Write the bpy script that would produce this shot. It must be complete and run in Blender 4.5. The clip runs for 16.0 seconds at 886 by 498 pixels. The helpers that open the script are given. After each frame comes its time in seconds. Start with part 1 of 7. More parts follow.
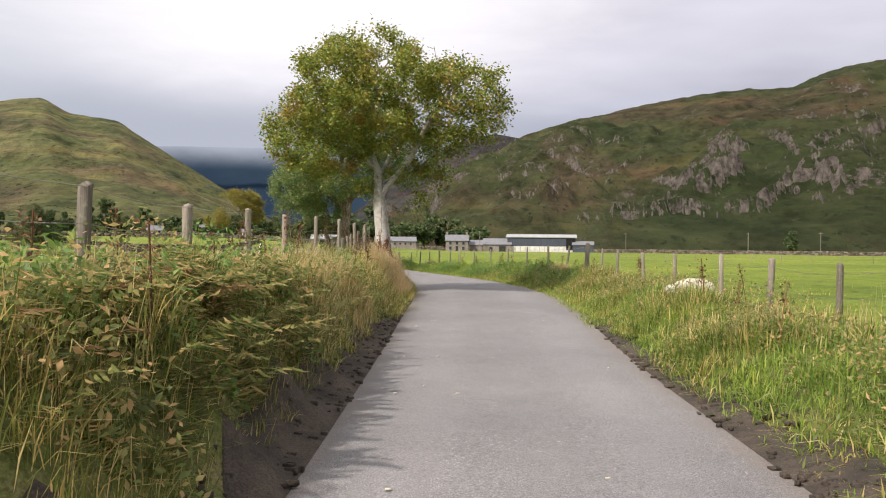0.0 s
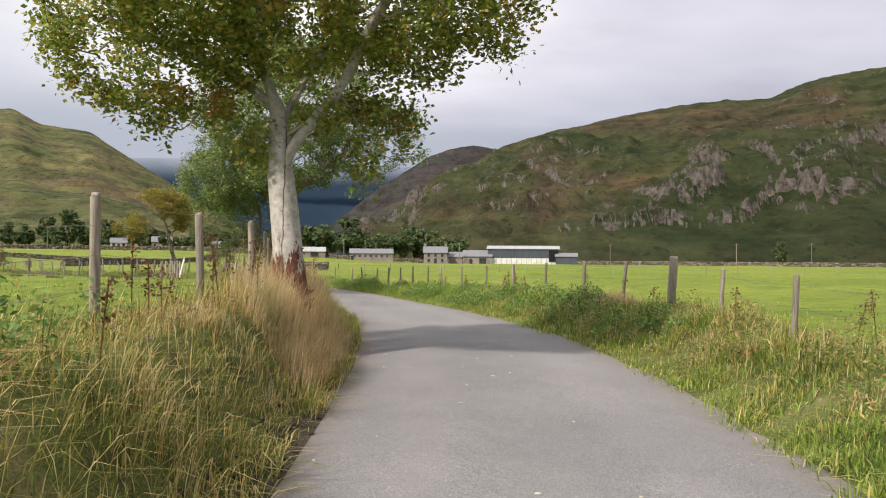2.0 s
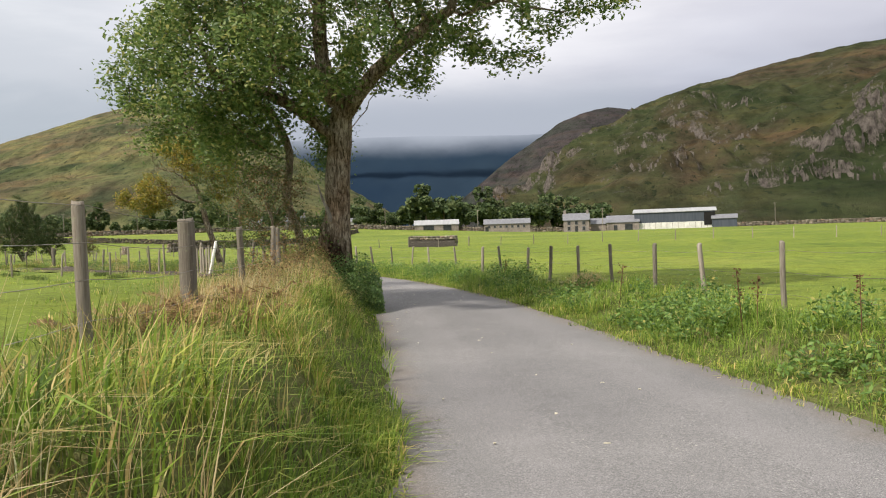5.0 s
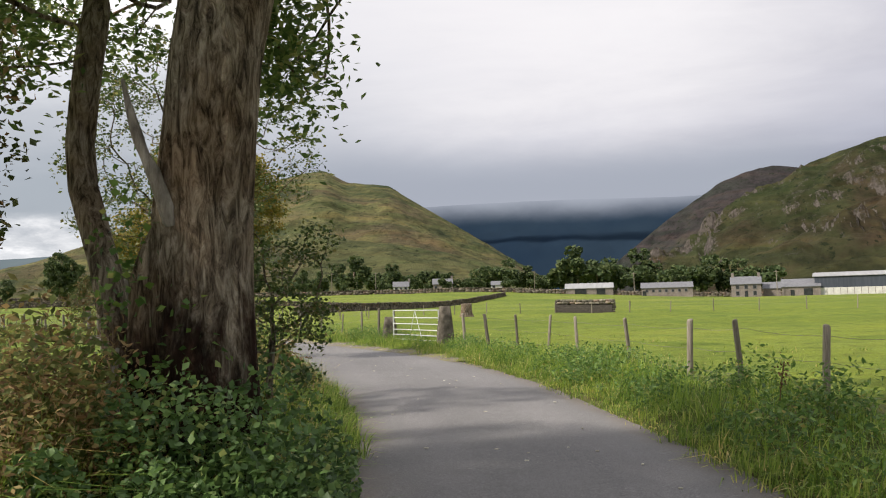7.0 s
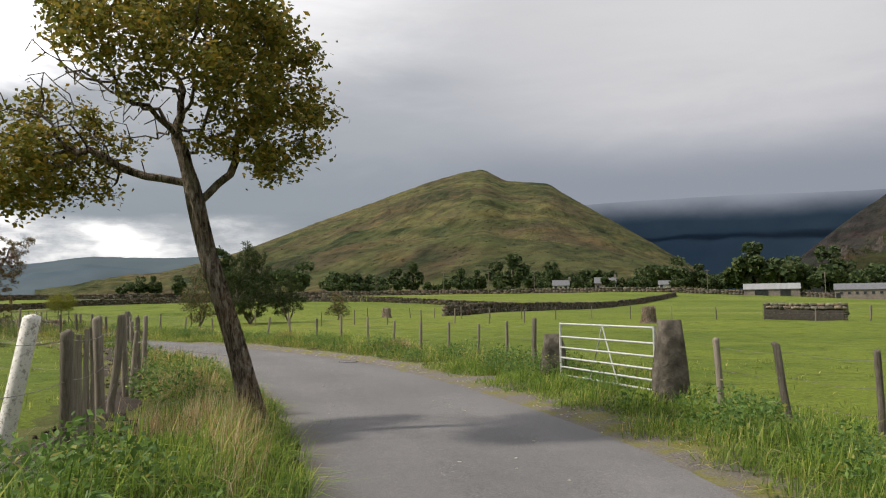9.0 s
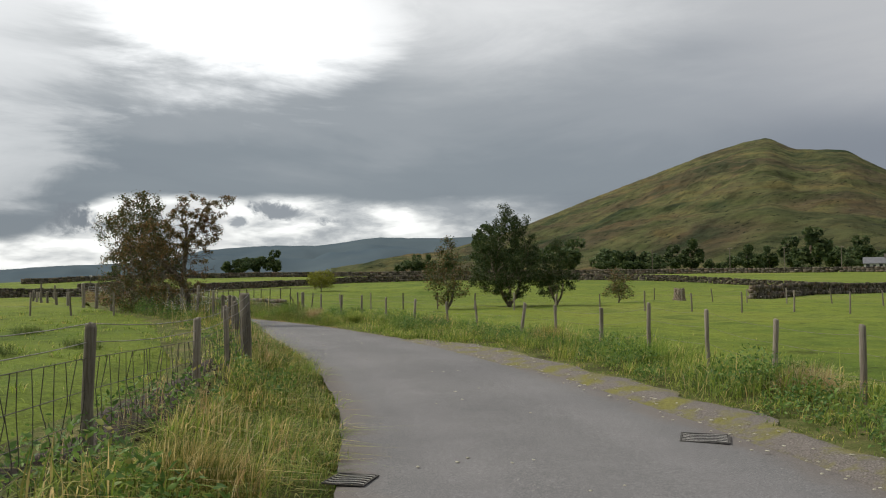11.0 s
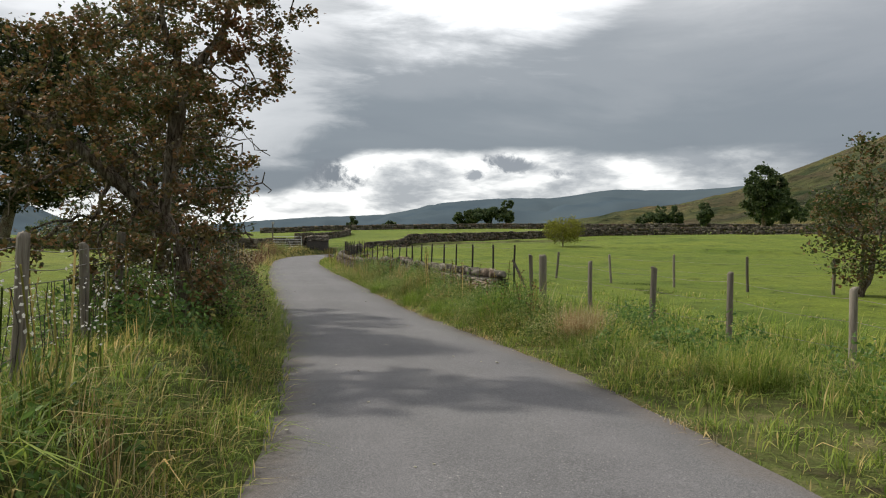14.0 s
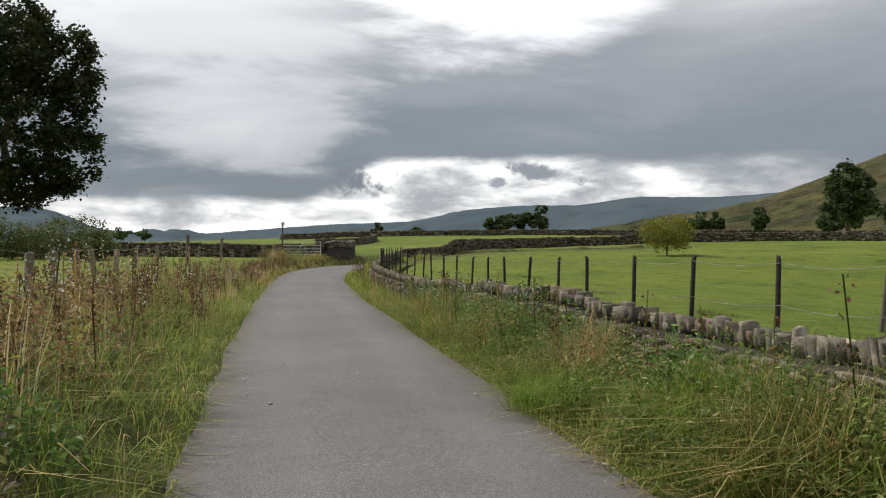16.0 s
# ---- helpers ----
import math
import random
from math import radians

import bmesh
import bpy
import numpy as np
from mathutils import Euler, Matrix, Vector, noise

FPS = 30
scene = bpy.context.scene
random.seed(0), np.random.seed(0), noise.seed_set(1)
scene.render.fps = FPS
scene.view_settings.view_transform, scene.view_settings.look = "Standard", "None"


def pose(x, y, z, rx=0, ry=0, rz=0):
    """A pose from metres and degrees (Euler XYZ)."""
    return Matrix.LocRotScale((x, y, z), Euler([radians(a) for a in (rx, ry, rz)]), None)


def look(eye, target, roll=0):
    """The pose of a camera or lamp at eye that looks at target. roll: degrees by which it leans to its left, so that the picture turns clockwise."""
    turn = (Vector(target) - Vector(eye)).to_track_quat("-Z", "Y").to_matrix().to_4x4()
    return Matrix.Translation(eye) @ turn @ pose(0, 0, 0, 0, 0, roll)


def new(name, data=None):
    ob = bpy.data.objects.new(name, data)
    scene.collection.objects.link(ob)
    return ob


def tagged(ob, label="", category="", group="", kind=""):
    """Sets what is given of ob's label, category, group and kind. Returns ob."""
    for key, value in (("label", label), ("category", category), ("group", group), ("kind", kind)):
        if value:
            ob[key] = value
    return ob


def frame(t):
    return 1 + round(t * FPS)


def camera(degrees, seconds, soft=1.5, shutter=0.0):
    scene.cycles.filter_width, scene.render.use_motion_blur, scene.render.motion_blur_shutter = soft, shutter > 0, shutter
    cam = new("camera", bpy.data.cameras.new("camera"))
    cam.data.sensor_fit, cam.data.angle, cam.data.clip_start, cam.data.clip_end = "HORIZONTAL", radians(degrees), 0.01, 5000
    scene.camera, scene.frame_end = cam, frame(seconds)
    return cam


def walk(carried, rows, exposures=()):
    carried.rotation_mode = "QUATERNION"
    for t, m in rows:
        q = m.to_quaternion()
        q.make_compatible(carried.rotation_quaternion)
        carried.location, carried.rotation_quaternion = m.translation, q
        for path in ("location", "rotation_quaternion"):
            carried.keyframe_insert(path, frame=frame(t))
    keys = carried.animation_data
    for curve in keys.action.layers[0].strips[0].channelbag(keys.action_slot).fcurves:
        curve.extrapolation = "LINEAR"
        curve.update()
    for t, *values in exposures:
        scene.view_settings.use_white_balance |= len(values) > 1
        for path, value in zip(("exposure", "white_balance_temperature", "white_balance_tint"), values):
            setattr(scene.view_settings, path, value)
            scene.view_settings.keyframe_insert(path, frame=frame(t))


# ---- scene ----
cam = camera(58.06, 16.0, soft=1.1)

EXPOSURES = [(0, 0.40, 6700, 15), (5.5, 0.35, 6650, 11), (7.5, 0.0, 6650, 13), (11, -0.60, 6500, 8), (12.5, -0.65, 6450, 9), (14.5, -0.45, 6450, 9), (16, -0.54, 6450, 10)]
PATH = [
    (0, (1.647, -15.229, 1.412, 89.89, -0.60, 0.73)),
    (0.5, (1.691, -12.193, 1.466, 89.93, -0.84, 1.03)),
    (1, (1.682, -9.071, 1.551, 90.82, -0.97, 0.96)),
    (1.5, (1.605, -5.819, 1.573, 90.58, 0.52, 1.40)),
    (2, (1.636, -2.463, 1.541, 90.76, -0.40, -0.82)),
    (2.5, (1.599, 0.957, 1.619, 89.96, 0.90, 0.07)),
    (3, (1.548, 4.389, 1.658, 88.34, 1.31, 0.91)),
    (5.3, (-0.391, 18.566, 1.585, 88.94, 2.02, 9.18)),
    (5.5, (-0.595, 19.911, 1.608, 90.40, 1.73, 8.83)),
    (6, (-1.070, 23.198, 1.633, 91.20, 1.95, 10.93)),
    (6.5, (-1.552, 26.446, 1.526, 92.96, 1.07, 13.71)),
    (7, (-2.201, 29.417, 1.454, 93.70, 1.56, 19.68)),
    (7.5, (-2.995, 32.249, 1.446, 93.92, 0.32, 22.25)),
    (8, (-4.136, 35.050, 1.502, 92.63, -0.38, 24.89)),
    (8.2, (-4.652, 36.150, 1.539, 93.13, -0.05, 26.64)),
    (10.3, (-12.472, 47.204, 1.606, 92.71, 0.78, 39.65)),
    (10.5, (-13.449, 48.194, 1.596, 92.73, 0.78, 42.66)),
    (11, (-16.057, 50.673, 1.592, 92.51, 0.37, 50.22)),
    (11.5, (-18.841, 53.094, 1.550, 92.60, -1.10, 50.57)),
    (12, (-21.708, 55.191, 1.503, 90.41, -1.55, 53.64)),
    (12.5, (-24.946, 57.133, 1.543, 89.50, 0.08, 58.16)),
    (13, (-28.481, 58.932, 1.553, 89.18, 0.12, 60.28)),
    (13.5, (-32.230, 60.556, 1.535, 89.19, 0.20, 63.48)),
    (14, (-36.132, 62.024, 1.591, 89.13, -0.37, 66.84)),
    (14.5, (-39.975, 63.184, 1.493, 89.76, 0.15, 71.15)),
    (15, (-43.702, 64.136, 1.562, 89.57, -1.02, 69.94)),
    (15.3, (-45.978, 64.734, 1.559, 89.66, -0.88, 69.74)),
    (15.5, (-47.505, 65.095, 1.521, 89.74, -0.96, 69.43)),
    (15.7, (-48.949, 65.399, 1.511, 89.42, -0.76, 69.44)),
    (16, (-51.130, 65.822, 1.472, 89.64, -0.46, 68.50)),
]
walk(cam, [(t, pose(*p)) for t, p in PATH], EXPOSURES)

# ---- light ----
SUN_TURN, SUN_HIGH = 130.0, 45.0      # degrees to the left of +y, and above the horizon
sun_way = Vector((-math.sin(radians(SUN_TURN)) * math.cos(radians(SUN_HIGH)),
                  math.cos(radians(SUN_TURN)) * math.cos(radians(SUN_HIGH)), math.sin(radians(SUN_HIGH))))
sun = new("sun", bpy.data.lights.new("sun", "SUN"))
sun.data.energy, sun.data.angle, sun.data.color = 4.4, radians(2.5), (1.0, 0.93, 0.82)
sun.matrix_world = look((0, 0, 60), Vector((0, 0, 60)) - sun_way)


class Nodes:
    """A short hand for node trees."""

    def __init__(self, tree):
        self.tree, self.n, self.l = tree, tree.nodes, tree.links

    def add(self, kind, **values):
        node = self.n.new(kind)
        for key, value in values.items():
            setattr(node, key, value)
        return node

    def link(self, a, b):
        self.l.new(a, b)

    def put(self, socket, value):
        if isinstance(value, bpy.types.NodeSocket):
            self.l.new(value, socket)
        elif isinstance(value, (tuple, list)) and len(value) == 3 and socket.type == "RGBA":
            socket.default_value = (*value, 1)
        else:
            socket.default_value = value

    def noise(self, at, scale, detail=4.0, rough=0.55, warp=0.0):
        node = self.add("ShaderNodeTexNoise")
        if at is not None:
            self.link(at, node.inputs["Vector"])
        node.inputs["Scale"].default_value = scale
        node.inputs["Detail"].default_value = detail
        node.inputs["Roughness"].default_value = rough
        node.inputs["Distortion"].default_value = warp
        return node.outputs["Fac"]

    def ramp(self, fac, stops, ease=False):
        node = self.add("ShaderNodeValToRGB")
        ramp = node.color_ramp
        if ease:
            ramp.interpolation = "EASE"
        while len(ramp.elements) < len(stops):
            ramp.elements.new(0.5)
        for element, (place, colour) in zip(ramp.elements, stops):
            element.position = place
            element.color = (*colour, 1) if isinstance(colour, tuple) else (colour, colour, colour, 1)
        self.put(node.inputs["Fac"], fac)
        return node.outputs["Color"]

    def mix(self, fac, a, b, blend="MIX"):
        node = self.add("ShaderNodeMix", data_type="RGBA", blend_type=blend)
        self.put(node.inputs["Factor"], fac)
        self.put(node.inputs["A"], a)
        self.put(node.inputs["B"], b)
        return node.outputs["Result"]

    def math(self, op, a, b=0.0, c=0.0, clamp=False):
        node = self.add("ShaderNodeMath", operation=op, use_clamp=clamp)
        self.put(node.inputs[0], a)
        self.put(node.inputs[1], b)
        self.put(node.inputs[2], c)
        return node.outputs[0]

    def span(self, value, a, b, c=0.0, d=1.0):
        node = self.add("ShaderNodeMapRange", interpolation_type="SMOOTHSTEP")
        for k, v in enumerate((value, a, b, c, d)):
            self.put(node.inputs[k], v)
        return node.outputs[0]

    def scaled(self, at, x, y, z):
        node = self.add("ShaderNodeMapping")
        self.link(at, node.inputs["Vector"])
        node.inputs["Scale"].default_value = (x, y, z)
        return node.outputs["Vector"]


# overcast sky: layered cloud over a pale blue sky, with brighter breaks low in the west
world = bpy.data.worlds.new("world")
scene.world = world
world.use_nodes = True
w = Nodes(world.node_tree)
w.n.clear()
way = w.add("ShaderNodeTexCoord").outputs["Generated"]
sep = w.add("ShaderNodeSeparateXYZ")
w.link(way, sep.inputs[0])
up = sep.outputs["Z"]
lift = w.math("ADD", w.math("MAXIMUM", up, 0.0), 0.10)
flat = w.add("ShaderNodeCombineXYZ")
w.link(w.math("DIVIDE", sep.outputs["X"], lift), flat.inputs[0])
w.link(w.math("DIVIDE", sep.outputs["Y"], lift), flat.inputs[1])
west = w.span(w.math("ADD", w.math("MULTIPLY", sep.outputs["X"], -0.93), w.math("MULTIPLY", sep.outputs["Y"], 0.30)), 0.35, 0.95)
big = w.noise(flat.outputs[0], 0.30, 4.0, 0.48, 0.3)
small = w.noise(flat.outputs[0], 1.1, 4.0, 0.5, 0.3)
thick = w.math("ADD", w.math("MULTIPLY", big, 0.75), w.math("MULTIPLY", small, 0.25))
cloud_north = w.ramp(thick, [(0.30, (0.95, 0.96, 1.0)), (0.48, (0.66, 0.67, 0.73)), (0.62, (0.42, 0.43, 0.50)), (0.80, (0.33, 0.35, 0.42))])
streak = w.noise(w.scaled(way, 1.0, 1.0, 5.0), 1.7, 6.0, 0.55, 0.5)
sheet = w.math("ADD", up, w.math("MULTIPLY", w.math("SUBTRACT", w.math("ADD", w.math("MULTIPLY", streak, 0.6), w.math("MULTIPLY", thick, 0.4)), 0.5), 0.50))
cloud_west = w.ramp(sheet, [(0.02, (0.58, 0.64, 0.70)), (0.09, (0.37, 0.42, 0.48)), (0.15, (0.43, 0.485, 0.54)), (0.21, (0.57, 0.615, 0.665)), (0.31, (0.90, 0.93, 0.96)), (0.45, (1.15, 1.15, 1.17))], True)
low_grey = w.mix(w.span(w.math("ADD", up, w.math("MULTIPLY", w.math("SUBTRACT", small, 0.5), 0.10)), 0.09, 0.26), (0.62, 0.66, 0.74), (1.0, 1.0, 1.02))
cloud_north = w.mix(1.0, cloud_north, low_grey, "MULTIPLY")
cloud = w.mix(west, cloud_north, cloud_west)
# the cloud sheet grows bright towards the zenith in the west, where the sun stands behind it
def toward(turn, high_, wide, core, colour, under, share=1.0):
    """Brighter cloud about one direction."""
    a, e = radians(turn), radians(high_)
    dot = w.add("ShaderNodeVectorMath", operation="DOT_PRODUCT")
    w.link(way, dot.inputs[0])
    dot.inputs[1].default_value = (-math.sin(a) * math.cos(e), math.cos(a) * math.cos(e), math.sin(e))
    near_ = w.span(w.math("ADD", dot.outputs["Value"], thin_cloud), math.cos(radians(wide)), math.cos(radians(core)))
    return w.mix(w.math("MULTIPLY", near_, share), under, colour)


wisps = w.noise(w.scaled(way, 1.0, 1.0, 4.0), 3.4, 8.0, 0.62, 0.5)
thin_cloud = w.math("ADD", w.math("MULTIPLY", w.math("SUBTRACT", 0.5, streak), 0.07), w.math("MULTIPLY", w.math("SUBTRACT", 0.5, wisps), 0.06))
cloud = toward(66, 25.5, 15.0, 5.0, (2.5, 2.5, 2.52), cloud, 0.92)
cloud = toward(46, 36, 24, 8, (1.5, 1.5, 1.52), cloud)
cloud = toward(87, 23, 18, 4, (1.9, 1.9, 1.92), cloud, 0.85)
cloud = toward(83, 13.0, 10.5, 0, (1.2, 1.22, 1.25), cloud, 0.6)
cloud = toward(9, 30, 27, 2, (1.0, 1.0, 1.02), cloud)
overhead = w.span(w.math("ADD", up, w.math("MULTIPLY", w.math("SUBTRACT", 0.5, streak), 0.12)), 0.34, 0.6)
cloud = w.mix(overhead, cloud, (1.1, 1.1, 1.12))
# the sheet's ragged lower edge, high over the far hills and low further south, with bright sky and torn cloud under it
turn_ = w.math("MULTIPLY", w.math("ARCTAN2", w.math("MULTIPLY", sep.outputs["X"], -1.0), sep.outputs["Y"]), 57.2958)
ragged = w.noise(w.scaled(way, 1.0, 1.0, 3.0), 6.0, 7.0, 0.62, 0.3)
hem = w.math("ADD", w.math("ADD", 0.050, w.math("MULTIPLY", w.math("SUBTRACT", 1.0, w.span(turn_, 71.5, 80.0)), 0.054)), w.math("MULTIPLY", w.span(turn_, 100, 125), 0.05))
edge = w.math("SUBTRACT", w.math("ADD", up, w.math("MULTIPLY", w.math("SUBTRACT", ragged, 0.5), 0.030)), hem)
gap = w.math("MULTIPLY", w.math("SUBTRACT", 1.0, w.span(edge, -0.008, 0.007)), w.span(turn_, 38, 56))
puffs = w.noise(w.scaled(way, 1.0, 1.0, 3.2), 8.0, 7.0, 0.60, 0.15)
low = w.ramp(puffs, [(0.42, (2.0, 2.0, 1.97)), (0.50, (1.45, 1.46, 1.46)), (0.56, (1.02, 1.05, 1.08)), (0.64, (0.70, 0.74, 0.79))])
cloud = w.mix(gap, cloud, low)


def puff(turn, high_, wide, tall, colour, under):
    """A torn dark cloud low in the sky, flat beneath and heaped above."""
    a = w.math("DIVIDE", w.math("SUBTRACT", turn_, turn), wide)
    b = w.math("DIVIDE", w.math("SUBTRACT", w.math("MULTIPLY", up, 57.3), high_), tall)
    r = w.math("SQRT", w.math("ADD", w.math("MULTIPLY", a, a), w.math("MULTIPLY", b, b)))
    torn = w.math("ADD", r, w.math("MULTIPLY", w.math("SUBTRACT", w.noise(w.scaled(way, 1.0, 1.0, 1.5), 20.0, 7.0, 0.68, 0.4), 0.5), 3.6))
    return w.mix(w.math("SUBTRACT", 1.0, w.span(torn, 0.40, 1.05)), under, colour)


cloud = puff(74.6, 4.2, 2.6, 1.3, (0.36, 0.40, 0.46), cloud)
cloud = puff(61.6, 5.1, 2.4, 0.8, (0.50, 0.54, 0.60), cloud)
cloud = puff(58.3, 4.5, 1.5, 0.45, (0.58, 0.62, 0.68), cloud)
cloud = puff(64.6, 4.4, 0.8, 0.4, (0.62, 0.66, 0.72), cloud)
sky = w.add("ShaderNodeTexSky", sky_type="NISHITA", sun_disc=False, sun_elevation=radians(SUN_HIGH), sun_rotation=radians(-SUN_TURN))
blue = w.mix(1.0, sky.outputs["Color"], (0.10, 0.10, 0.10), "MULTIPLY")
whole = w.mix(0.93, blue, cloud)
back = w.add("ShaderNodeBackground")
w.link(whole, back.inputs["Color"])
back.inputs["Strength"].default_value = 0.9
w.link(back.outputs[0], w.add("ShaderNodeOutputWorld").inputs["Surface"])


# ---- materials ----
def material(name, paint, rough=0.8, bump=None, metal=0.0, spec=0.3, through_light=0.0):
    """paint(n, at) gives the colour socket; bump(n, at) gives (height, strength, distance)."""
    mat = bpy.data.materials.new(name)
    mat.use_nodes = True
    n = Nodes(mat.node_tree)
    shader = next(k for k in n.n if k.type == "BSDF_PRINCIPLED")
    out = next(k for k in n.n if k.type == "OUTPUT_MATERIAL")
    at = n.add("ShaderNodeNewGeometry").outputs["Position"]
    colour = paint(n, at)
    n.put(shader.inputs["Base Color"], colour)
    n.put(shader.inputs["Roughness"], rough(n, at) if callable(rough) else rough)
    shader.inputs["Metallic"].default_value = metal
    shader.inputs["Specular IOR Level"].default_value = spec
    if bump:
        height, strength, distance = bump(n, at)
        node = n.add("ShaderNodeBump")
        node.inputs["Strength"].default_value = strength
        node.inputs["Distance"].default_value = distance
        n.link(height, node.inputs["Height"])
        n.link(node.outputs[0], shader.inputs["Normal"])
    if through_light:
        thin = n.add("ShaderNodeBsdfTranslucent")
        n.put(thin.inputs["Color"], colour)
        both = n.add("ShaderNodeMixShader")
        both.inputs[0].default_value = through_light
        n.link(shader.outputs[0], both.inputs[1])
        n.link(thin.outputs[0], both.inputs[2])
        n.link(both.outputs[0], out.inputs["Surface"])
    return mat


def island(n):
    return n.add("ShaderNodeNewGeometry").outputs["Random Per Island"]


def each(n):
    return n.add("ShaderNodeObjectInfo").outputs["Random"]


def paint_asphalt(n, at):
    across = n.add("ShaderNodeAttribute", attribute_name="across").outputs["Fac"]
    broad = n.ramp(n.noise(at, 0.35, 3), [(0.3, (0.140, 0.138, 0.141)), (0.7, (0.180, 0.177, 0.178))])
    patch = n.ramp(n.noise(at, 2.2, 6, 0.7), [(0.32, 0.93), (0.5, 1.0), (0.68, 1.06)])
    grit = n.ramp(n.noise(at, 110, 2, 0.7), [(0.35, 0.58), (0.52, 1.0), (0.70, 1.62)])
    coarse = n.ramp(n.noise(at, 48, 3, 0.8), [(0.36, 0.82), (0.5, 1.0), (0.64, 1.20)])
    col = n.mix(1.0, n.mix(1.0, n.mix(1.0, broad, patch, "MULTIPLY"), grit, "MULTIPLY"), coarse, "MULTIPLY")
    # polished wheel tracks either side of a coarser crown
    off = n.math("ABSOLUTE", n.math("SUBTRACT", across, 0.5))
    track = n.math("SUBTRACT", 1.0, n.span(n.math("ABSOLUTE", n.math("SUBTRACT", n.math("ADD", off, n.math("MULTIPLY", n.math("SUBTRACT", n.noise(at, 0.5, 4), 0.5), 0.12)), 0.24)), 0.03, 0.12))
    col = n.mix(n.math("MULTIPLY", track, 0.55), col, n.mix(1.0, col, (1.13, 1.12, 1.13), "MULTIPLY"))
    # dust and mud carried in from the verges
    dusty = n.math("MULTIPLY", n.span(n.math("ADD", off, n.math("MULTIPLY", n.math("SUBTRACT", n.noise(at, 1.4, 5, 0.65), 0.5), 0.22)), 0.37, 0.50), 0.55)
    col = n.mix(dusty, col, n.mix(1.0, (0.150, 0.122, 0.100), n.ramp(n.noise(at, 40, 3, 0.7), [(0.3, 0.6), (0.7, 1.35)]), "MULTIPLY"))
    stain = n.ramp(n.noise(at, 1.1, 5, 0.7, 0.6), [(0.60, 0.0), (0.74, 0.22)])
    col = n.mix(stain, col, (0.085, 0.082, 0.080))
    chip = n.math("MULTIPLY", n.ramp(n.noise(at, 42, 2, 0.5), [(0.68, 0.0), (0.72, 1.0)]), n.ramp(n.noise(at, 0.9, 3), [(0.42, 0.0), (0.62, 1.0)]))
    return n.mix(chip, col, (0.42, 0.40, 0.37))


asphalt = material("asphalt", paint_asphalt, 0.85, lambda n, at: (n.noise(at, 120, 3, 0.7), 0.5, 0.006), spec=0.25)


def paint_field(n, at):
    broad = n.ramp(n.noise(at, 0.03, 4, 0.6), [(0.32, (0.100, 0.145, 0.019)), (0.55, (0.152, 0.198, 0.028)), (0.72, (0.200, 0.220, 0.046))])
    tuft = n.ramp(n.noise(n.scaled(at, 1, 1, 0.2), 1.3, 5, 0.65), [(0.30, 0.50), (0.45, 0.95), (0.7, 1.18)])
    rank = n.ramp(n.noise(at, 0.22, 6, 0.7, 0.4), [(0.34, (0.66, 0.76, 0.66)), (0.47, (1.0, 1.0, 1.0)), (0.62, (1.12, 1.06, 0.96)), (0.74, (1.35, 1.15, 1.05))])
    fine = n.ramp(n.noise(at, 14, 4, 0.75), [(0.3, 0.52), (0.7, 1.36)])
    return n.mix(1.0, n.mix(1.0, n.mix(1.0, broad, tuft, "MULTIPLY"), rank, "MULTIPLY"), fine, "MULTIPLY")


field_grass = material("field_grass", paint_field, 0.9, lambda n, at: (n.noise(at, 9, 5, 0.7), 0.8, 0.08), spec=0.15)
verge_turf = material("verge_turf", lambda n, at: n.mix(1.0, n.ramp(n.noise(at, 1.6, 5, 0.65), [(0.32, (0.070, 0.060, 0.032)), (0.48, (0.100, 0.120, 0.034)), (0.70, (0.190, 0.165, 0.080))]),
                      n.ramp(n.noise(at, 45, 3, 0.7), [(0.3, 0.5), (0.7, 1.4)]), "MULTIPLY"), 0.95, lambda n, at: (n.noise(at, 20, 5, 0.7), 0.9, 0.04), spec=0.1)
soil = material("soil", lambda n, at: n.mix(1.0, n.ramp(n.noise(at, 3, 5, 0.6), [(0.3, (0.030, 0.025, 0.020)), (0.7, (0.085, 0.066, 0.050))]),
                n.ramp(n.noise(at, 60, 3, 0.7), [(0.3, 0.5), (0.7, 1.4)]), "MULTIPLY"), 0.95, lambda n, at: (n.noise(at, 25, 4, 0.7), 0.9, 0.03))
gravel = material("gravel", lambda n, at: n.mix(n.ramp(n.noise(at, 1.6, 5, 0.65), [(0.46, 0.0), (0.60, 0.90)]),
                  n.mix(1.0, (0.185, 0.165, 0.150), n.ramp(n.noise(at, 55, 4, 0.8), [(0.3, 0.30), (0.5, 0.9), (0.7, 1.9)]), "MULTIPLY"),
                  n.mix(1.0, (0.21, 0.20, 0.045), n.ramp(n.noise(at, 30, 4, 0.7), [(0.3, 0.5), (0.7, 1.3)]), "MULTIPLY")),
                  0.95, lambda n, at: (n.noise(at, 60, 4, 0.75), 0.9, 0.02))


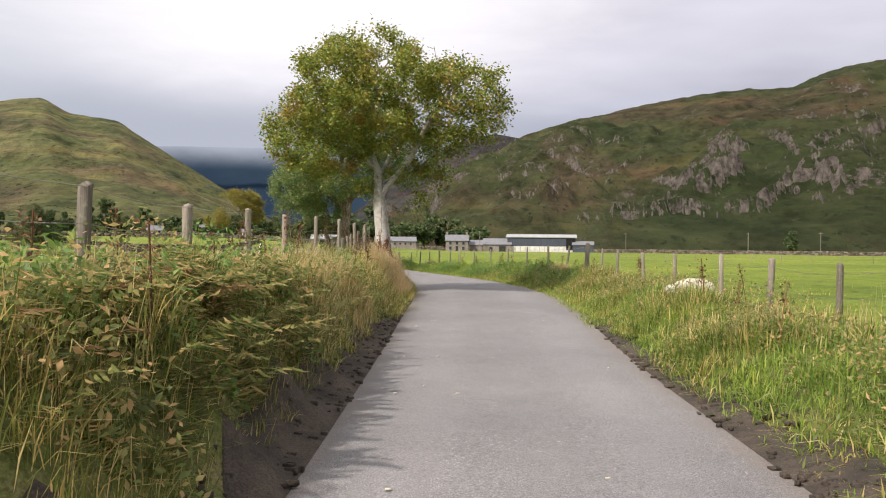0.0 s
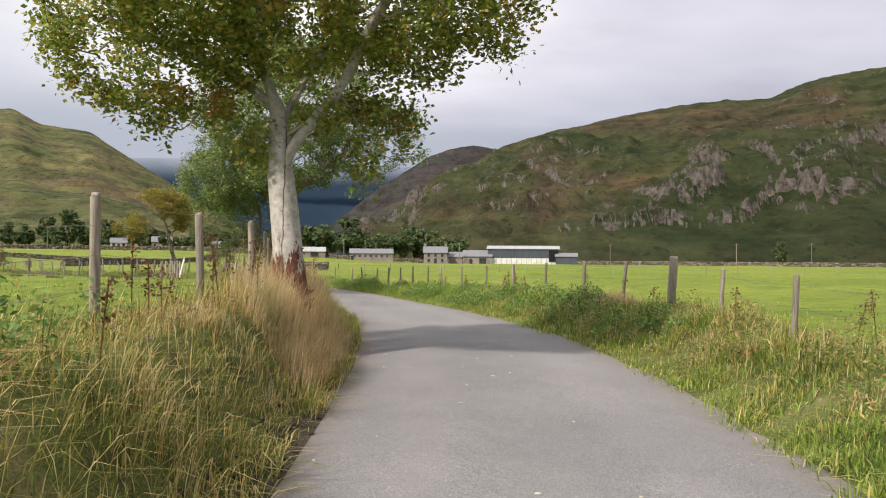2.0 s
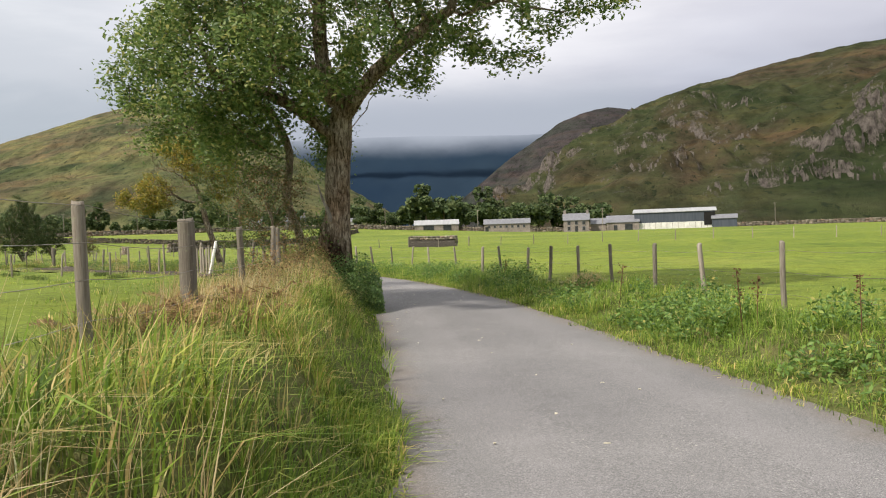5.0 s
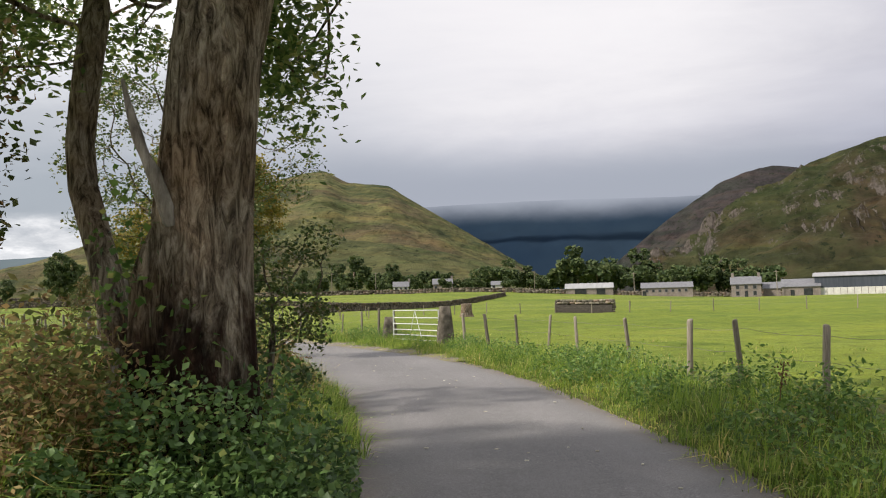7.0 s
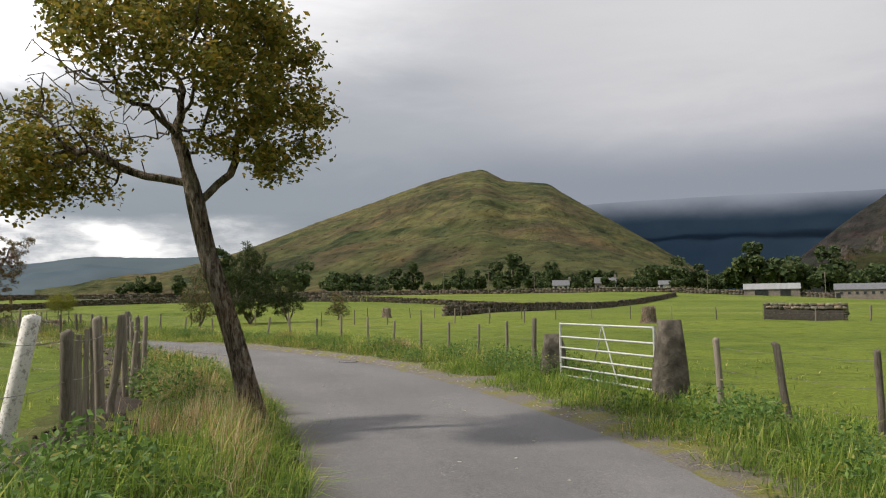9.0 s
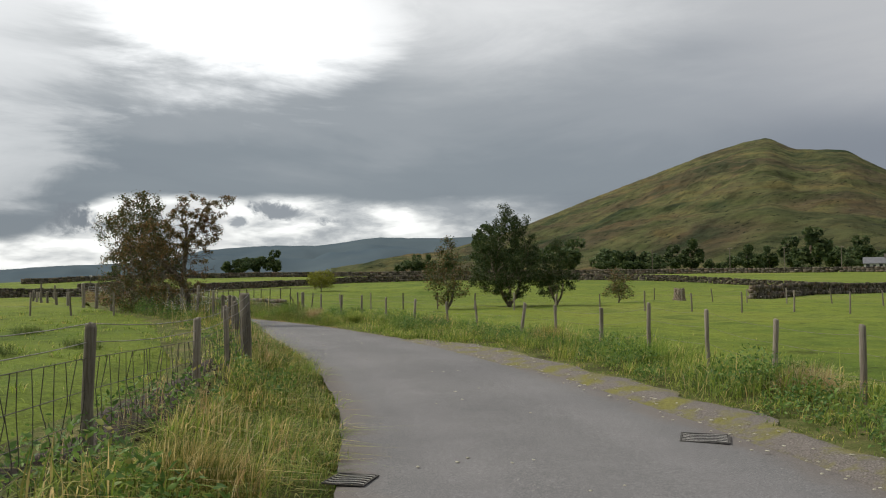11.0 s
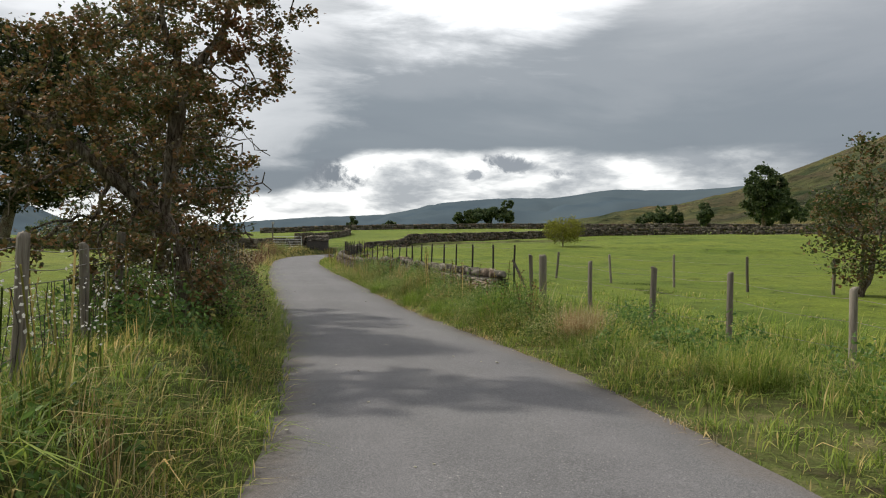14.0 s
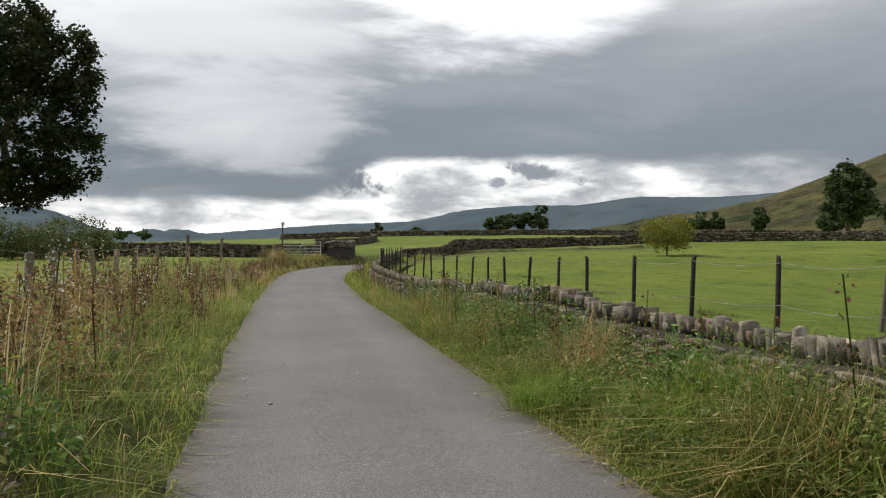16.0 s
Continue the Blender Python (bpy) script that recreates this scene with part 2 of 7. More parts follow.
def paint_hill(low, high, rock, heather, rocky):
    def paint(n, at):
        geo = n.add("ShaderNodeSeparateXYZ")
        n.link(n.add("ShaderNodeNewGeometry").outputs["True Normal"], geo.inputs[0])
        at = n.scaled(at, 1, 0.45, 1.0)
        broad = n.ramp(n.noise(n.scaled(at, 1, 1, 1.6), 0.006, 6, 0.62, 0.6), [(0.36, low), (0.48, high), (0.58, heather), (0.70, low)])
        band = n.ramp(n.noise(n.scaled(at, 0.35, 0.35, 2.2), 0.022, 5, 0.65, 0.8), [(0.38, (0.70, 0.82, 0.72)), (0.52, (1.0, 1.0, 1.0)), (0.64, (1.36, 1.20, 1.05))])
        clump = n.ramp(n.noise(at, 0.05, 6, 0.7), [(0.34, 0.52), (0.5, 1.0), (0.66, 1.30)])
        col = n.mix(1.0, n.mix(1.0, broad, band, "MULTIPLY"), clump, "MULTIPLY")
        shrub = n.ramp(n.noise(at, 0.16, 4, 0.7), [(0.59, 0.0), (0.64, 0.85)])
        col = n.mix(shrub, col, (0.016, 0.024, 0.012))
        steep = n.span(n.math("ADD", geo.outputs["Z"], n.math("MULTIPLY", n.math("SUBTRACT", n.noise(at, 0.22, 6, 0.8), 0.5), 0.9)), 0.54 + rocky, 0.40 + rocky)
        spread_ = n.math("MULTIPLY", n.ramp(n.noise(at, 0.018, 6, 0.65, 0.3), [(0.66 - rocky, 0.0), (0.74 - rocky, 1.0)]),
                         n.ramp(n.noise(at, 0.13, 5, 0.75), [(0.52, 0.0), (0.58, 0.8)]))
        stone = n.math("MAXIMUM", steep, spread_)
        return n.mix(stone, col, n.mix(1.0, rock, n.ramp(n.noise(n.scaled(at, 1, 1, 0.5), 0.30, 5, 0.75), [(0.34, 0.30), (0.5, 0.85), (0.66, 1.5)]), "MULTIPLY"))
    return paint


def hill_bump(n, at):
    return n.noise(at, 0.09, 8, 0.72), 1.0, 9.0


crag_side = material("crag_side", paint_hill((0.034, 0.043, 0.019), (0.050, 0.056, 0.025), (0.118, 0.104, 0.092), (0.064, 0.050, 0.031), 0.10), 0.95, hill_bump, spec=0.05)
green_side = material("green_side", paint_hill((0.048, 0.062, 0.032), (0.128, 0.128, 0.056), (0.136, 0.120, 0.104), (0.108, 0.090, 0.053), 0.02), 0.95, hill_bump, spec=0.05)
heather_side = material("heather_side", paint_hill((0.034, 0.038, 0.034), (0.044, 0.044, 0.040), (0.080, 0.078, 0.078), (0.046, 0.040, 0.042), 0.0), 0.95, hill_bump, spec=0.05)
# Haze and cloud shade on the far mountain are put into this base colour.
haze_shade_side = material("haze_shade_side", lambda n, at: n.ramp(n.noise(n.scaled(at, 1, 0.3, 1), 0.004, 4, 0.55), [(0.3, (0.010, 0.021, 0.040)), (0.7, (0.017, 0.030, 0.047))]), 0.95, spec=0.0)
# Distance haze on the western hills is mixed into this pale blue.
haze_side = material("haze_side", lambda n, at: n.ramp(n.noise(n.scaled(at, 1, 0.4, 1), 0.004, 5, 0.55), [(0.3, (0.075, 0.105, 0.130)), (0.7, (0.105, 0.135, 0.150))]), 0.95, spec=0.0)


def paint_post(n, at):
    grain = n.noise(n.scaled(at, 1, 1, 0.06), 60, 4, 0.65)
    col = n.ramp(grain, [(0.3, (0.16, 0.135, 0.105)), (0.55, (0.30, 0.265, 0.215)), (0.75, (0.40, 0.36, 0.30))])
    col = n.mix(1.0, col, n.ramp(each(n), [(0.0, 0.45), (1.0, 1.0)]), "MULTIPLY")
    lichen = n.ramp(n.noise(at, 18, 4, 0.6), [(0.60, 0.0), (0.70, 0.55)])
    return n.mix(lichen, col, (0.22, 0.24, 0.15))


post_wood = material("post_wood", paint_post, 0.9, lambda n, at: (n.noise(n.scaled(at, 1, 1, 0.08), 70, 4, 0.7), 0.7, 0.01))
dark_stake = material("dark_stake", lambda n, at: n.ramp(n.noise(at, 25, 4, 0.6), [(0.3, (0.022, 0.020, 0.018)), (0.7, (0.055, 0.045, 0.038))]), 0.85)
wire_steel = material("wire_steel", lambda n, at: n.ramp(n.noise(at, 12, 3), [(0.35, (0.16, 0.14, 0.12)), (0.65, (0.30, 0.29, 0.28))]), 0.5, metal=0.6)


# ---- the plan of the lane and the lie of the land ----
LEFT = [(0.6, -60), (0.6, -30), (0.6, -8), (0.5, 2), (0.4, 10), (-0.2, 16), (-1.1, 21), (-2.1, 25.2), (-3.5, 30.6), (-5.1, 35.2), (-6.9, 39), (-9.6, 43),
        (-13.2, 47.4), (-18.6, 52), (-24.8, 56.2), (-31.3, 59.4), (-37, 61.5), (-44.7, 63.8), (-52.5, 65.4), (-63, 67.2), (-77, 69.9), (-90, 73.0),
        (-99, 76.6), (-107, 83), (-111, 93), (-112, 110)]
RIGHT = [(3.5, -60), (3.5, -30), (3.92, -8), (4.5, 2), (4.58, 10), (3.92, 16), (2.8, 21), (1.4, 25.7), (0.0, 30.1), (-1.7, 35.2), (-3.45, 39.2), (-6.1, 44.2),
         (-9.4, 49), (-15, 54.4), (-20, 58), (-28, 62.2), (-34.4, 64.6), (-43.5, 67), (-51.8, 68.12), (-60.5, 69.68), (-72.5, 71.8), (-85, 74.6),
         (-96, 78.8), (-103.6, 85.5), (-107, 94), (-108, 110)]


def spline(points, count):
    """Points at even parameter steps along a Catmull-Rom curve."""
    p = np.array(points, float)
    p = np.vstack([2 * p[0] - p[1], p, 2 * p[-1] - p[-2]])
    u = np.linspace(0, len(points) - 1 - 1e-9, count)
    k = u.astype(int)
    f = (u - k)[:, None]
    a, b, c, d = p[k], p[k + 1], p[k + 2], p[k + 3]
    return 0.5 * (2 * b + (c - a) * f + (2 * a - 5 * b + 4 * c - d) * f ** 2 + (3 * b - a - 3 * c + d) * f ** 3)


STEPS = 501
left_edge, right_edge = spline(LEFT, STEPS), spline(RIGHT, STEPS)
middle = (left_edge + right_edge) / 2
half_width = np.linalg.norm(left_edge - right_edge, axis=1) / 2
tangent = np.gradient(middle, axis=0)
tangent /= np.linalg.norm(tangent, axis=1)[:, None]
lane_s = np.concatenate([[0], np.cumsum(np.linalg.norm(np.diff(middle, axis=0), axis=1))])


def value_noise(x, y, seed=0):
    """Smooth noise on the unit lattice, from -1 to 1, for arrays."""
    x, y = np.asarray(x, float), np.asarray(y, float)
    i, j = np.floor(x).astype(np.int64), np.floor(y).astype(np.int64)
    fx, fy = x - i, y - j
    fx, fy = fx * fx * (3 - 2 * fx), fy * fy * (3 - 2 * fy)

    def h(a, b):
        k = (a * 374761393 + b * 668265263 + seed * 974634777) & 0xFFFFFFFF
        k = ((k ^ (k >> 13)) * 1274126177) & 0xFFFFFFFF
        return ((k ^ (k >> 16)) & 0xFFFF) / 32767.5 - 1
    return (h(i, j) * (1 - fx) + h(i + 1, j) * fx) * (1 - fy) + (h(i, j + 1) * (1 - fx) + h(i + 1, j + 1) * fx) * fy


def fbm(x, y, octaves=5, seed=0, gain=0.5):
    total, amp = 0, 1.0
    for k in range(octaves):
        total = total + amp * value_noise(x * 2 ** k, y * 2 ** k, seed + k)
        amp *= gain
    return total


def smooth(a, b, v):
    f = np.clip((v - a) / (b - a), 0, 1)
    return f * f * (3 - 2 * f)


def lane(x, y):
    """For arrays: the step along the lane, metres outside its edge, and whether on its left."""
    x, y = np.ravel(x), np.ravel(y)
    step, out, left = np.zeros(len(x)), np.zeros(len(x)), np.zeros(len(x), bool)
    for k in range(0, len(x), 20000):
        dx, dy = x[k:k + 20000, None] - middle[None, ::2, 0], y[k:k + 20000, None] - middle[None, ::2, 1]
        near = np.argmin(dx * dx + dy * dy, axis=1) * 2
        ddx, ddy = x[k:k + 20000] - middle[near, 0], y[k:k + 20000] - middle[near, 1]
        step[k:k + 20000] = near
        side = tangent[near, 0] * ddy - tangent[near, 1] * ddx
        left[k:k + 20000] = side > 0
        out[k:k + 20000] = np.hypot(ddx, ddy) - half_width[near]
    return step, out, left


STATION = np.array([-60, -10, 10, 20, 29, 44, 55, 62, 70, 80, 110.0])   # metres north along the lane's edge table


def bank(step, left):
    """Height of the field beside the lane."""
    s = np.interp(step, np.arange(STEPS), lane_s)
    lh = np.interp(s, [0, 50, 72, 90, 100, 112, 122, 138, 155, 180, 230], [0.85, 0.85, 0.80, 0.72, 0.50, 0.28, 0.25, 0.35, 0.40, 0.45, 0.40])
    rh = np.interp(s, [0, 50, 72, 85, 95, 110, 130, 160, 180, 230], [0.40, 0.42, 0.42, 0.30, 0.15, 0.05, 0.08, 0.15, 0.20, 0.40])
    return np.where(left, lh, rh)


def land(x, y):
    """Height of the ground, for arrays."""
    shape = np.shape(x)
    x, y = np.ravel(np.asarray(x, float)), np.ravel(np.asarray(y, float))
    step, out, left = lane(x, y)
    b = bank(step, left)
    rise = smooth(0.05, np.where(left, 1.0, 1.5), out)
    far = smooth(25, 90, out)
    away = np.hypot(x + 15, y - 50)
    turn = np.degrees(np.arctan2(-(x + 15), y - 50))
    north = smooth(-6, 16, turn) * (1 - smooth(60, 100, turn))
    slope = 4.6 * smooth(130, 330, away) * north
    slope = slope + 1.7 * smooth(58, 98, -x) * (0.35 * smooth(76, 96, y) + 0.65 * smooth(92, 138, y)) * (1 - 0.5 * smooth(150, 250, away))
    z = b * rise * (1 - far) + slope
    bumps = 0.05 * fbm(x * 0.7, y * 0.7, 3, 3) * smooth(0.1, 1.0, out) + 0.10 * fbm(x * 0.09, y * 0.09, 3, 8) * smooth(3, 12, out)
    s = np.interp(step, np.arange(STEPS), lane_s)
    hump = np.where(left, 1.0, 1 - smooth(108, 114, s) * (1 - smooth(146, 152, s))) * smooth(0.38, 0.8, out) * (1 - smooth(np.where(left, 1.1, np.where(s > 146, 0.7, 1.3)), np.where(left, 1.7, np.where(s > 146, 1.15, 1.9)), out))
    z = z + 0.15 * hump * np.clip(0.35 + 1.1 * value_noise(x * 0.62 + 3, y * 0.62, 21), 0, 1.2)
    z = z + bumps - 0.10 * (1 - smooth(-0.35, 0.02, out))
    return z.reshape(shape)


def mesh_from(name, verts, tris, mat=None, smooth_faces=True):
    """A mesh from arrays of points and triangles (or quads)."""
    verts, tris = np.asarray(verts, np.float32), np.asarray(tris, np.int32)
    me = bpy.data.meshes.new(name)
    per = tris.shape[1]
    me.vertices.add(len(verts))
    me.vertices.foreach_set("co", verts.ravel())
    me.loops.add(tris.size)
    me.loops.foreach_set("vertex_index", tris.ravel())
    me.polygons.add(len(tris))
    me.polygons.foreach_set("loop_start", np.arange(0, tris.size, per, dtype=np.int32))
    if smooth_faces:
        me.polygons.foreach_set("use_smooth", np.ones(len(tris), bool))
    me.update(calc_edges=True)
    if mat:
        me.materials.append(mat)
    return me


def grid_faces(rows, cols):
    i = np.arange(rows * cols).reshape(rows, cols)
    return np.stack([i[:-1, :-1], i[:-1, 1:], i[1:, 1:], i[1:, :-1]], -1).reshape(-1, 4)


# ground: one sheet to the horizon, finer along the lane
def spread(a, b, fine, reach):
    inner = np.arange(a, b + fine / 2, fine)
    steps = fine * 1.16 ** np.arange(1, 80)
    outer = np.cumsum(steps)
    outer = outer[outer < reach]
    return np.concatenate([(a - outer)[::-1], inner, b + outer])


gx, gy = spread(-120, 16, 0.68, 3500), spread(-24, 100, 0.68, 3500)
mx, my = np.meshgrid(gx, gy)
sink = 0.30 * (1 - smooth(1.7, 3.0, lane(mx, my)[1].reshape(mx.shape)))
ground = new("ground", mesh_from("ground", np.stack([mx, my, land(mx, my) - sink], -1).reshape(-1, 3), grid_faces(len(gy), len(gx)), field_grass))
tagged(ground, "green grazed pasture and verge ground of the valley floor", "ground", kind="structure")


def strip(name, inner, outer, count, lift_z, mat, wobble=0.0, on_land=False, seed=0):
    """A band between two lines, laid out across in count steps."""
    n = len(inner)
    v = np.zeros((n, count, 3))
    s = np.arange(n)
    for k in range(count):
        f = k / (count - 1)
        p = inner * (1 - f) + outer * f
        if wobble and k in (0, count - 1):
            d = outer - inner
            d = d / (np.linalg.norm(d, axis=1)[:, None] + 1e-9)
            p = p + d * (wobble * fbm(s * 0.21, s * 0 + k * 7.0, 4, seed))[:, None]
        v[:, k, :2] = p
        v[:, k, 2] = land(p[:, 0], p[:, 1]) + lift_z if on_land else lift_z + 0.035 * (1 - (2 * f - 1) ** 2)
    return new(name, mesh_from(name, v.reshape(-1, 3), grid_faces(n, count), mat))


road = strip("road", spline(LEFT, 1001), spline(RIGHT, 1001), 13, 0.0, asphalt, 0.045, seed=5)
mark = road.data.attributes.new("across", "FLOAT", "POINT")
mark.data.foreach_set("value", np.tile(np.linspace(0, 1, 13), 1001).astype(np.float32))
tagged(road, "worn light grey asphalt single-track country lane", "road", kind="structure")


def verge(name, label, line):
    """The turf beside the asphalt, finer than the fields."""
    p = spline(line, 1001)
    m = (spline(LEFT, 1001) + spline(RIGHT, 1001)) / 2
    n_ = (p - m) / np.linalg.norm(p - m, axis=1)[:, None]
    v = []
    for d in (-0.10, 0.05, 0.2, 0.35, 0.5, 0.65, 0.8, 0.95, 1.1, 1.3, 1.5, 1.8, 2.2, 2.7, 3.3):
        q = p + n_ * d
        v.append(np.column_stack([q, land(q[:, 0], q[:, 1]) + (0.008 if 0 < d < 3 else -0.05)]))
    ob = new(name, mesh_from(name, np.stack(v, 1).reshape(-1, 3), grid_faces(1001, 15), verge_turf))
    return tagged(ob, label, "verge", kind="structure")


verge("verge_left", "rough turf with dead grass beside the lane", LEFT)
verge("verge_right", "rough turf with dead grass beside the lane", RIGHT)

# ---- hills ----
EYE = np.array([-10.0, 40.0])


def hill(name, label, profile, foot, crest, mat, rough=1.0, seed=0, curve=1.25, cols=260, rows=110, fold=0.0, crags=0.0):
    """A hillside seen from the valley: profile gives (turn in degrees, height of the skyline in degrees) about the valley's middle,
    foot and crest the metres to its foot and its skyline at the first and last turn."""
    turns = np.array([p[0] for p in profile], float)
    high = np.array([p[1] for p in profile], float)
    order = np.argsort(turns)
    turns, high = turns[order], high[order]
    a = np.linspace(turns[0], turns[-1], cols)
    e = np.interp(a, turns, high)
    kernel = np.ones(5) / 5
    e = np.convolve(np.pad(e, 2, mode="edge"), kernel, "valid")
    f = (a - a[0]) / (a[-1] - a[0])
    r0, r1 = foot[0] * (1 - f) + foot[1] * f, crest[0] * (1 - f) + crest[1] * f
    v = 1.35 * np.linspace(0, 1, rows)[:, None] ** (1.35 if crags else 1.0)
    r = r0[None] + (r1 - r0)[None] * v
    top = np.tan(np.radians(e)) * r1
    up_to = np.where(v <= 1, np.clip(v, 0, 1) ** curve, 1 - 1.2 * np.clip(v - 1, 0, 1) ** 1.3)
    x, y = EYE[0] - r * np.sin(np.radians(a))[None], EYE[1] + r * np.cos(np.radians(a))[None]
    z = top[None] * up_to
    body = np.clip(4 * v * (1.0 - v), 0, 1)
    z = z + rough * body * (14 * fbm(x / 130, y / 130, 6, seed, 0.52) + fold * np.abs(fbm(x / 60, y / 60, 4, seed + 9)))
    z = z + rough * 1.2 * fbm(x / 14, y / 14, 3, seed + 4) * smooth(0, 0.2, v)
    if crags:
        # broken rock steps standing out of the lower and middle slope
        belt = smooth(0.06, 0.18, v) * (1 - smooth(0.50, 0.78, v)) * np.clip(-0.22 + 1.6 * fbm(x / 70, y / 60, 3, seed + 20), 0, 0.9)
        step_ = fbm(x / 34, y / 40, 5, seed + 21, 0.6)
        z = z + crags * belt * (8.0 * smooth(-0.05, 0.14, step_) + 6.0 * smooth(0.30, 0.44, step_) + 3.0 * np.abs(fbm(x / 12, y / 12, 3, seed + 22)))
        z = z - crags * 7.0 * body * smooth(0.25, 0.0, np.abs(fbm(x / 75, y / 240, 3, seed + 23)))
    z[0] -= 3
    ob = new(name, mesh_from(name, np.stack([x, y, z], -1).reshape(-1, 3), grid_faces(rows, cols), mat))
    return tagged(ob, label, "hill", kind="structure")


hill("hill_north", "craggy bracken-covered fellside with grey rock outcrops", [(4.6, 2.0), (1.6, 3.4), (-0.6, 5.0), (-2.0, 6.1), (-3.6, 7.1), (-5.8, 8.5), (-9.0, 9.45), (-12.0, 10.0),
     (-13.1, 10.24), (-15.9, 10.7), (-19.1, 11.13), (-22.0, 11.25), (-24.5, 11.2), (-26.4, 11.93), (-28.3, 12.32), (-30.5, 12.47), (-40, 13), (-60, 12)],
     (330, 420), (1000, 1150), crag_side, 1.2, 3, 1.0, 400, 180, 8.0, 1.0)
hill("hill_dome", "dark rounded hill with purple heather shoulder", [(9, 1.0), (6.1, 3.2), (3.6, 5.2), (1.9, 6.3), (-0.1, 7.6), (-1.7, 8.2), (-3.5, 8.5), (-5.2, 8.2), (-9, 7.5)],
     (1050, 1000), (1500, 1400), heather_side, 0.7, 11, 1.0, 160, 60)
hill("hill_valley_head", "mountain under low cloud at the valley head, painted dark blue for haze and shade", [(24, 6.6), (19, 6.9), (13.5, 7.0), (9.5, 7.0), (3.3, 6.8), (-2, 6.8)],
     (1700, 1700), (2600, 2600), haze_shade_side, 0.5, 17, 0.9, 120, 50)
hill("hill_left", "smooth grassy hill with a stepped rounded summit", [(58, 1.2), (50, 2.4), (47, 3.15), (43.2, 4.55), (39.9, 5.85), (35.8, 7.3), (31.8, 8.7), (29.8, 9.25), (27.9, 9.57), (26.4, 8.68),
     (23.3, 8.42), (21.8, 7.42), (19.0, 5.75), (15.7, 3.7), (13.9, 2.4), (12.0, 1.0)],
     (520, 680), (2000, 2000), green_side, 0.75, 23, 1.0, 280, 100, 7.0)
hill("hills_west", "distant moorland hills painted blue for haze", [(150, 1.5), (130, 3.0), (118, 5.5), (108, 4.5), (101, 2.2), (97.5, 2.1), (95.5, 2.25), (93.6, 1.9), (91.6, 0.9), (89.5, 0.6), (84.6, 0.6), (80.8, 0.9), (76.9, 1.3), (70.4, 1.6), (66.4, 2.5), (62.4, 2.8), (58.8, 2.8), (55.0, 3.4),
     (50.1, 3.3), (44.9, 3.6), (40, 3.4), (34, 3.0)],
     (1700, 1900), (2700, 2900), haze_side, 1.2, 31, 1.0, 300, 40)
hill("hills_south", "low grassy moorland hills behind the lane", [(150, 1.5), (180, 4.0), (215, 6.0), (260, 8.0), (300, 11.5)],
     (1500, 700), (2300, 1000), green_side, 1.0, 37, 1.0, 160, 40)

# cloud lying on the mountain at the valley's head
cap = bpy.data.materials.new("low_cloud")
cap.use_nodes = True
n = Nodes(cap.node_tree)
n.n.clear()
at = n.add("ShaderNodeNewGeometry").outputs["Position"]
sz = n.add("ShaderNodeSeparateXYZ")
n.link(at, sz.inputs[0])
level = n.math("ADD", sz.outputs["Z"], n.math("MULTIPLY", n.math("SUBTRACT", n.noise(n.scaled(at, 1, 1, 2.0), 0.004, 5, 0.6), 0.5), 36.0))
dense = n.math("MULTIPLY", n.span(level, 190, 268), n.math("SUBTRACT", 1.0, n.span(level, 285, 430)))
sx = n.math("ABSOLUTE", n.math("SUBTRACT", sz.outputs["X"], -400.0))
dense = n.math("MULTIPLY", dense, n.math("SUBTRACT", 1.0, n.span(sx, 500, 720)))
# Emission stands in for daylight on the cloud, so the sheet glows.
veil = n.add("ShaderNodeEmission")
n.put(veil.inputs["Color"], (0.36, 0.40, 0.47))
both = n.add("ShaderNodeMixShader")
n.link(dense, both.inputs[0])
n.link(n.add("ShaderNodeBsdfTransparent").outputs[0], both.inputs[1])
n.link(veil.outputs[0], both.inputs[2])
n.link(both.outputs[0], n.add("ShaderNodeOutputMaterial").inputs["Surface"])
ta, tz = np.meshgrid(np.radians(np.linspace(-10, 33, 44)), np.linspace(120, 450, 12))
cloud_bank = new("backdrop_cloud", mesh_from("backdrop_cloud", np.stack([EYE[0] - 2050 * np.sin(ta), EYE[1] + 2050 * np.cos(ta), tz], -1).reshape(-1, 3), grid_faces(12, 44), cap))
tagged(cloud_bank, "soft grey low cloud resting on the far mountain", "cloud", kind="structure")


# ---- tools for things ----
def part(name, me, parent, label=""):
    ob = new(name, me)
    ob.parent = parent
    if label:
        ob["label"] = label
    return ob


def thing(name, at, label, category, group="", kind=""):
    ob = new(name)
    ob.location = at
    ob.empty_display_size = 0.2
    return tagged(ob, label, category, group, kind)


def high(x, y):
    return float(land(np.array([x]), np.array([y]))[0])


def bm_mesh(name, bm, mat, flat=True):
    me = bpy.data.meshes.new(name)
    bm.normal_update()
    bm.to_mesh(me)
    bm.free()
    me.materials.append(mat)
    if not flat:
        me.polygons.foreach_set("use_smooth", np.ones(len(me.polygons), bool))
    return me


def box_mesh(name, size, mat, at=(0, 0, 0), bevel=0.0):
    bm = bmesh.new()
    bmesh.ops.create_cube(bm, size=1)
    bmesh.ops.scale(bm, vec=size, verts=bm.verts)
    bmesh.ops.translate(bm, vec=at, verts=bm.verts)
    if bevel:
        bmesh.ops.bevel(bm, geom=list(bm.edges), offset=bevel, segments=2, affect="EDGES", profile=0.6)
    return bm_mesh(name, bm, mat)


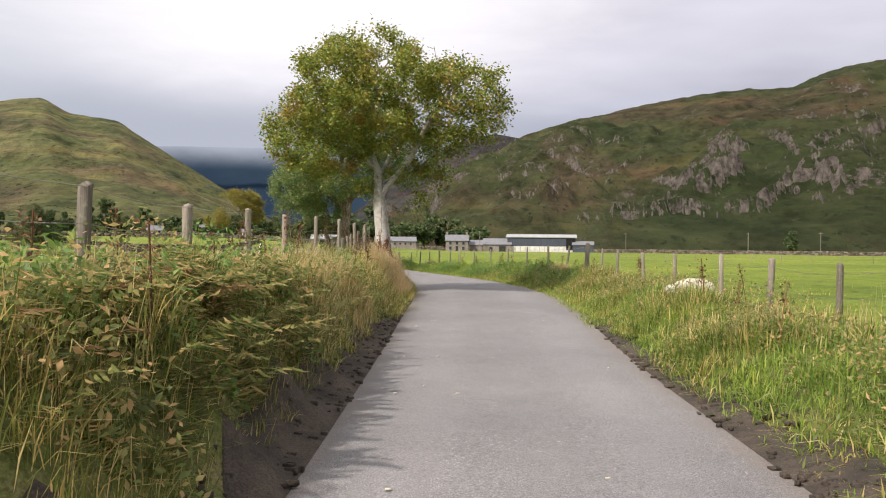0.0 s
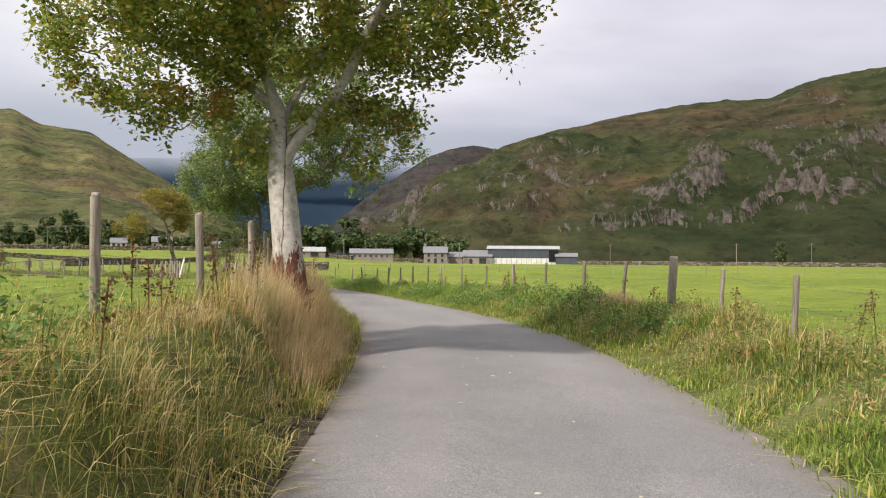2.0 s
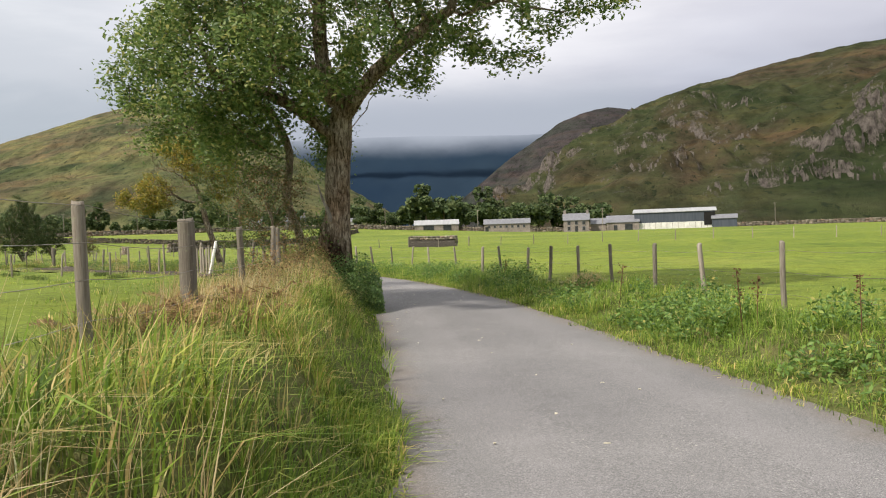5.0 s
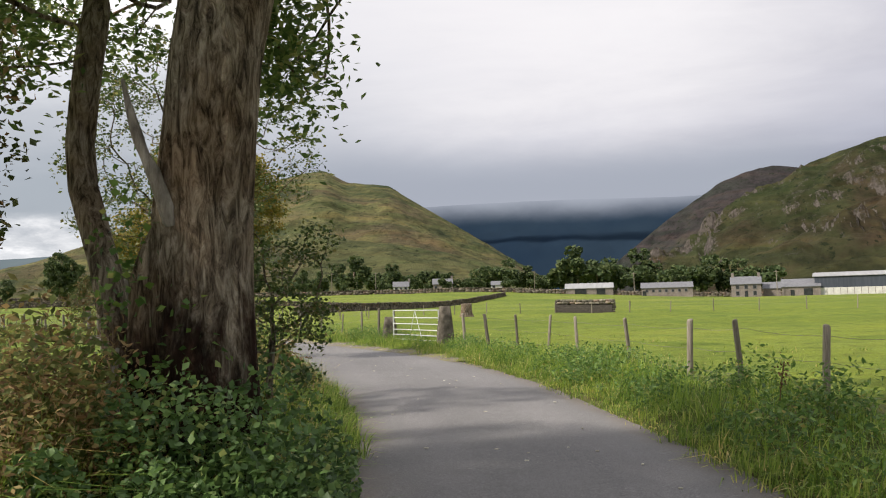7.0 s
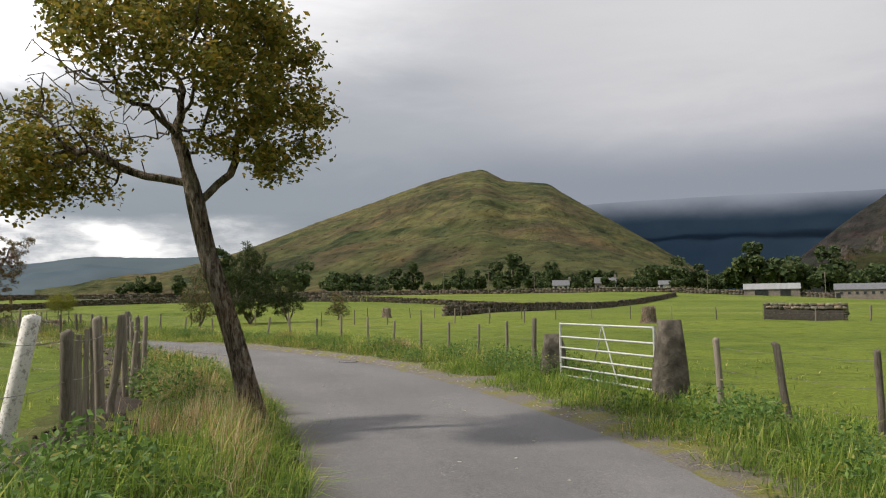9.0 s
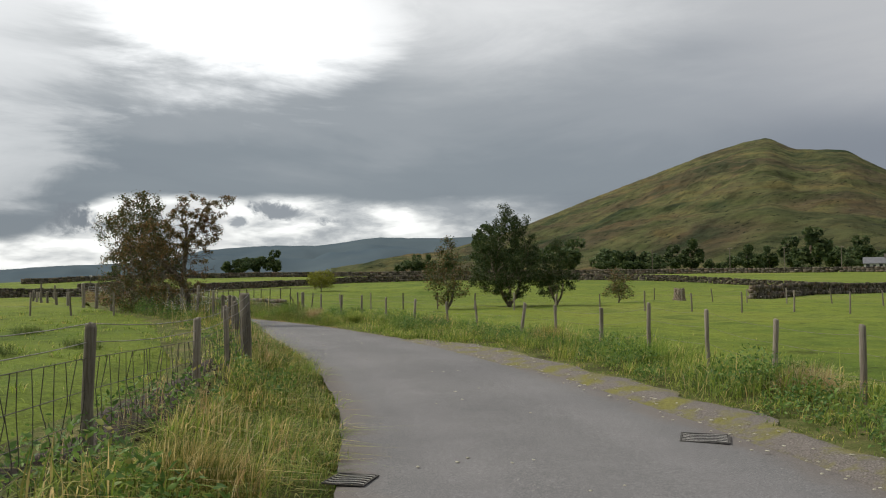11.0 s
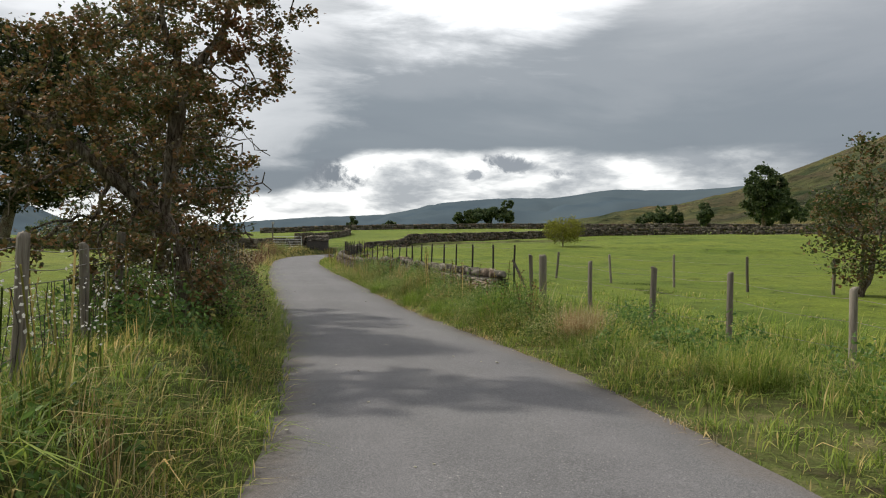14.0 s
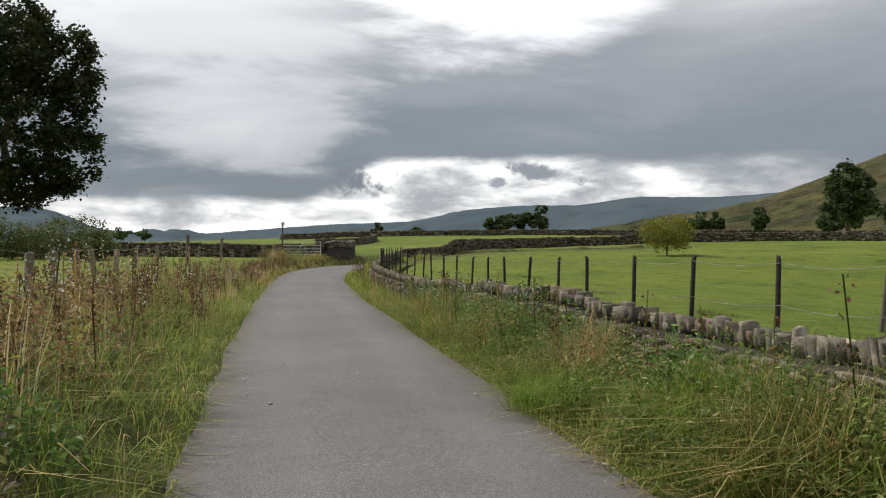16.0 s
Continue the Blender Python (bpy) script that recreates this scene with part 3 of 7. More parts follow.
def tubes(lines, radius, sides=3):
    """Points and quads of thin tubes along polylines (arrays of points)."""
    vs, fs, base = [], [], 0
    for line in lines:
        p = np.asarray(line, float)
        d = np.gradient(p, axis=0)
        d /= np.linalg.norm(d, axis=1)[:, None] + 1e-9
        ref = np.where(np.abs(d[:, 2:3]) > 0.9, [[1.0, 0, 0]], [[0, 0, 1.0]])
        a = np.cross(d, ref)
        a /= np.linalg.norm(a, axis=1)[:, None] + 1e-9
        b = np.cross(d, a)
        ang = np.arange(sides) * 2 * math.pi / sides
        ring = p[:, None] + radius * (a[:, None] * np.cos(ang)[None, :, None] + b[:, None] * np.sin(ang)[None, :, None])
        vs.append(ring.reshape(-1, 3))
        i = base + np.arange(len(p) * sides).reshape(len(p), sides)
        j = np.roll(i, -1, axis=1)
        fs.append(np.stack([i[:-1], j[:-1], j[1:], i[1:]], -1).reshape(-1, 4))
        base += len(p) * sides
    return np.vstack(vs), np.vstack(fs)


# ---- leaves, bark ----
def leaf_paint(stops):
    def paint(n, at):
        return n.ramp(island(n), stops)
    return paint


def leaf_mat(name, stops, shine=0.35, thin=0.38):
    return material(name, leaf_paint(stops), 0.55, spec=shine, through_light=thin)


def turning_leaf(name, stops, autumn, scale=0.8):
    """Leaves with whole boughs that have turned colour."""
    def paint(n, at):
        return n.mix(n.ramp(n.noise(at, scale, 3, 0.6), [(0.60, 0.0), (0.68, 0.75)]), n.ramp(island(n), stops), autumn)
    return material(name, paint, 0.55, spec=0.35, through_light=0.34)


leaf_olive = turning_leaf("leaf_olive", [(0.0, (0.105, 0.165, 0.032)), (0.45, (0.195, 0.250, 0.046)), (0.78, (0.315, 0.310, 0.060)), (0.95, (0.40, 0.33, 0.075)), (1.0, (0.42, 0.25, 0.055))], (0.36, 0.19, 0.055))
leaf_green = leaf_mat("leaf_green", [(0.0, (0.075, 0.130, 0.040)), (0.5, (0.150, 0.225, 0.066)), (0.85, (0.260, 0.325, 0.105)), (1.0, (0.45, 0.42, 0.15))], 0.55, 0.48)
leaf_yellow = leaf_mat("leaf_yellow", [(0.0, (0.112, 0.135, 0.027)), (0.4, (0.210, 0.210, 0.038)), (0.75, (0.323, 0.262, 0.045)), (1.0, (0.405, 0.255, 0.045))])
leaf_haw = turning_leaf("leaf_haw", [(0.0, (0.042, 0.068, 0.024)), (0.45, (0.088, 0.118, 0.034)), (0.72, (0.165, 0.138, 0.052)), (0.9, (0.220, 0.130, 0.056)), (1.0, (0.30, 0.145, 0.066))], (0.150, 0.070, 0.040))
leaf_rust = turning_leaf("leaf_rust", [(0.0, (0.062, 0.078, 0.030)), (0.4, (0.135, 0.126, 0.048)), (0.7, (0.225, 0.150, 0.062)), (1.0, (0.34, 0.165, 0.078))], (0.205, 0.086, 0.050), 0.6)
leaf_thorn = leaf_mat("leaf_thorn", [(0.0, (0.045, 0.078, 0.024)), (0.5, (0.098, 0.140, 0.042)), (0.85, (0.175, 0.205, 0.066)), (1.0, (0.30, 0.24, 0.085))], 0.3, 0.34)
# Far leaves are lightened, which puts some distance haze into their colour.
leaf_far = leaf_mat("leaf_far", [(0.0, (0.045, 0.072, 0.034)), (0.6, (0.085, 0.122, 0.050)), (1.0, (0.150, 0.180, 0.075))], 0.1, 0.3)
leaf_dark = leaf_mat("leaf_dark", [(0.0, (0.022, 0.036, 0.016)), (0.6, (0.045, 0.062, 0.024)), (1.0, (0.085, 0.080, 0.032))], 0.15)
leaf_field = leaf_mat("leaf_field", [(0.0, (0.032, 0.058, 0.022)), (0.6, (0.062, 0.095, 0.032)), (1.0, (0.125, 0.130, 0.048))], 0.2)
leaf_bush = leaf_mat("leaf_bush", [(0.0, (0.130, 0.143, 0.016)), (0.6, (0.221, 0.234, 0.026)), (1.0, (0.312, 0.286, 0.039))])


def paint_bark(n, at):
    ridges = n.noise(n.scaled(at, 1, 1, 0.24), 21, 6, 0.72, 0.9)
    col = n.ramp(ridges, [(0.38, (0.055, 0.045, 0.035)), (0.49, (0.23, 0.190, 0.145)), (0.62, (0.48, 0.43, 0.355))])
    stain = n.ramp(n.noise(at, 1.6, 4, 0.6), [(0.42, 0.0), (0.62, 0.8)])
    return n.mix(stain, col, n.mix(1.0, col, (0.66, 0.54, 0.44), "MULTIPLY"))


bark = material("bark", paint_bark, 0.95, lambda n, at: (n.noise(n.scaled(at, 1, 1, 0.24), 21, 6, 0.72, 0.9), 1.0, 0.14), spec=0.1)


def paint_ash_bark(n, at):
    col = n.mix(1.0, paint_bark(n, at), (1.28, 1.24, 1.18), "MULTIPLY")
    up_ = n.add("ShaderNodeSeparateXYZ")
    n.link(at, up_.inputs[0])
    worn = n.math("ADD", up_.outputs["Z"], n.math("MULTIPLY", n.noise(n.scaled(at, 1, 1, 0.35), 4.0, 5, 0.7), -2.3))
    rot = n.ramp(n.noise(n.scaled(at, 1, 1, 0.3), 12, 5, 0.7), [(0.3, (0.012, 0.009, 0.007)), (0.55, (0.052, 0.030, 0.022)), (0.75, (0.15, 0.085, 0.06))])
    return n.mix(n.math("SUBTRACT", 1.0, n.span(worn, -0.05, 0.55)), col, rot)


ash_bark = material("ash_bark", paint_ash_bark, 0.95, lambda n, at: (n.noise(n.scaled(at, 1, 1, 0.24), 21, 6, 0.72, 0.9), 1.0, 0.14), spec=0.08)


def paint_pale_bark(n, at):
    col = n.ramp(n.noise(at, 9, 6, 0.65), [(0.3, (0.25, 0.235, 0.215)), (0.55, (0.42, 0.40, 0.37)), (0.75, (0.53, 0.51, 0.475))])
    spots = n.ramp(n.noise(n.scaled(at, 1, 1, 2.5), 14, 3, 0.6), [(0.62, 0.0), (0.70, 0.7)])
    col = n.mix(spots, col, (0.12, 0.105, 0.09))
    high_up = n.add("ShaderNodeSeparateXYZ")
    n.link(at, high_up.inputs[0])
    seam = n.math("ADD", -0.67, n.math("MULTIPLY", n.noise(n.scaled(at, 0.2, 0.2, 1.0), 2.0, 4, 0.6), 0.15))
    split = n.math("SUBTRACT", 1.0, n.span(n.math("ABSOLUTE", n.math("SUBTRACT", high_up.outputs["X"], seam)), 0.003, 0.012))
    split = n.math("MULTIPLY", n.math("MULTIPLY", split, n.span(high_up.outputs["Y"], 9.78, 9.66)), n.span(high_up.outputs["Z"], 3.9, 3.3))
    col = n.mix(split, col, (0.065, 0.055, 0.045))
    ragged = n.math("ADD", high_up.outputs["Z"], n.math("MULTIPLY", n.noise(n.scaled(at, 1, 1, 0.25), 8, 5, 0.75), -2.4))
    bare = n.math("SUBTRACT", 1.0, n.span(ragged, 0.32, 0.46))
    rot = n.ramp(n.noise(n.scaled(at, 1, 1, 0.25), 18, 5, 0.7), [(0.3, (0.045, 0.020, 0.014)), (0.6, (0.135, 0.058, 0.038)), (0.8, (0.22, 0.12, 0.08))])
    col = n.mix(bare, col, rot)
    top = n.span(high_up.outputs["Z"], 4.3, 5.4)
    return n.mix(top, col, n.mix(1.0, col, (0.78, 0.74, 0.64), "MULTIPLY"))


pale_bark = material("pale_bark", paint_pale_bark, 0.9, lambda n, at: (n.noise(n.scaled(at, 1, 1, 0.4), 22, 5, 0.7), 0.6, 0.02), spec=0.15)


rotten_bark = material("rotten_bark", lambda n, at: n.ramp(n.noise(n.scaled(at, 1, 1, 0.25), 18, 5, 0.7), [(0.35, (0.060, 0.028, 0.018)), (0.6, (0.170, 0.080, 0.050)), (0.75, (0.26, 0.15, 0.10))]), 0.95)


def leaf_mesh(name, centres, length, width, mat, rng, flatness=0.5, spin=None):
    """Folded pointed leaves of four points at the given places."""
    n = len(centres)
    d = rng.normal(size=(n, 3))
    d[:, 2] = d[:, 2] * flatness - 0.25
    d /= np.linalg.norm(d, axis=1)[:, None]
    u = rng.normal(size=(n, 3)) + [0, 0, 1.2]
    side = np.cross(d, u)
    side /= np.linalg.norm(side, axis=1)[:, None] + 1e-9
    up_way = np.cross(side, d)
    size = (0.65 + 0.7 * rng.random(n))[:, None]
    l, wd = d * length * size, side * width * size
    base = centres - l * 0.5
    mid = centres + up_way * width * 0.15 * size
    v = np.stack([base, mid - wd * 0.5, centres + l * 0.5, mid + wd * 0.5], 1).reshape(-1, 3)
    i = np.arange(n)[:, None] * 4
    t = np.concatenate([i + [[0, 1, 2]], i + [[0, 2, 3]]], 1).reshape(-1, 3)
    return mesh_from(name, v, t, mat, False)


def grow(trunk, lobes, count, step, reach, kill, rng, droop=0.0, jitter=0.25, rounds=90, shell=0.55, limbs=()):
    """Branches that grow from a trunk towards points scattered through the crown's lobes. Gives places, parents."""
    vol = np.array([l[3] * l[4] * l[5] for l in lobes])
    pick = rng.choice(len(lobes), count, p=vol / vol.sum())
    d = rng.normal(size=(count, 3))
    d /= np.linalg.norm(d, axis=1)[:, None]
    d *= (shell + (1 - shell) * rng.random(count) ** 0.5)[:, None] * np.where(rng.random(count) < 0.3, rng.random(count), 1)[:, None]
    L = np.array(lobes)
    goal = L[pick, :3] + d * L[pick, 3:]
    pos = [np.array(p, float) for p in trunk]
    parent = list(range(-1, len(trunk) - 1))
    for limb in limbs:
        first = int(np.argmin([np.linalg.norm(q - np.array(limb[0])) for q in pos[:len(trunk)]]))
        for q in limb[1:]:
            pos.append(np.array(q, float))
            parent.append(first)
            first = len(pos) - 1
    P = np.array(pos)
    dist = np.linalg.norm(goal[:, None] - P[None], axis=2)
    near, nd = dist.argmin(1), dist.min(1)
    alive = np.ones(count, bool)
    for r in range(rounds):
        use = alive & (nd < reach * (3.0 if r < 12 else 1.0))
        if not use.any():
            break
        way = goal[use] - P[near[use]]
        way /= np.linalg.norm(way, axis=1)[:, None] + 1e-9
        acc = np.zeros_like(P)
        np.add.at(acc, near[use], way)
        grown = np.unique(near[use])
        v = acc[grown]
        v /= np.linalg.norm(v, axis=1)[:, None] + 1e-9
        v = v + rng.normal(size=v.shape) * jitter + [0, 0, -droop]
        v /= np.linalg.norm(v, axis=1)[:, None] + 1e-9
        fresh = P[grown] + v * step
        first = len(P)
        P = np.vstack([P, fresh])
        parent.extend(grown.tolist())
        dn = np.linalg.norm(goal[:, None] - fresh[None], axis=2)
        m, mi = dn.min(1), dn.argmin(1)
        better = m < nd
        nd[better], near[better] = m[better], first + mi[better]
        alive &= nd > kill
    return P, np.array(parent)


def limb_mesh(name, P, parent, root_radius, tip, mat, sides=7, gnarl=0.0, seed=0, flare=0.0, flare_tall=0.4):
    """A tube mesh over the branches, thick at the root, and each place's radius."""
    n = len(P)
    kids = [[] for _ in range(n)]
    for i in range(1, n):
        kids[parent[i]].append(i)
    r = np.zeros(n)
    for i in range(n - 1, -1, -1):
        r[i] = tip if not kids[i] else sum(r[k] ** 2.2 for k in kids[i]) ** (1 / 2.2)
    top = r[0]
    r = tip * (r / tip) ** (math.log(root_radius / tip) / math.log(max(top / tip, 1.01)))
    r_all = r.copy()
    r = r * (1 + flare * np.exp(-np.maximum(P[:, 2] - 0.3, 0) / flare_tall) * (r > root_radius * 0.6))
    way = np.zeros((n, 3))
    main = np.full(n, -1)
    for i in range(n):
        if kids[i]:
            main[i] = max(kids[i], key=lambda k: r[k])
    way[1:] = P[1:] - P[parent[1:]]
    way[0] = P[main[0]] - P[0] if main[0] >= 0 else (0, 0, 1)
    way /= np.linalg.norm(way, axis=1)[:, None] + 1e-9
    bend = way.copy()
    has = main >= 0
    bend[has] += way[main[has]]
    bend /= np.linalg.norm(bend, axis=1)[:, None] + 1e-9
    ang = np.arange(sides) * 2 * math.pi / sides

    def ring(p, d, rad):
        ref = np.array([0.31, 0.95, 0.02])
        a = np.cross(d, ref)
        a /= np.linalg.norm(a, axis=1)[:, None] + 1e-9
        b = np.cross(d, a)
        wob = 1 + gnarl * value_noise(ang[None, :] * 1.6 + seed, p[:, 2:3] * 1.1 + 0 * ang[None], seed) if gnarl else np.ones((len(p), sides))
        return p[:, None] + (rad[:, None] * wob)[:, :, None] * (a[:, None] * np.cos(ang)[None, :, None] + b[:, None] * np.sin(ang)[None, :, None])
    own = ring(P, bend, r)
    child = np.arange(1, n)
    is_main = main[parent[child]] == child
    side = child[~is_main]
    extra = ring(P[parent[side]], way[side], r[side] * 1.1)
    v = np.vstack([own.reshape(-1, 3), extra.reshape(-1, 3)])
    low = np.zeros(n, int)
    low[child] = parent[child] * sides
    low[side] = n * sides + np.arange(len(side)) * sides
    a = low[child][:, None] + np.arange(sides)[None]
    b = child[:, None] * sides + np.arange(sides)[None]
    f = np.stack([a, np.roll(a, -1, 1), np.roll(b, -1, 1), b], -1).reshape(-1, 4)
    return mesh_from(name, v, f, mat), r_all


def tree(name, label, trunk, lobes, count, radius, leaf, length, width, per, bark_mat, seed, step=0.32, kill=0.42, reach=2.4, droop=0.0, jitter=0.25,
         tip=0.007, loose=0.30, thin=0.65, gnarl=0.0, category="tree", group="", shell=0.55, sides=5, bare=0.0, limbs=(), flare=0.0, flare_tall=0.4):
    rng = np.random.default_rng(seed)
    root = np.array(trunk[0], float)
    P, parent = grow(np.array(trunk) - root, [(l[0] - root[0], l[1] - root[1], l[2] - root[2], *l[3:]) for l in lobes], count, step, reach, kill, rng, droop, jitter, shell=shell, limbs=[np.array(l) - root for l in limbs])
    ob = thing(name, tuple(root), label, category, group)
    me, r = limb_mesh("trunk", P, parent, radius, tip, bark_mat, sides, gnarl, seed, flare, flare_tall)
    part("trunk", me, ob)
    twigs = np.where(r <= np.quantile(r, thin))[0]
    if bare:
        keep = fbm(P[twigs, 0] * 0.6 + seed, P[twigs, 2] * 0.6, 2, seed) > bare - 1
        twigs = twigs[keep]
    at = P[rng.choice(twigs, per)] + rng.normal(size=(per, 3)) * loose * np.array([0.6, 0.6, 0.5])
    part("crown", leaf_mesh("crown", at, length, width, leaf, rng), ob)
    return ob


def line3(points, n, wobble=0.0, seed=0):
    p = spline(points, n)
    if wobble:
        p = p + np.random.default_rng(seed).normal(size=p.shape) * wobble * np.linspace(0, 1, n)[:, None]
    return [tuple(q) for q in p]


# pale-trunked tree by the lane
z0 = high(-0.85, 9.75)
pale_tree = tree("broadleaf_tree", "tall olive-green tree with pale grey trunk, reddish rotten base", line3([(-0.50, 9.75, z0 - 0.3), (-0.54, 9.75, 1.5), (-0.68, 9.75, 2.9), (-0.74, 9.8, 3.8)], 12),
     [(-0.7, 9.8, 6.2, 3.0, 3.0, 1.9), (1.8, 9.4, 5.9, 1.7, 1.9, 1.5), (-3.0, 9.8, 5.0, 1.5, 1.7, 1.1), (-1.0, 9.8, 7.2, 1.9, 2.0, 1.1), (1.2, 9.4, 4.8, 1.3, 1.4, 0.6), (-2.0, 9.6, 3.8, 0.9, 0.7, 0.5), (-1.5, 9.7, 3.25, 0.5, 0.5, 0.35), (-2.8, 9.7, 3.6, 0.4, 0.5, 0.3), (0.6, 9.7, 3.75, 0.75, 0.7, 0.7), (0.55, 9.75, 3.0, 0.55, 0.6, 0.55), (0.1, 9.95, 3.6, 0.5, 0.5, 0.6), (1.0, 9.6, 4.3, 0.7, 0.7, 0.6), (0.9, 9.9, 3.3, 0.4, 0.5, 0.5)],
     1100, 0.185, leaf_olive, 0.094, 0.060, 60000, pale_bark, 4, step=0.27, kill=0.38, gnarl=0.10, shell=0.5, sides=14, flare=0.75, flare_tall=0.75, thin=0.55, loose=0.27, bare=0.36,
     limbs=(line3([(-0.68, 9.75, 2.9), (-0.35, 9.6, 3.4), (0.25, 9.5, 4.1), (0.75, 9.4, 5.1), (1.3, 9.3, 5.9)], 10),
            line3([(-0.74, 9.8, 3.8), (-1.0, 9.85, 4.6), (-1.05, 9.9, 5.6), (-0.8, 9.9, 6.6)], 9),
            line3([(-0.74, 9.8, 3.8), (-1.5, 9.8, 4.4), (-2.4, 9.8, 4.8), (-3.3, 9.8, 5.2)], 8),
            line3([(-0.72, 9.8, 3.5), (-0.3, 10.3, 4.6), (0.2, 10.9, 5.6)], 6),
            line3([(-0.72, 9.8, 3.7), (-1.2, 9.75, 4.2), (-1.7, 9.7, 4.0), (-2.0, 9.65, 3.6)], 9), line3([(-0.35, 9.6, 3.4), (0.1, 9.65, 4.0), (0.4, 9.7, 3.8), (0.6, 9.7, 3.2)], 9)))
flake = np.random.default_rng(14)
fv = []
for k in range(64):
    a, z, l, w_ = flake.random() * 6.283, 0.55 + 0.95 * flake.random(), 0.12 + 0.26 * flake.random(), 0.010 + 0.024 * flake.random()
    rad = 0.185 * (1 + 0.75 * math.exp(-max(z - z0, 0.0) / 0.75)) + 0.004 + 0.01 * flake.random()
    c, o, t_ = np.array([-0.52, 9.75, 0]), np.array([math.cos(a), math.sin(a), 0]), np.array([-math.sin(a), math.cos(a), 0])
    lean_ = flake.normal() * 0.06
    fv.append([c + o * rad + t_ * s * w_ + [0, 0, z] for s in (-1, 1)] + [c + o * (rad + 0.030) + t_ * (s * w_ * 0.8 + lean_ * 0.5) + [0, 0, z - l * 0.6] for s in (1, -1)] + [c + o * (rad + 0.03 + 0.07 * flake.random()) + t_ * lean_ + [0, 0, z - l]])
fv = np.array(fv).reshape(-1, 3) - np.array([-0.50, 9.75, z0 - 0.3])
fi = np.arange(64)[:, None] * 5
part("loose_bark", mesh_from("loose_bark", fv, np.concatenate([fi + [[0, 1, 2]], fi + [[0, 2, 3]], fi + [[3, 2, 4]]], 1).reshape(-1, 3), rotten_bark, False), pale_tree, "loose reddish strips of rotten bark")["kind"] = "stuff"
# old ash with a thick furrowed trunk
z0 = high(-4.94, 33.2)
ash = tree("ash_tree", "old ash tree with thick furrowed brown trunk and spreading crown", line3([(-4.95, 33.2, z0 - 0.3), (-4.95, 33.2, 1.4), (-4.90, 33.25, 3.0), (-4.8, 33.3, 4.4)], 12),
     [(-5.0, 33.3, 8.2, 4.2, 4.4, 3.6), (-1.3, 33.3, 6.2, 2.0, 2.0, 1.1), (-2.2, 33.4, 8.0, 2.4, 2.6, 1.6), (-7.4, 32.6, 5.0, 2.0, 2.1, 1.7), (-5.5, 30.8, 5.6, 2.6, 1.8, 1.6), (-4.1, 33.7, 5.3, 0.7, 1.0, 0.9), (-7.4, 32.0, 4.2, 1.9, 1.6, 1.0), (-5.75, 35.4, 3.4, 0.6, 0.9, 0.5), (0.1, 33.6, 7.4, 1.3, 1.6, 1.4), (0.75, 33.6, 6.3, 0.7, 0.9, 0.8), (-3.0, 33.4, 6.4, 1.4, 1.5, 1.1)],
     1550, 0.270, leaf_green, 0.114, 0.057, 96000, ash_bark, 7, flare=0.60, flare_tall=0.85, bare=0.38, thin=0.55,
     limbs=(line3([(-4.85, 33.25, 3.9), (-4.3, 33.2, 4.7), (-3.4, 33.1, 5.5), (-2.3, 33.1, 6.2)], 8), line3([(-4.8, 33.3, 4.3), (-5.2, 33.3, 5.4), (-5.2, 33.4, 6.8)], 7), line3([(-4.9, 33.25, 3.6), (-5.8, 32.9, 4.4), (-7.2, 32.6, 5.0)], 7),
            line3([(-4.9, 33.25, 3.3), (-5.3, 34.0, 3.8), (-5.6, 34.8, 3.7), (-5.75, 35.8, 3.4)], 9)), step=0.30, kill=0.42, gnarl=0.26, sides=15, droop=0.05)
hang = np.random.default_rng(8)
f_ = hang.random(2600)[:, None]
spray = np.array([-5.3, 34.3, 4.3]) * (1 - f_) + np.array([-5.75, 35.5, 3.2]) * f_ + hang.normal(size=(2600, 3)) * [0.24, 0.30, 0.26] - np.array([-4.95, 33.2, z0 - 0.3])
part("hanging_foliage", leaf_mesh("hanging_foliage", spray, 0.085, 0.042, leaf_green, hang), ash)
dead_wood = material("dead_wood", lambda n, at: n.ramp(n.noise(n.scaled(at, 1, 1, 0.2), 22, 5, 0.7), [(0.3, (0.10, 0.085, 0.07)), (0.55, (0.27, 0.245, 0.21)), (0.75, (0.42, 0.39, 0.35))]), 0.9, lambda n, at: (n.noise(n.scaled(at, 1, 1, 0.2), 30, 4, 0.7), 0.8, 0.02))


def knotted(name, points, radii, mat, parent, home, seed, label=""):
    """A rough tapering length of wood along a line."""
    p = np.array(line3(points, 14)) - np.array(home)
    rad = np.interp(np.linspace(0, 1, 14), np.linspace(0, 1, len(radii)), radii)
    v, f = tubes([p], 1.0, 12)
    ring_ = v.reshape(14, 12, 3)
    out_ = ring_ - p[:, None]
    wob = 1 + 0.28 * value_noise(np.arange(12)[None] * 0.9 + 0 * p[:, :1], np.arange(14)[:, None] * 0.55 + seed, seed)
    v = (p[:, None] + out_ * (rad[:, None] * wob)[:, :, None]).reshape(-1, 3)
    return part(name, mesh_from(name, v, f, mat), parent, label)


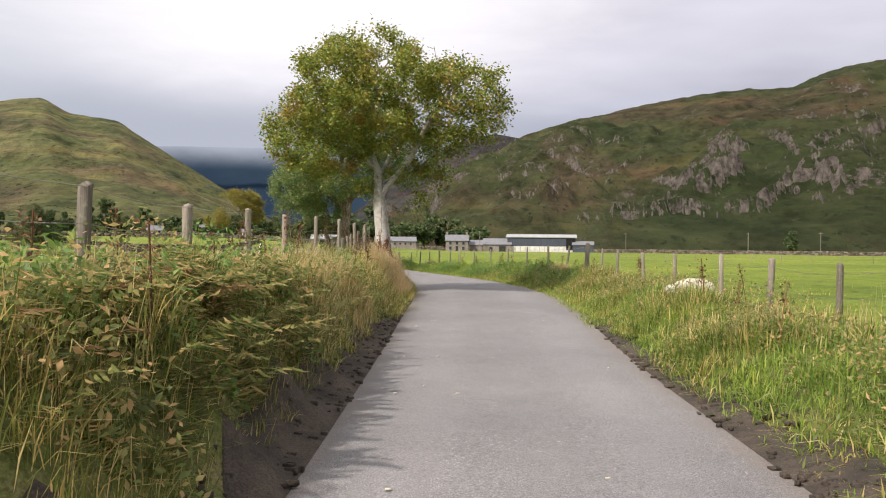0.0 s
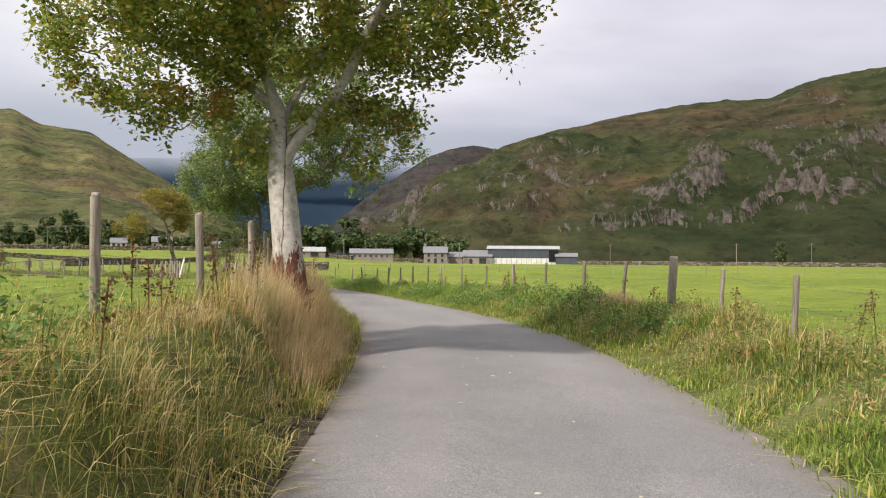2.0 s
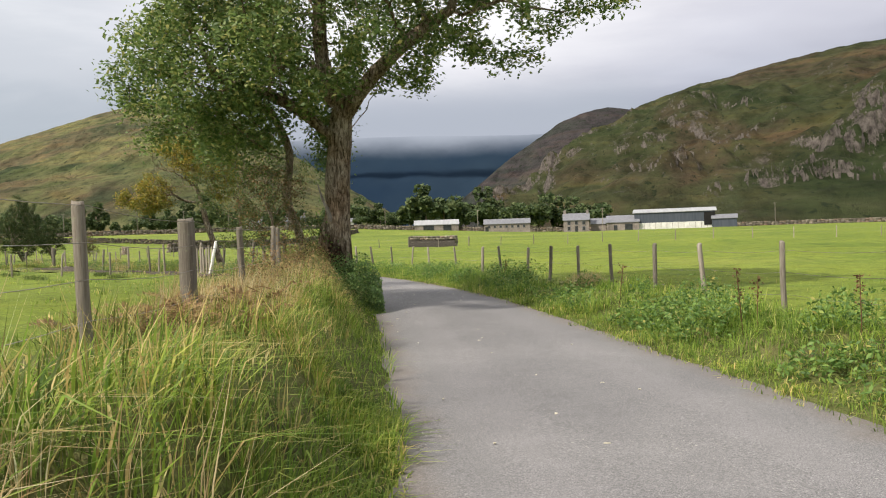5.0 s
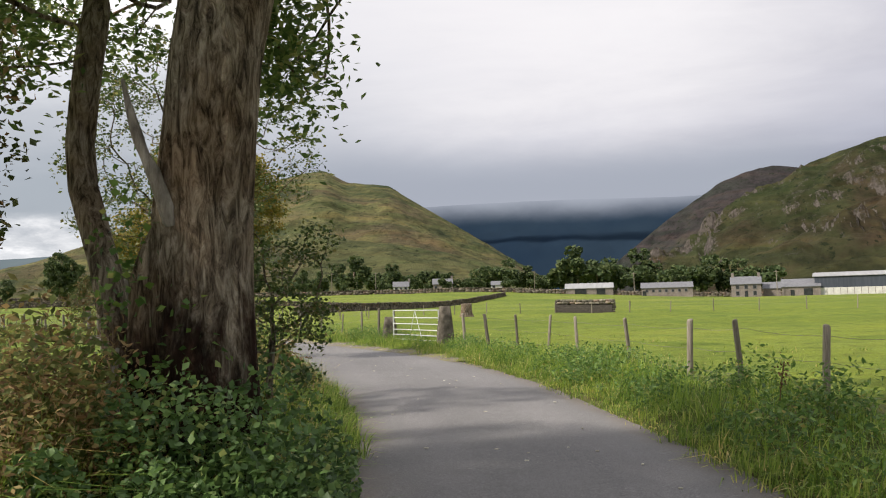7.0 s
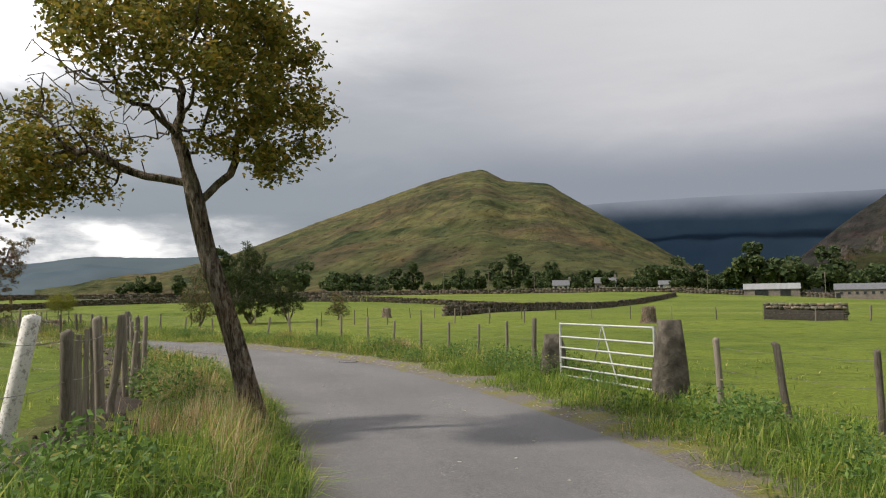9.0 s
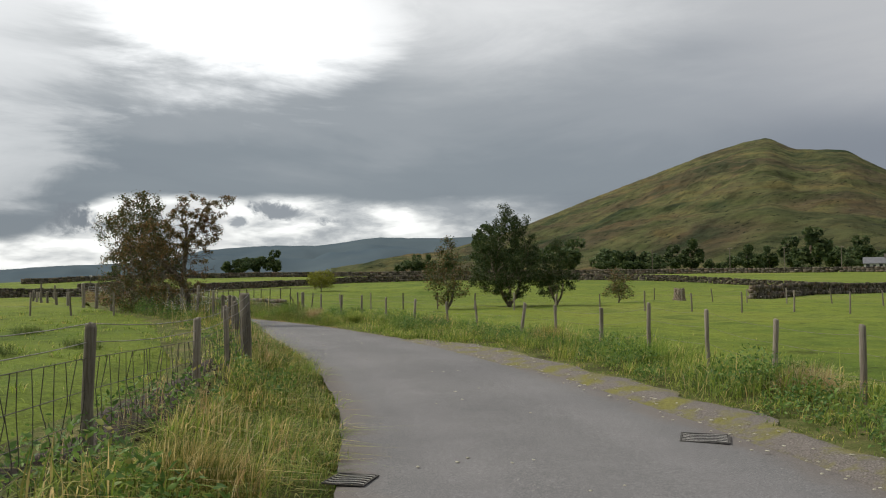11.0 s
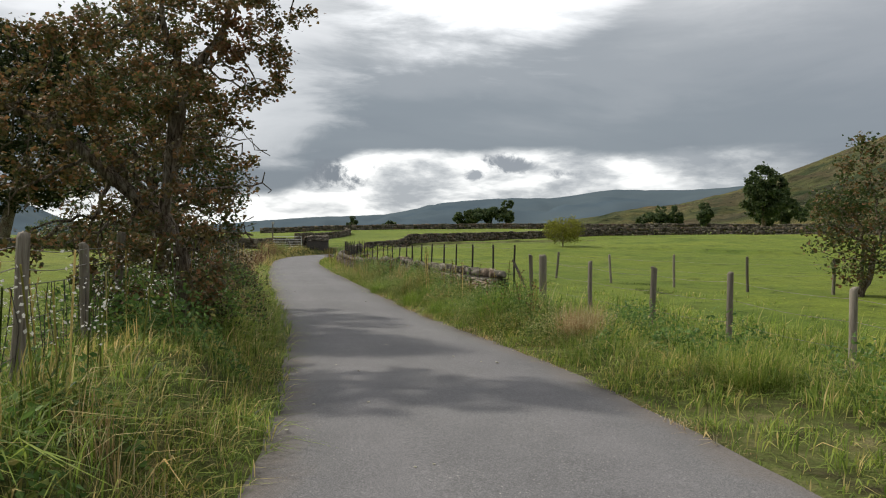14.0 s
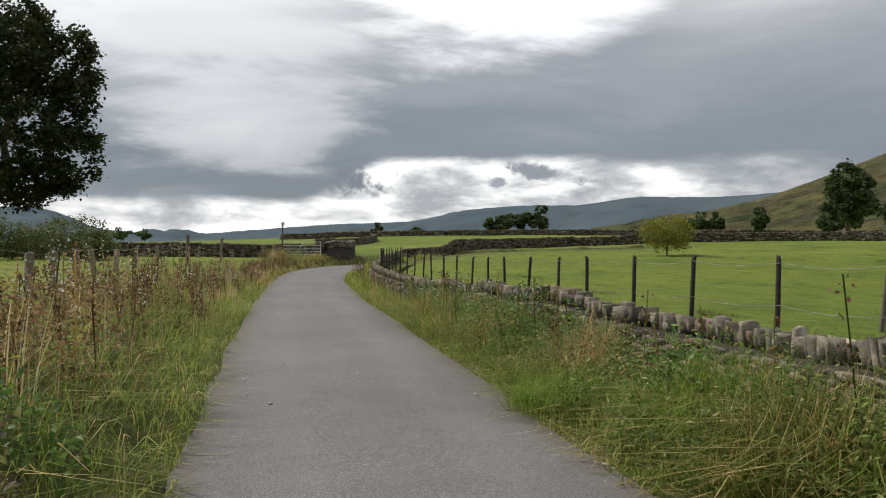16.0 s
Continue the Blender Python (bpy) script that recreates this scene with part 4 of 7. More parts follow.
ash_home = (-4.95, 33.2, z0 - 0.3)
knotted("broken_stem", [(-5.20, 33.02, 0.2), (-5.22, 33.02, 0.9), (-5.20, 33.04, 1.5), (-5.10, 33.08, 2.0), (-4.98, 33.1, 2.35)], (0.17, 0.15, 0.13, 0.09, 0.01), ash_bark, ash, ash_home, 3, "dark hollow broken stem grown into the trunk")
knotted("dead_root", [(-5.28, 32.86, 1.25), (-5.32, 32.84, 0.9), (-5.24, 32.84, 0.5), (-5.16, 32.82, 0.2)], (0.01, 0.05, 0.06, 0.05), dead_wood, ash, ash_home, 5, "bleached bare dead wood")
knotted("dead_branch", [(-5.02, 32.98, 1.9), (-5.06, 32.9, 2.15), (-5.14, 32.86, 2.35), (-5.24, 32.85, 2.7)], (0.05, 0.035, 0.03, 0.008), dead_wood, ash, ash_home, 7, "bleached bare dead wood")
knotted("snapped_bough", [(-4.95, 33.2, 4.4), (-5.05, 32.9, 4.7), (-5.2, 32.6, 5.2)], (0.12, 0.10, 0.06), ash_bark, ash, ash_home, 9)
z0 = high(-5.8, 33.4)
tree("ash_tree", "slender leaning ash stem beside the old trunk", line3([(-5.62, 33.35, z0 - 0.2), (-5.72, 33.4, 1.0), (-5.90, 33.45, 1.7), (-6.16, 33.5, 2.4), (-6.08, 33.5, 3.1), (-6.12, 33.6, 3.6), (-6.5, 33.7, 4.4)], 16),
     [(-7.6, 32.6, 5.0, 1.9, 1.5, 1.5), (-6.9, 32.4, 3.8, 1.0, 0.9, 0.6), (-7.5, 33.3, 4.2, 1.2, 1.1, 0.8), (-6.6, 33.0, 6.2, 1.4, 1.3, 1.3), (-7.3, 34.6, 4.2, 1.1, 1.1, 0.8), (-8.2, 34.4, 4.4, 1.1, 1.1, 1.0)], 420, 0.090, leaf_green, 0.085, 0.042, 20000, ash_bark, 9, gnarl=0.14, sides=10)
# dark bush between the ash and the bend
z0 = high(-6.0, 35.5)
tree("hawthorn_bush", "dark leafy hawthorn bush behind the ash trunk", line3([(-6.0, 35.5, z0 - 0.1), (-6.0, 35.5, z0 + 0.4), (-5.95, 35.5, z0 + 0.8)], 5),
     [(-5.95, 35.5, 1.25, 0.55, 0.6, 0.75), (-5.75, 35.6, 1.9, 0.45, 0.45, 0.4), (-6.2, 35.4, 1.8, 0.4, 0.4, 0.5)], 300, 0.035, leaf_thorn, 0.042, 0.030, 4200, bark, 17, step=0.12, kill=0.18, tip=0.004, loose=0.10, category="bush")
# yellowing small tree at the bend
z0 = high(-14.3, 47.5)
tree("hawthorn_tree", "small yellow-green tree with leaning trunk at the lane's bend", line3([(-14.1, 47.75, z0 - 0.3), (-14.28, 47.62, 0.9), (-14.58, 47.40, 2.1), (-14.75, 47.25, 3.1)], 12),
     [(-15.0, 47.05, 4.75, 1.65, 1.6, 1.20), (-14.35, 47.55, 4.4, 1.15, 1.2, 0.95), (-15.9, 46.4, 3.9, 1.2, 1.1, 0.75), (-16.6, 45.9, 3.2, 1.1, 0.9, 0.55), (-14.0, 47.85, 3.7, 0.8, 0.9, 0.6)],
     900, 0.115, leaf_yellow, 0.078, 0.048, 26000, bark, 12, step=0.19, kill=0.27, gnarl=0.15, bare=0.30, flare=0.6, thin=0.5, loose=0.20, jitter=0.35, droop=-0.03)
# hawthorn whose branches hang towards the lane
z0 = high(-9.3, 38.2)
tree("hawthorn_tree", "sparse hawthorn with thin dark drooping branches", line3([(-9.4, 38.2, z0 - 0.2), (-9.3, 38.2, 1.4), (-9.25, 38.2, 2.4)], 9),
     [(-9.2, 38.2, 3.4, 1.5, 1.5, 1.8), (-8.1, 38.8, 3.4, 1.0, 0.9, 0.6), (-8.6, 38.1, 1.7, 1.4, 1.1, 0.8)], 620, 0.05, leaf_thorn, 0.050, 0.033, 13000, bark, 15, step=0.15, kill=0.24, bare=0.4, tip=0.004, loose=0.14)
z0 = high(-5.9, 31.9)
tree("hawthorn_tree", "young grey-green hawthorn sapling in the verge", line3([(-5.9, 31.9, z0 - 0.1), (-5.95, 31.9, 1.4), (-5.9, 31.9, 1.8)], 6),
     [(-5.9, 31.9, 2.2, 0.75, 0.75, 0.95)], 260, 0.03, leaf_haw, 0.038, 0.028, 5500, bark, 16, step=0.13, kill=0.2, tip=0.004, loose=0.12)
# hawthorn clump on the left of the lane
x, y = -46.3, 62.8
z0 = high(x, y)
tree("hawthorn_tree", "dark twisted hawthorn with reddish leaves and open crown top", line3([(x, y, z0 - 0.2), (x, y + 0.1, z0 + 0.7), (x, y - 0.1, z0 + 1.4)], 7),
     [(x, y - 0.1, 1.65, 1.0, 1.15, 1.15), (x - 0.1, y - 1.25, 2.75, 1.1, 1.45, 0.62), (x, y + 0.15, 3.1, 1.0, 0.95, 0.80), (x, y - 0.75, 3.85, 0.85, 1.0, 0.36), (x, y + 0.75, 4.05, 0.6, 0.65, 0.30),
      (x, y + 1.25, 4.85, 0.7, 0.75, 0.20), (x, y + 0.25, 5.05, 0.55, 0.6, 0.16), (x - 0.2, y - 1.75, 2.1, 0.7, 0.7, 0.30), (x, y - 1.75, 3.3, 0.7, 0.95, 0.28), (x, y - 1.5, 1.5, 0.8, 0.9, 0.4), (x, y + 0.9, 2.4, 0.6, 0.5, 0.6), (x, y + 0.85, 3.6, 0.7, 0.75, 0.45), (x, y + 0.1, 4.35, 0.7, 0.9, 0.30), (x, y + 1.2, 4.45, 0.6, 0.7, 0.22)],
     1400, 0.15, leaf_rust, 0.060, 0.044, 23000, bark, 21, step=0.15, kill=0.20, gnarl=0.2, jitter=0.55, group="hawthorn clump", droop=-0.01, bare=0.5, loose=0.10, thin=0.45,
     limbs=(line3([(x, y - 0.1, z0 + 1.4), (x, y + 0.05, 2.7), (x, y + 0.2, 3.5), (x, y + 0.6, 4.1), (x, y + 0.75, 4.6), (x, y + 1.35, 4.95), (x, y + 1.85, 5.12)], 16),
            line3([(x, y + 0.2, 3.5), (x, y - 0.1, 4.1), (x, y - 0.05, 4.6), (x, y + 0.3, 5.0)], 9),
            line3([(x, y - 0.1, z0 + 1.4), (x, y - 0.7, 2.3), (x - 0.1, y - 1.4, 2.9), (x - 0.2, y - 2.3, 3.1)], 10)))
for x, y, hgt, wide, seed in [(-50.5, 62.9, 5.3, 1.55, 22), (-53.6, 63.35, 5.2, 1.85, 23)]:
    z0 = high(x, y)
    tree("hawthorn_tree", "dense dark hawthorn leafy down to the ground", line3([(x, y, z0 - 0.2), (x + 0.1, y, z0 + 0.7), (x - 0.1, y, z0 + 1.5)], 7),
         [(x, y, z0 + hgt * 0.33, wide, wide, hgt * 0.33), (x, y, z0 + 0.8, wide * 0.8, wide * 0.8, 0.8), (x, y - 0.3, z0 + hgt * 0.74, wide * 0.75, wide * 0.8, hgt * 0.24)],
         900, 0.14, leaf_haw, 0.072, 0.052, 15000, bark, seed, step=0.20, kill=0.28, gnarl=0.2, jitter=0.6, group="hawthorn clump", bare=0.55, loose=0.18, thin=0.5)
# hawthorns in the field on the right
for k, (x, y, hgt, wide, seed, per, cnt) in enumerate([(-51.0, 85.0, 6.4, 2.15, 31, 32000, 620), (-50.6, 88.8, 4.7, 1.35, 32, 10000, 260), (-50.6, 79.7, 4.4, 1.3, 33, 5200, 260), (-51.0, 95.6, 2.7, 1.0, 34, 2800, 130)]):
    z0 = high(x, y)
    dense_ = per > 6000
    lobes = [(x, y, z0 + hgt * 0.34, wide * 1.1, wide * 1.2, hgt * 0.27), (x + 0.1, y - wide * 0.1, z0 + hgt * 0.74, wide * 0.62, wide * 0.62, hgt * 0.18), (x, y - wide * 0.15, z0 + hgt * 0.93, wide * 0.18, wide * 0.22, hgt * 0.10),
             (x, y - wide * 0.75, z0 + hgt * 0.52, wide * 0.5, wide * 0.45, hgt * 0.15), (x, y + wide * 0.7, z0 + hgt * 0.60, wide * 0.5, wide * 0.4, hgt * 0.16), (x, y + wide * 0.4, z0 + hgt * 0.86, wide * 0.2, wide * 0.22, hgt * 0.08)]
    tree("hawthorn_tree", ("dense dark green hawthorn standing in pasture" if dense_ else "sparse small hawthorn standing in pasture"),
         line3([(x, y, z0 - 0.2), (x + 0.1, y, z0 + hgt * 0.10), (x, y + 0.1, z0 + hgt * 0.2)], 6), lobes,
         cnt, 0.026 * hgt, leaf_field if dense_ else leaf_haw, 0.096, 0.070, int(per * 0.9), bark, seed, step=0.22, kill=0.30, jitter=0.45, group="field hawthorns", loose=0.20, bare=0.3 if dense_ else 0.5, shell=0.4,
         limbs=[line3([(x, y, z0 + 0.05), (x + 0.1, y + q * wide * 0.25, z0 + hgt * 0.10), (x, y + q * wide * 0.5, z0 + hgt * 0.26)], 6) for q in ((-1, 1) if dense_ else (0.8,))])
# tall tree on the left near the lane's end
z0 = high(-146, 54)
tree("broadleaf_tree", "very tall dark broadleaf tree with rounded crown against the sky", line3([(-147.2, 50.6, z0 - 0.8), (-146.8, 51.8, 5.0), (-146, 53.5, 9.0)], 9),
     [(-146, 54, 18.5, 9.5, 9.5, 9.0), (-142, 57.0, 11.0, 7.5, 7.0, 5.5), (-147, 52, 8.0, 6.0, 6.0, 4.0), (-141, 58, 7.5, 4.5, 4.5, 2.5)], 900, 0.75, leaf_dark, 0.50, 0.38, 30000, bark, 41, step=1.0, kill=1.4, reach=7.5, loose=0.9, tip=0.02, bare=0.35)


# ---- distant trees ----
def far_tree_meshes(seed, wide, tall, n):
    rng = np.random.default_rng(seed)
    lob = rng.normal(size=(14, 3)) * [wide * 0.26, wide * 0.26, tall * 0.17] + [0, 0, tall * 0.52]
    pick = rng.integers(0, 14, n)
    d = rng.normal(size=(n, 3))
    d /= np.linalg.norm(d, axis=1)[:, None]
    at = lob[pick] + d * (0.6 + 0.4 * rng.random(n))[:, None] * [wide * 0.22, wide * 0.22, tall * 0.17]
    at = at[at[:, 2] > tall * 0.10]
    crown = leaf_mesh("crown", at, 1.25, 1.05, leaf_far, rng, 0.9)
    v, f = tubes([[(0, 0, -0.4), (0.1, 0, tall * 0.25), (0, 0.1, tall * 0.6)]], tall * 0.025, 6)
    return mesh_from("trunk", v, f, bark), crown


FAR_KINDS = [far_tree_meshes(50 + k, w_, t_, 1150) for k, (w_, t_) in enumerate([(9, 11), (7, 13), (12, 10), (8, 8)])]


def far_tree(turn, away, size, kind, label="dark green broadleaf tree in the far hedgerow", group="far hedgerow trees"):
    x, y = EYE[0] - away * math.sin(radians(turn)), EYE[1] + away * math.cos(radians(turn))
    ob = thing("far_tree", (x, y, high(x, y)), label, "tree", group)
    for name, me in zip(("trunk", "crown"), FAR_KINDS[kind % 4]):
        part(name, me, ob)
    ob.scale = (size, size, size * 0.95)
    ob.rotation_euler = (0, 0, turn * 7.0 + kind)
    return ob


rng = random.Random(5)
for turn in [44.0, 41.0, 38.2, 36.9, 35.6, 34.0, 32.9, 31.6, 30.2, 29.4, 28.0, 26.8, 25.6, 24.2, 22.8, 21.6, 20.4, 19.3, 18.2, 17.0, 15.9, 14.8, 13.6, 12.6, 11.4, 10.3, 9.0, 7.9]:
    far_tree(turn, 345 + 50 * rng.random(), 0.78 + 0.62 * rng.random(), rng.randrange(4))
for turn, away, size in [(44.6, 300, 1.0), (40.9, 300, 1.15), (6.2, 380, 1.6), (4.8, 385, 1.75), (3.4, 380, 1.4), (0.6, 350, 1.0), (-1.6, 330, 1.25), (-2.8, 330, 1.4), (-4.2, 335, 1.0), (-7.0, 340, 0.7), (-29.0, 300, 0.75), (-10.8, 350, 0.6),
                         (50.5, 420, 0.9), (51.5, 420, 1.0), (52.5, 420, 0.8), (61.0, 330, 0.8), (62.0, 330, 0.88), (63.0, 330, 0.82), (64.0, 330, 0.75), (69.0, 420, 0.55), (71.5, 420, 0.55), (88, 600, 0.9), (86.6, 600, 0.8), (92, 640, 0.9),
                         (10.3, 318, 1.25), (9.0, 312, 1.5), (7.6, 316, 1.55), (6.4, 320, 1.3), (1.6, 322, 1.2), (0.3, 320, 1.45), (-1.0, 326, 1.2), (45.5, 260, 0.62), (48.8, 270, 0.60), (99.5, 92, 0.34), (98.0, 95, 0.30), (96.2, 99, 0.33)]:
    far_tree(turn, away, size, rng.randrange(4))
for turn in [31.0, 28.7, 26.3, 23.5, 21.0, 18.8, 16.4, 14.2, 11.9, 9.6, 38.5, 35.0]:
    far_tree(turn, 318 + 12 * rng.random(), 0.42 + 0.22 * rng.random(), rng.randrange(4))
# tree and yellow bush in the fields beyond the lane's end
z0 = high(-142, 168)
tree("broadleaf_tree", "dull green tall tree beyond the field walls", line3([(-142, 168, z0 - 0.3), (-142, 168, z0 + 2.0), (-142, 168, z0 + 3.5)], 6),
     [(-142, 168, z0 + 8.2, 3.6, 3.6, 4.0), (-140.5, 168, z0 + 5.6, 3.2, 3.2, 2.6), (-143.5, 168, z0 + 4.6, 2.6, 2.6, 2.0)], 520, 0.36, leaf_far, 0.46, 0.34, 9000, bark, 45, step=0.6, kill=0.8, reach=4.0, loose=0.5)
for x, y, wide, tall, seed in [(-99.5, 59.2, 1.9, 2.6, 61), (-99.0, 61.2, 1.5, 1.9, 62), (-101.5, 63.0, 2.3, 2.7, 63), (-99.3, 64.2, 1.2, 1.7, 64)]:
    z0 = high(x, y)
    tree("willow_bush", "low rounded dull green bush in the rough field", line3([(x, y, z0 - 0.1), (x, y, z0 + 0.3), (x, y, z0 + 0.6)], 4),
         [(x, y, z0 + tall * 0.45, wide, wide, tall * 0.5), (x, y - wide * 0.5, z0 + tall * 0.35, wide * 0.7, wide * 0.7, tall * 0.35)], 200, 0.06, leaf_thorn, 0.11, 0.08, 5000, bark, seed, step=0.25, kill=0.3, category="bush", group="rough field bushes")
z0 = high(-90, 95.3)
tree("willow_bush", "round bright yellow-green bush by a field wall", line3([(-90, 95.3, z0 - 0.1), (-90, 95.3, z0 + 0.3), (-90, 95.3, z0 + 0.6)], 4),
     [(-90, 95.3, z0 + 1.3, 1.55, 1.55, 0.95)], 260, 0.06, leaf_bush, 0.11, 0.08, 5000, bark, 44, step=0.25, kill=0.3, category="bush")


# ---- fences ----
def post_mesh(seed, tall, wide, mat, square=False):
    """A sawn or round fence post, rough at the top, 0.3 m of it in the ground."""
    rng = np.random.default_rng(seed)
    sides = 8
    ang = np.arange(sides) * 2 * math.pi / sides + 0.39
    rad = np.full(sides, wide / 2)
    if square:
        rad = rad * np.array([1.15, 1.02, 1.15, 1.02, 1.15, 1.02, 1.15, 1.02])
    else:
        rad = rad * (1 + 0.10 * rng.normal(size=sides))
    rings = []
    for z, k in ((-0.3, 1.05), (0.15, 1.02), (tall * 0.5, 1.0), (tall - 0.03, 0.98), (tall, 0.86)):
        off = rng.normal(size=2) * 0.006
        rings.append(np.stack([np.cos(ang) * rad * k + off[0], np.sin(ang) * rad * k + off[1], np.full(sides, z)], -1))
    top = np.array([[0, 0, tall + 0.012]])
    v = np.vstack(rings + [top])
    v[4 * sides:5 * sides, 2] += rng.normal(size=sides) * 0.010
    f = []
    for k in range(4):
        for j in range(sides):
            a, b = k * sides + j, k * sides + (j + 1) % sides
            f += [(a, b, b + sides), (a, b + sides, a + sides)]
    f += [(4 * sides + j, 4 * sides + (j + 1) % sides, 5 * sides) for j in range(sides)]
    return mesh_from("post", v, f, mat, False)


POSTS = [post_mesh(k, 1.14 + 0.02 * k, 0.080 + 0.006 * (k % 3), post_wood, k % 2 == 0) for k in range(5)]
THIN = [post_mesh(30 + k, 1.08 + 0.03 * k, 0.072 + 0.006 * (k % 3), post_wood, k % 2 == 0) for k in range(5)]
STRAINER = post_mesh(9, 1.35, 0.17, post_wood)
STAKE = post_mesh(11, 0.95, 0.038, dark_stake, True)
SMALL = post_mesh(12, 0.95, 0.08, post_wood)


def along(points, gap):
    """Places every gap metres along a line of (x, y)."""
    p = spline(points, 40 * len(points))
    s = np.concatenate([[0], np.cumsum(np.linalg.norm(np.diff(p, axis=0), axis=1))])
    n = max(2, int(round(s[-1] / gap)) + 1)
    t = np.linspace(0, s[-1], n)
    return np.stack([np.interp(t, s, p[:, 0]), np.interp(t, s, p[:, 1])], -1)


rusty_wire = material("rusty_wire", lambda n, at: n.ramp(n.noise(at, 12, 3), [(0.35, (0.05, 0.042, 0.036)), (0.65, (0.11, 0.10, 0.09))]), 0.6, metal=0.4)


def fence(label, points, gap=2.2, wires=(0.45, 0.75, 1.05), posts=None, lean=2.5, strain=(), net=False, seed=0, exact=False, lift=0.0, group="field fences", wire_r=0.0028):
    rng = random.Random(seed)
    at = np.array([p[:2] for p in points], float) if exact else along(points, gap)
    z = land(at[:, 0], at[:, 1]) + lift
    tops = [p[2] if len(p) > 2 else None for p in points] if exact else [None] * len(at)
    ob = thing("wire_fence", (at[0, 0], at[0, 1], z[0]), label, "fence", group)
    home = Vector((at[0, 0], at[0, 1], z[0]))
    for k in range(len(at)):
        me = STRAINER if k in strain else (posts or POSTS)[rng.randrange(len(posts or POSTS))]
        o = part("post", me, ob)
        foot = z[k] + rng.uniform(-0.05, 0.05)
        if tops[k]:
            foot = tops[k] - max(v.co.z for v in me.vertices)
            z[k] = tops[k] - 1.14
        o.location = Vector((at[k, 0], at[k, 1], foot)) - home
        o.rotation_euler = (radians(rng.gauss(0, lean)), radians(rng.gauss(0, lean)), rng.random() * 6)
    h = np.array(home)
    for w_ in wires:
        line = []
        for k in range(len(at) - 1):
            for f in np.linspace(0, 1, 5)[:-1]:
                p = at[k] * (1 - f) + at[k + 1] * f
                line.append((p[0] + 0.05, p[1], z[k] * (1 - f) + z[k + 1] * f + w_ - 0.035 * math.sin(math.pi * f)))
        line.append((at[-1, 0], at[-1, 1], z[-1] + w_))
        v, f = tubes([np.array(line) - h], wire_r)
        part("wire", mesh_from("wire", v, f, wire_steel), ob)
    if net:
        lines = []
        for k in range(len(at) - 1):
            n = max(2, int(np.linalg.norm(at[k + 1] - at[k]) / 0.16))
            for f in np.arange(n) / n:
                p = at[k] * (1 - f) + at[k + 1] * f
                zz = z[k] * (1 - f) + z[k + 1] * f
                bow = [rng.gauss(0, 0.012) for _ in range(4)]
                lines.append(np.array([(p[0] + 0.05 + bow[i], p[1] + bow[i] * 1.4, zz + hh) for i, hh in enumerate((0.03, 0.32, 0.60, 0.86))]) - h)
        for hh in (0.06, 0.22, 0.40, 0.62, 0.86):
            lines.append(np.array([(at[k, 0] + 0.05, at[k, 1], z[k] + hh) for k in range(len(at))]) - h)
        v, f = tubes(lines, 0.0038)
        part("netting", mesh_from("netting", v, f, rusty_wire), ob)
    return ob


fence("weathered wooden post and barbed wire fence on the grass bank", [(-0.7, -24.5), (-0.7, -21.6), (-0.7, -18.7), (-0.7, -15.9), (-0.7, -13.0), (-0.76, -10.15, 1.82), (-0.97, -7.42, 1.82), (-1.09, -4.6, 1.91), (-1.24, -1.57, 1.95),
       (-1.2, 1.2, 2.03), (-1.12, 4.1, 2.08), (-1.08, 7.0, 2.08), (-1.11, 9.76, 2.12), (-1.5, 12.6, 2.05), (-2.0, 15.4, 2.0), (-2.6, 18.3, 1.95), (-3.2, 21.4, 1.88), (-3.79, 24.09, 1.82), (-4.39, 26.77, 1.76), (-4.81, 28.96, 1.79), (-5.3, 30.6), (-6.1, 32.4)],
      2.75, (0.35, 0.62, 0.86, 1.10), lean=1.2, strain=(17,), seed=1, exact=True, lift=-0.12)
fence("old wooden post and wire fence beside rank grass", [(-6.6, 34.4), (-8.6, 38.6), (-10.8, 42.0), (-13.0, 44.6), (-15.6, 46.8), (-18.2, 49.2)], 1.9, (0.4, 0.75, 1.05), seed=2)
fence("wooden post fence with sheep netting and barbed wire", [(-20.2, 50.9), (-22.5, 52.5, 1.33), (-25.27, 54.51, 1.22), (-26.5, 55.5, 1.32), (-27.78, 56.4, 1.48), (-30.18, 57.4, 1.31), (-32.05, 58.19, 1.38), (-34.4, 59.18, 1.37), (-36.77, 60.08, 1.34),
       (-39.46, 60.96, 1.45), (-42.0, 61.5), (-44.3, 61.9), (-46.5, 62.2)], 2.3, (0.98, 1.12), lean=2.0, strain=(4,), net=True, seed=3, exact=True, wire_r=0.0042)
fence("stout wooden post and wire fence along the weedy verge", [(-56, 63.1), (-59.5, 63.4), (-63, 63.75), (-67.45, 64.1, 1.28), (-70.8, 64.33, 1.27), (-74.13, 64.61, 1.28), (-77.08, 64.92, 1.26), (-80.65, 65.38, 1.23), (-84.65, 66.08, 1.22), (-88.68, 67.0, 1.30), (-93, 68.6), (-97, 70.6)],
      2.0, (0.45, 0.8, 1.1), [STRAINER], seed=4, exact=True, wire_r=0.005)
fence("pale wooden post and wire fence along the lane", [(6.2, -31), (6.22, -28), (6.24, -25), (6.25, -22), (6.26, -19), (6.27, -16), (6.28, -13), (6.29, -10), (6.3, -7.6), (6.3, -5.52, 1.28), (6.3, -3.47, 1.31), (6.25, -1.51, 1.35), (6.28, 1.47, 1.34), (6.33, 4.5, 1.34), (6.39, 7.94, 1.39), (6.47, 10.84, 1.44)],
      2.25, (0.40, 0.70, 1.0), THIN, seed=5, exact=True, lift=-0.10)
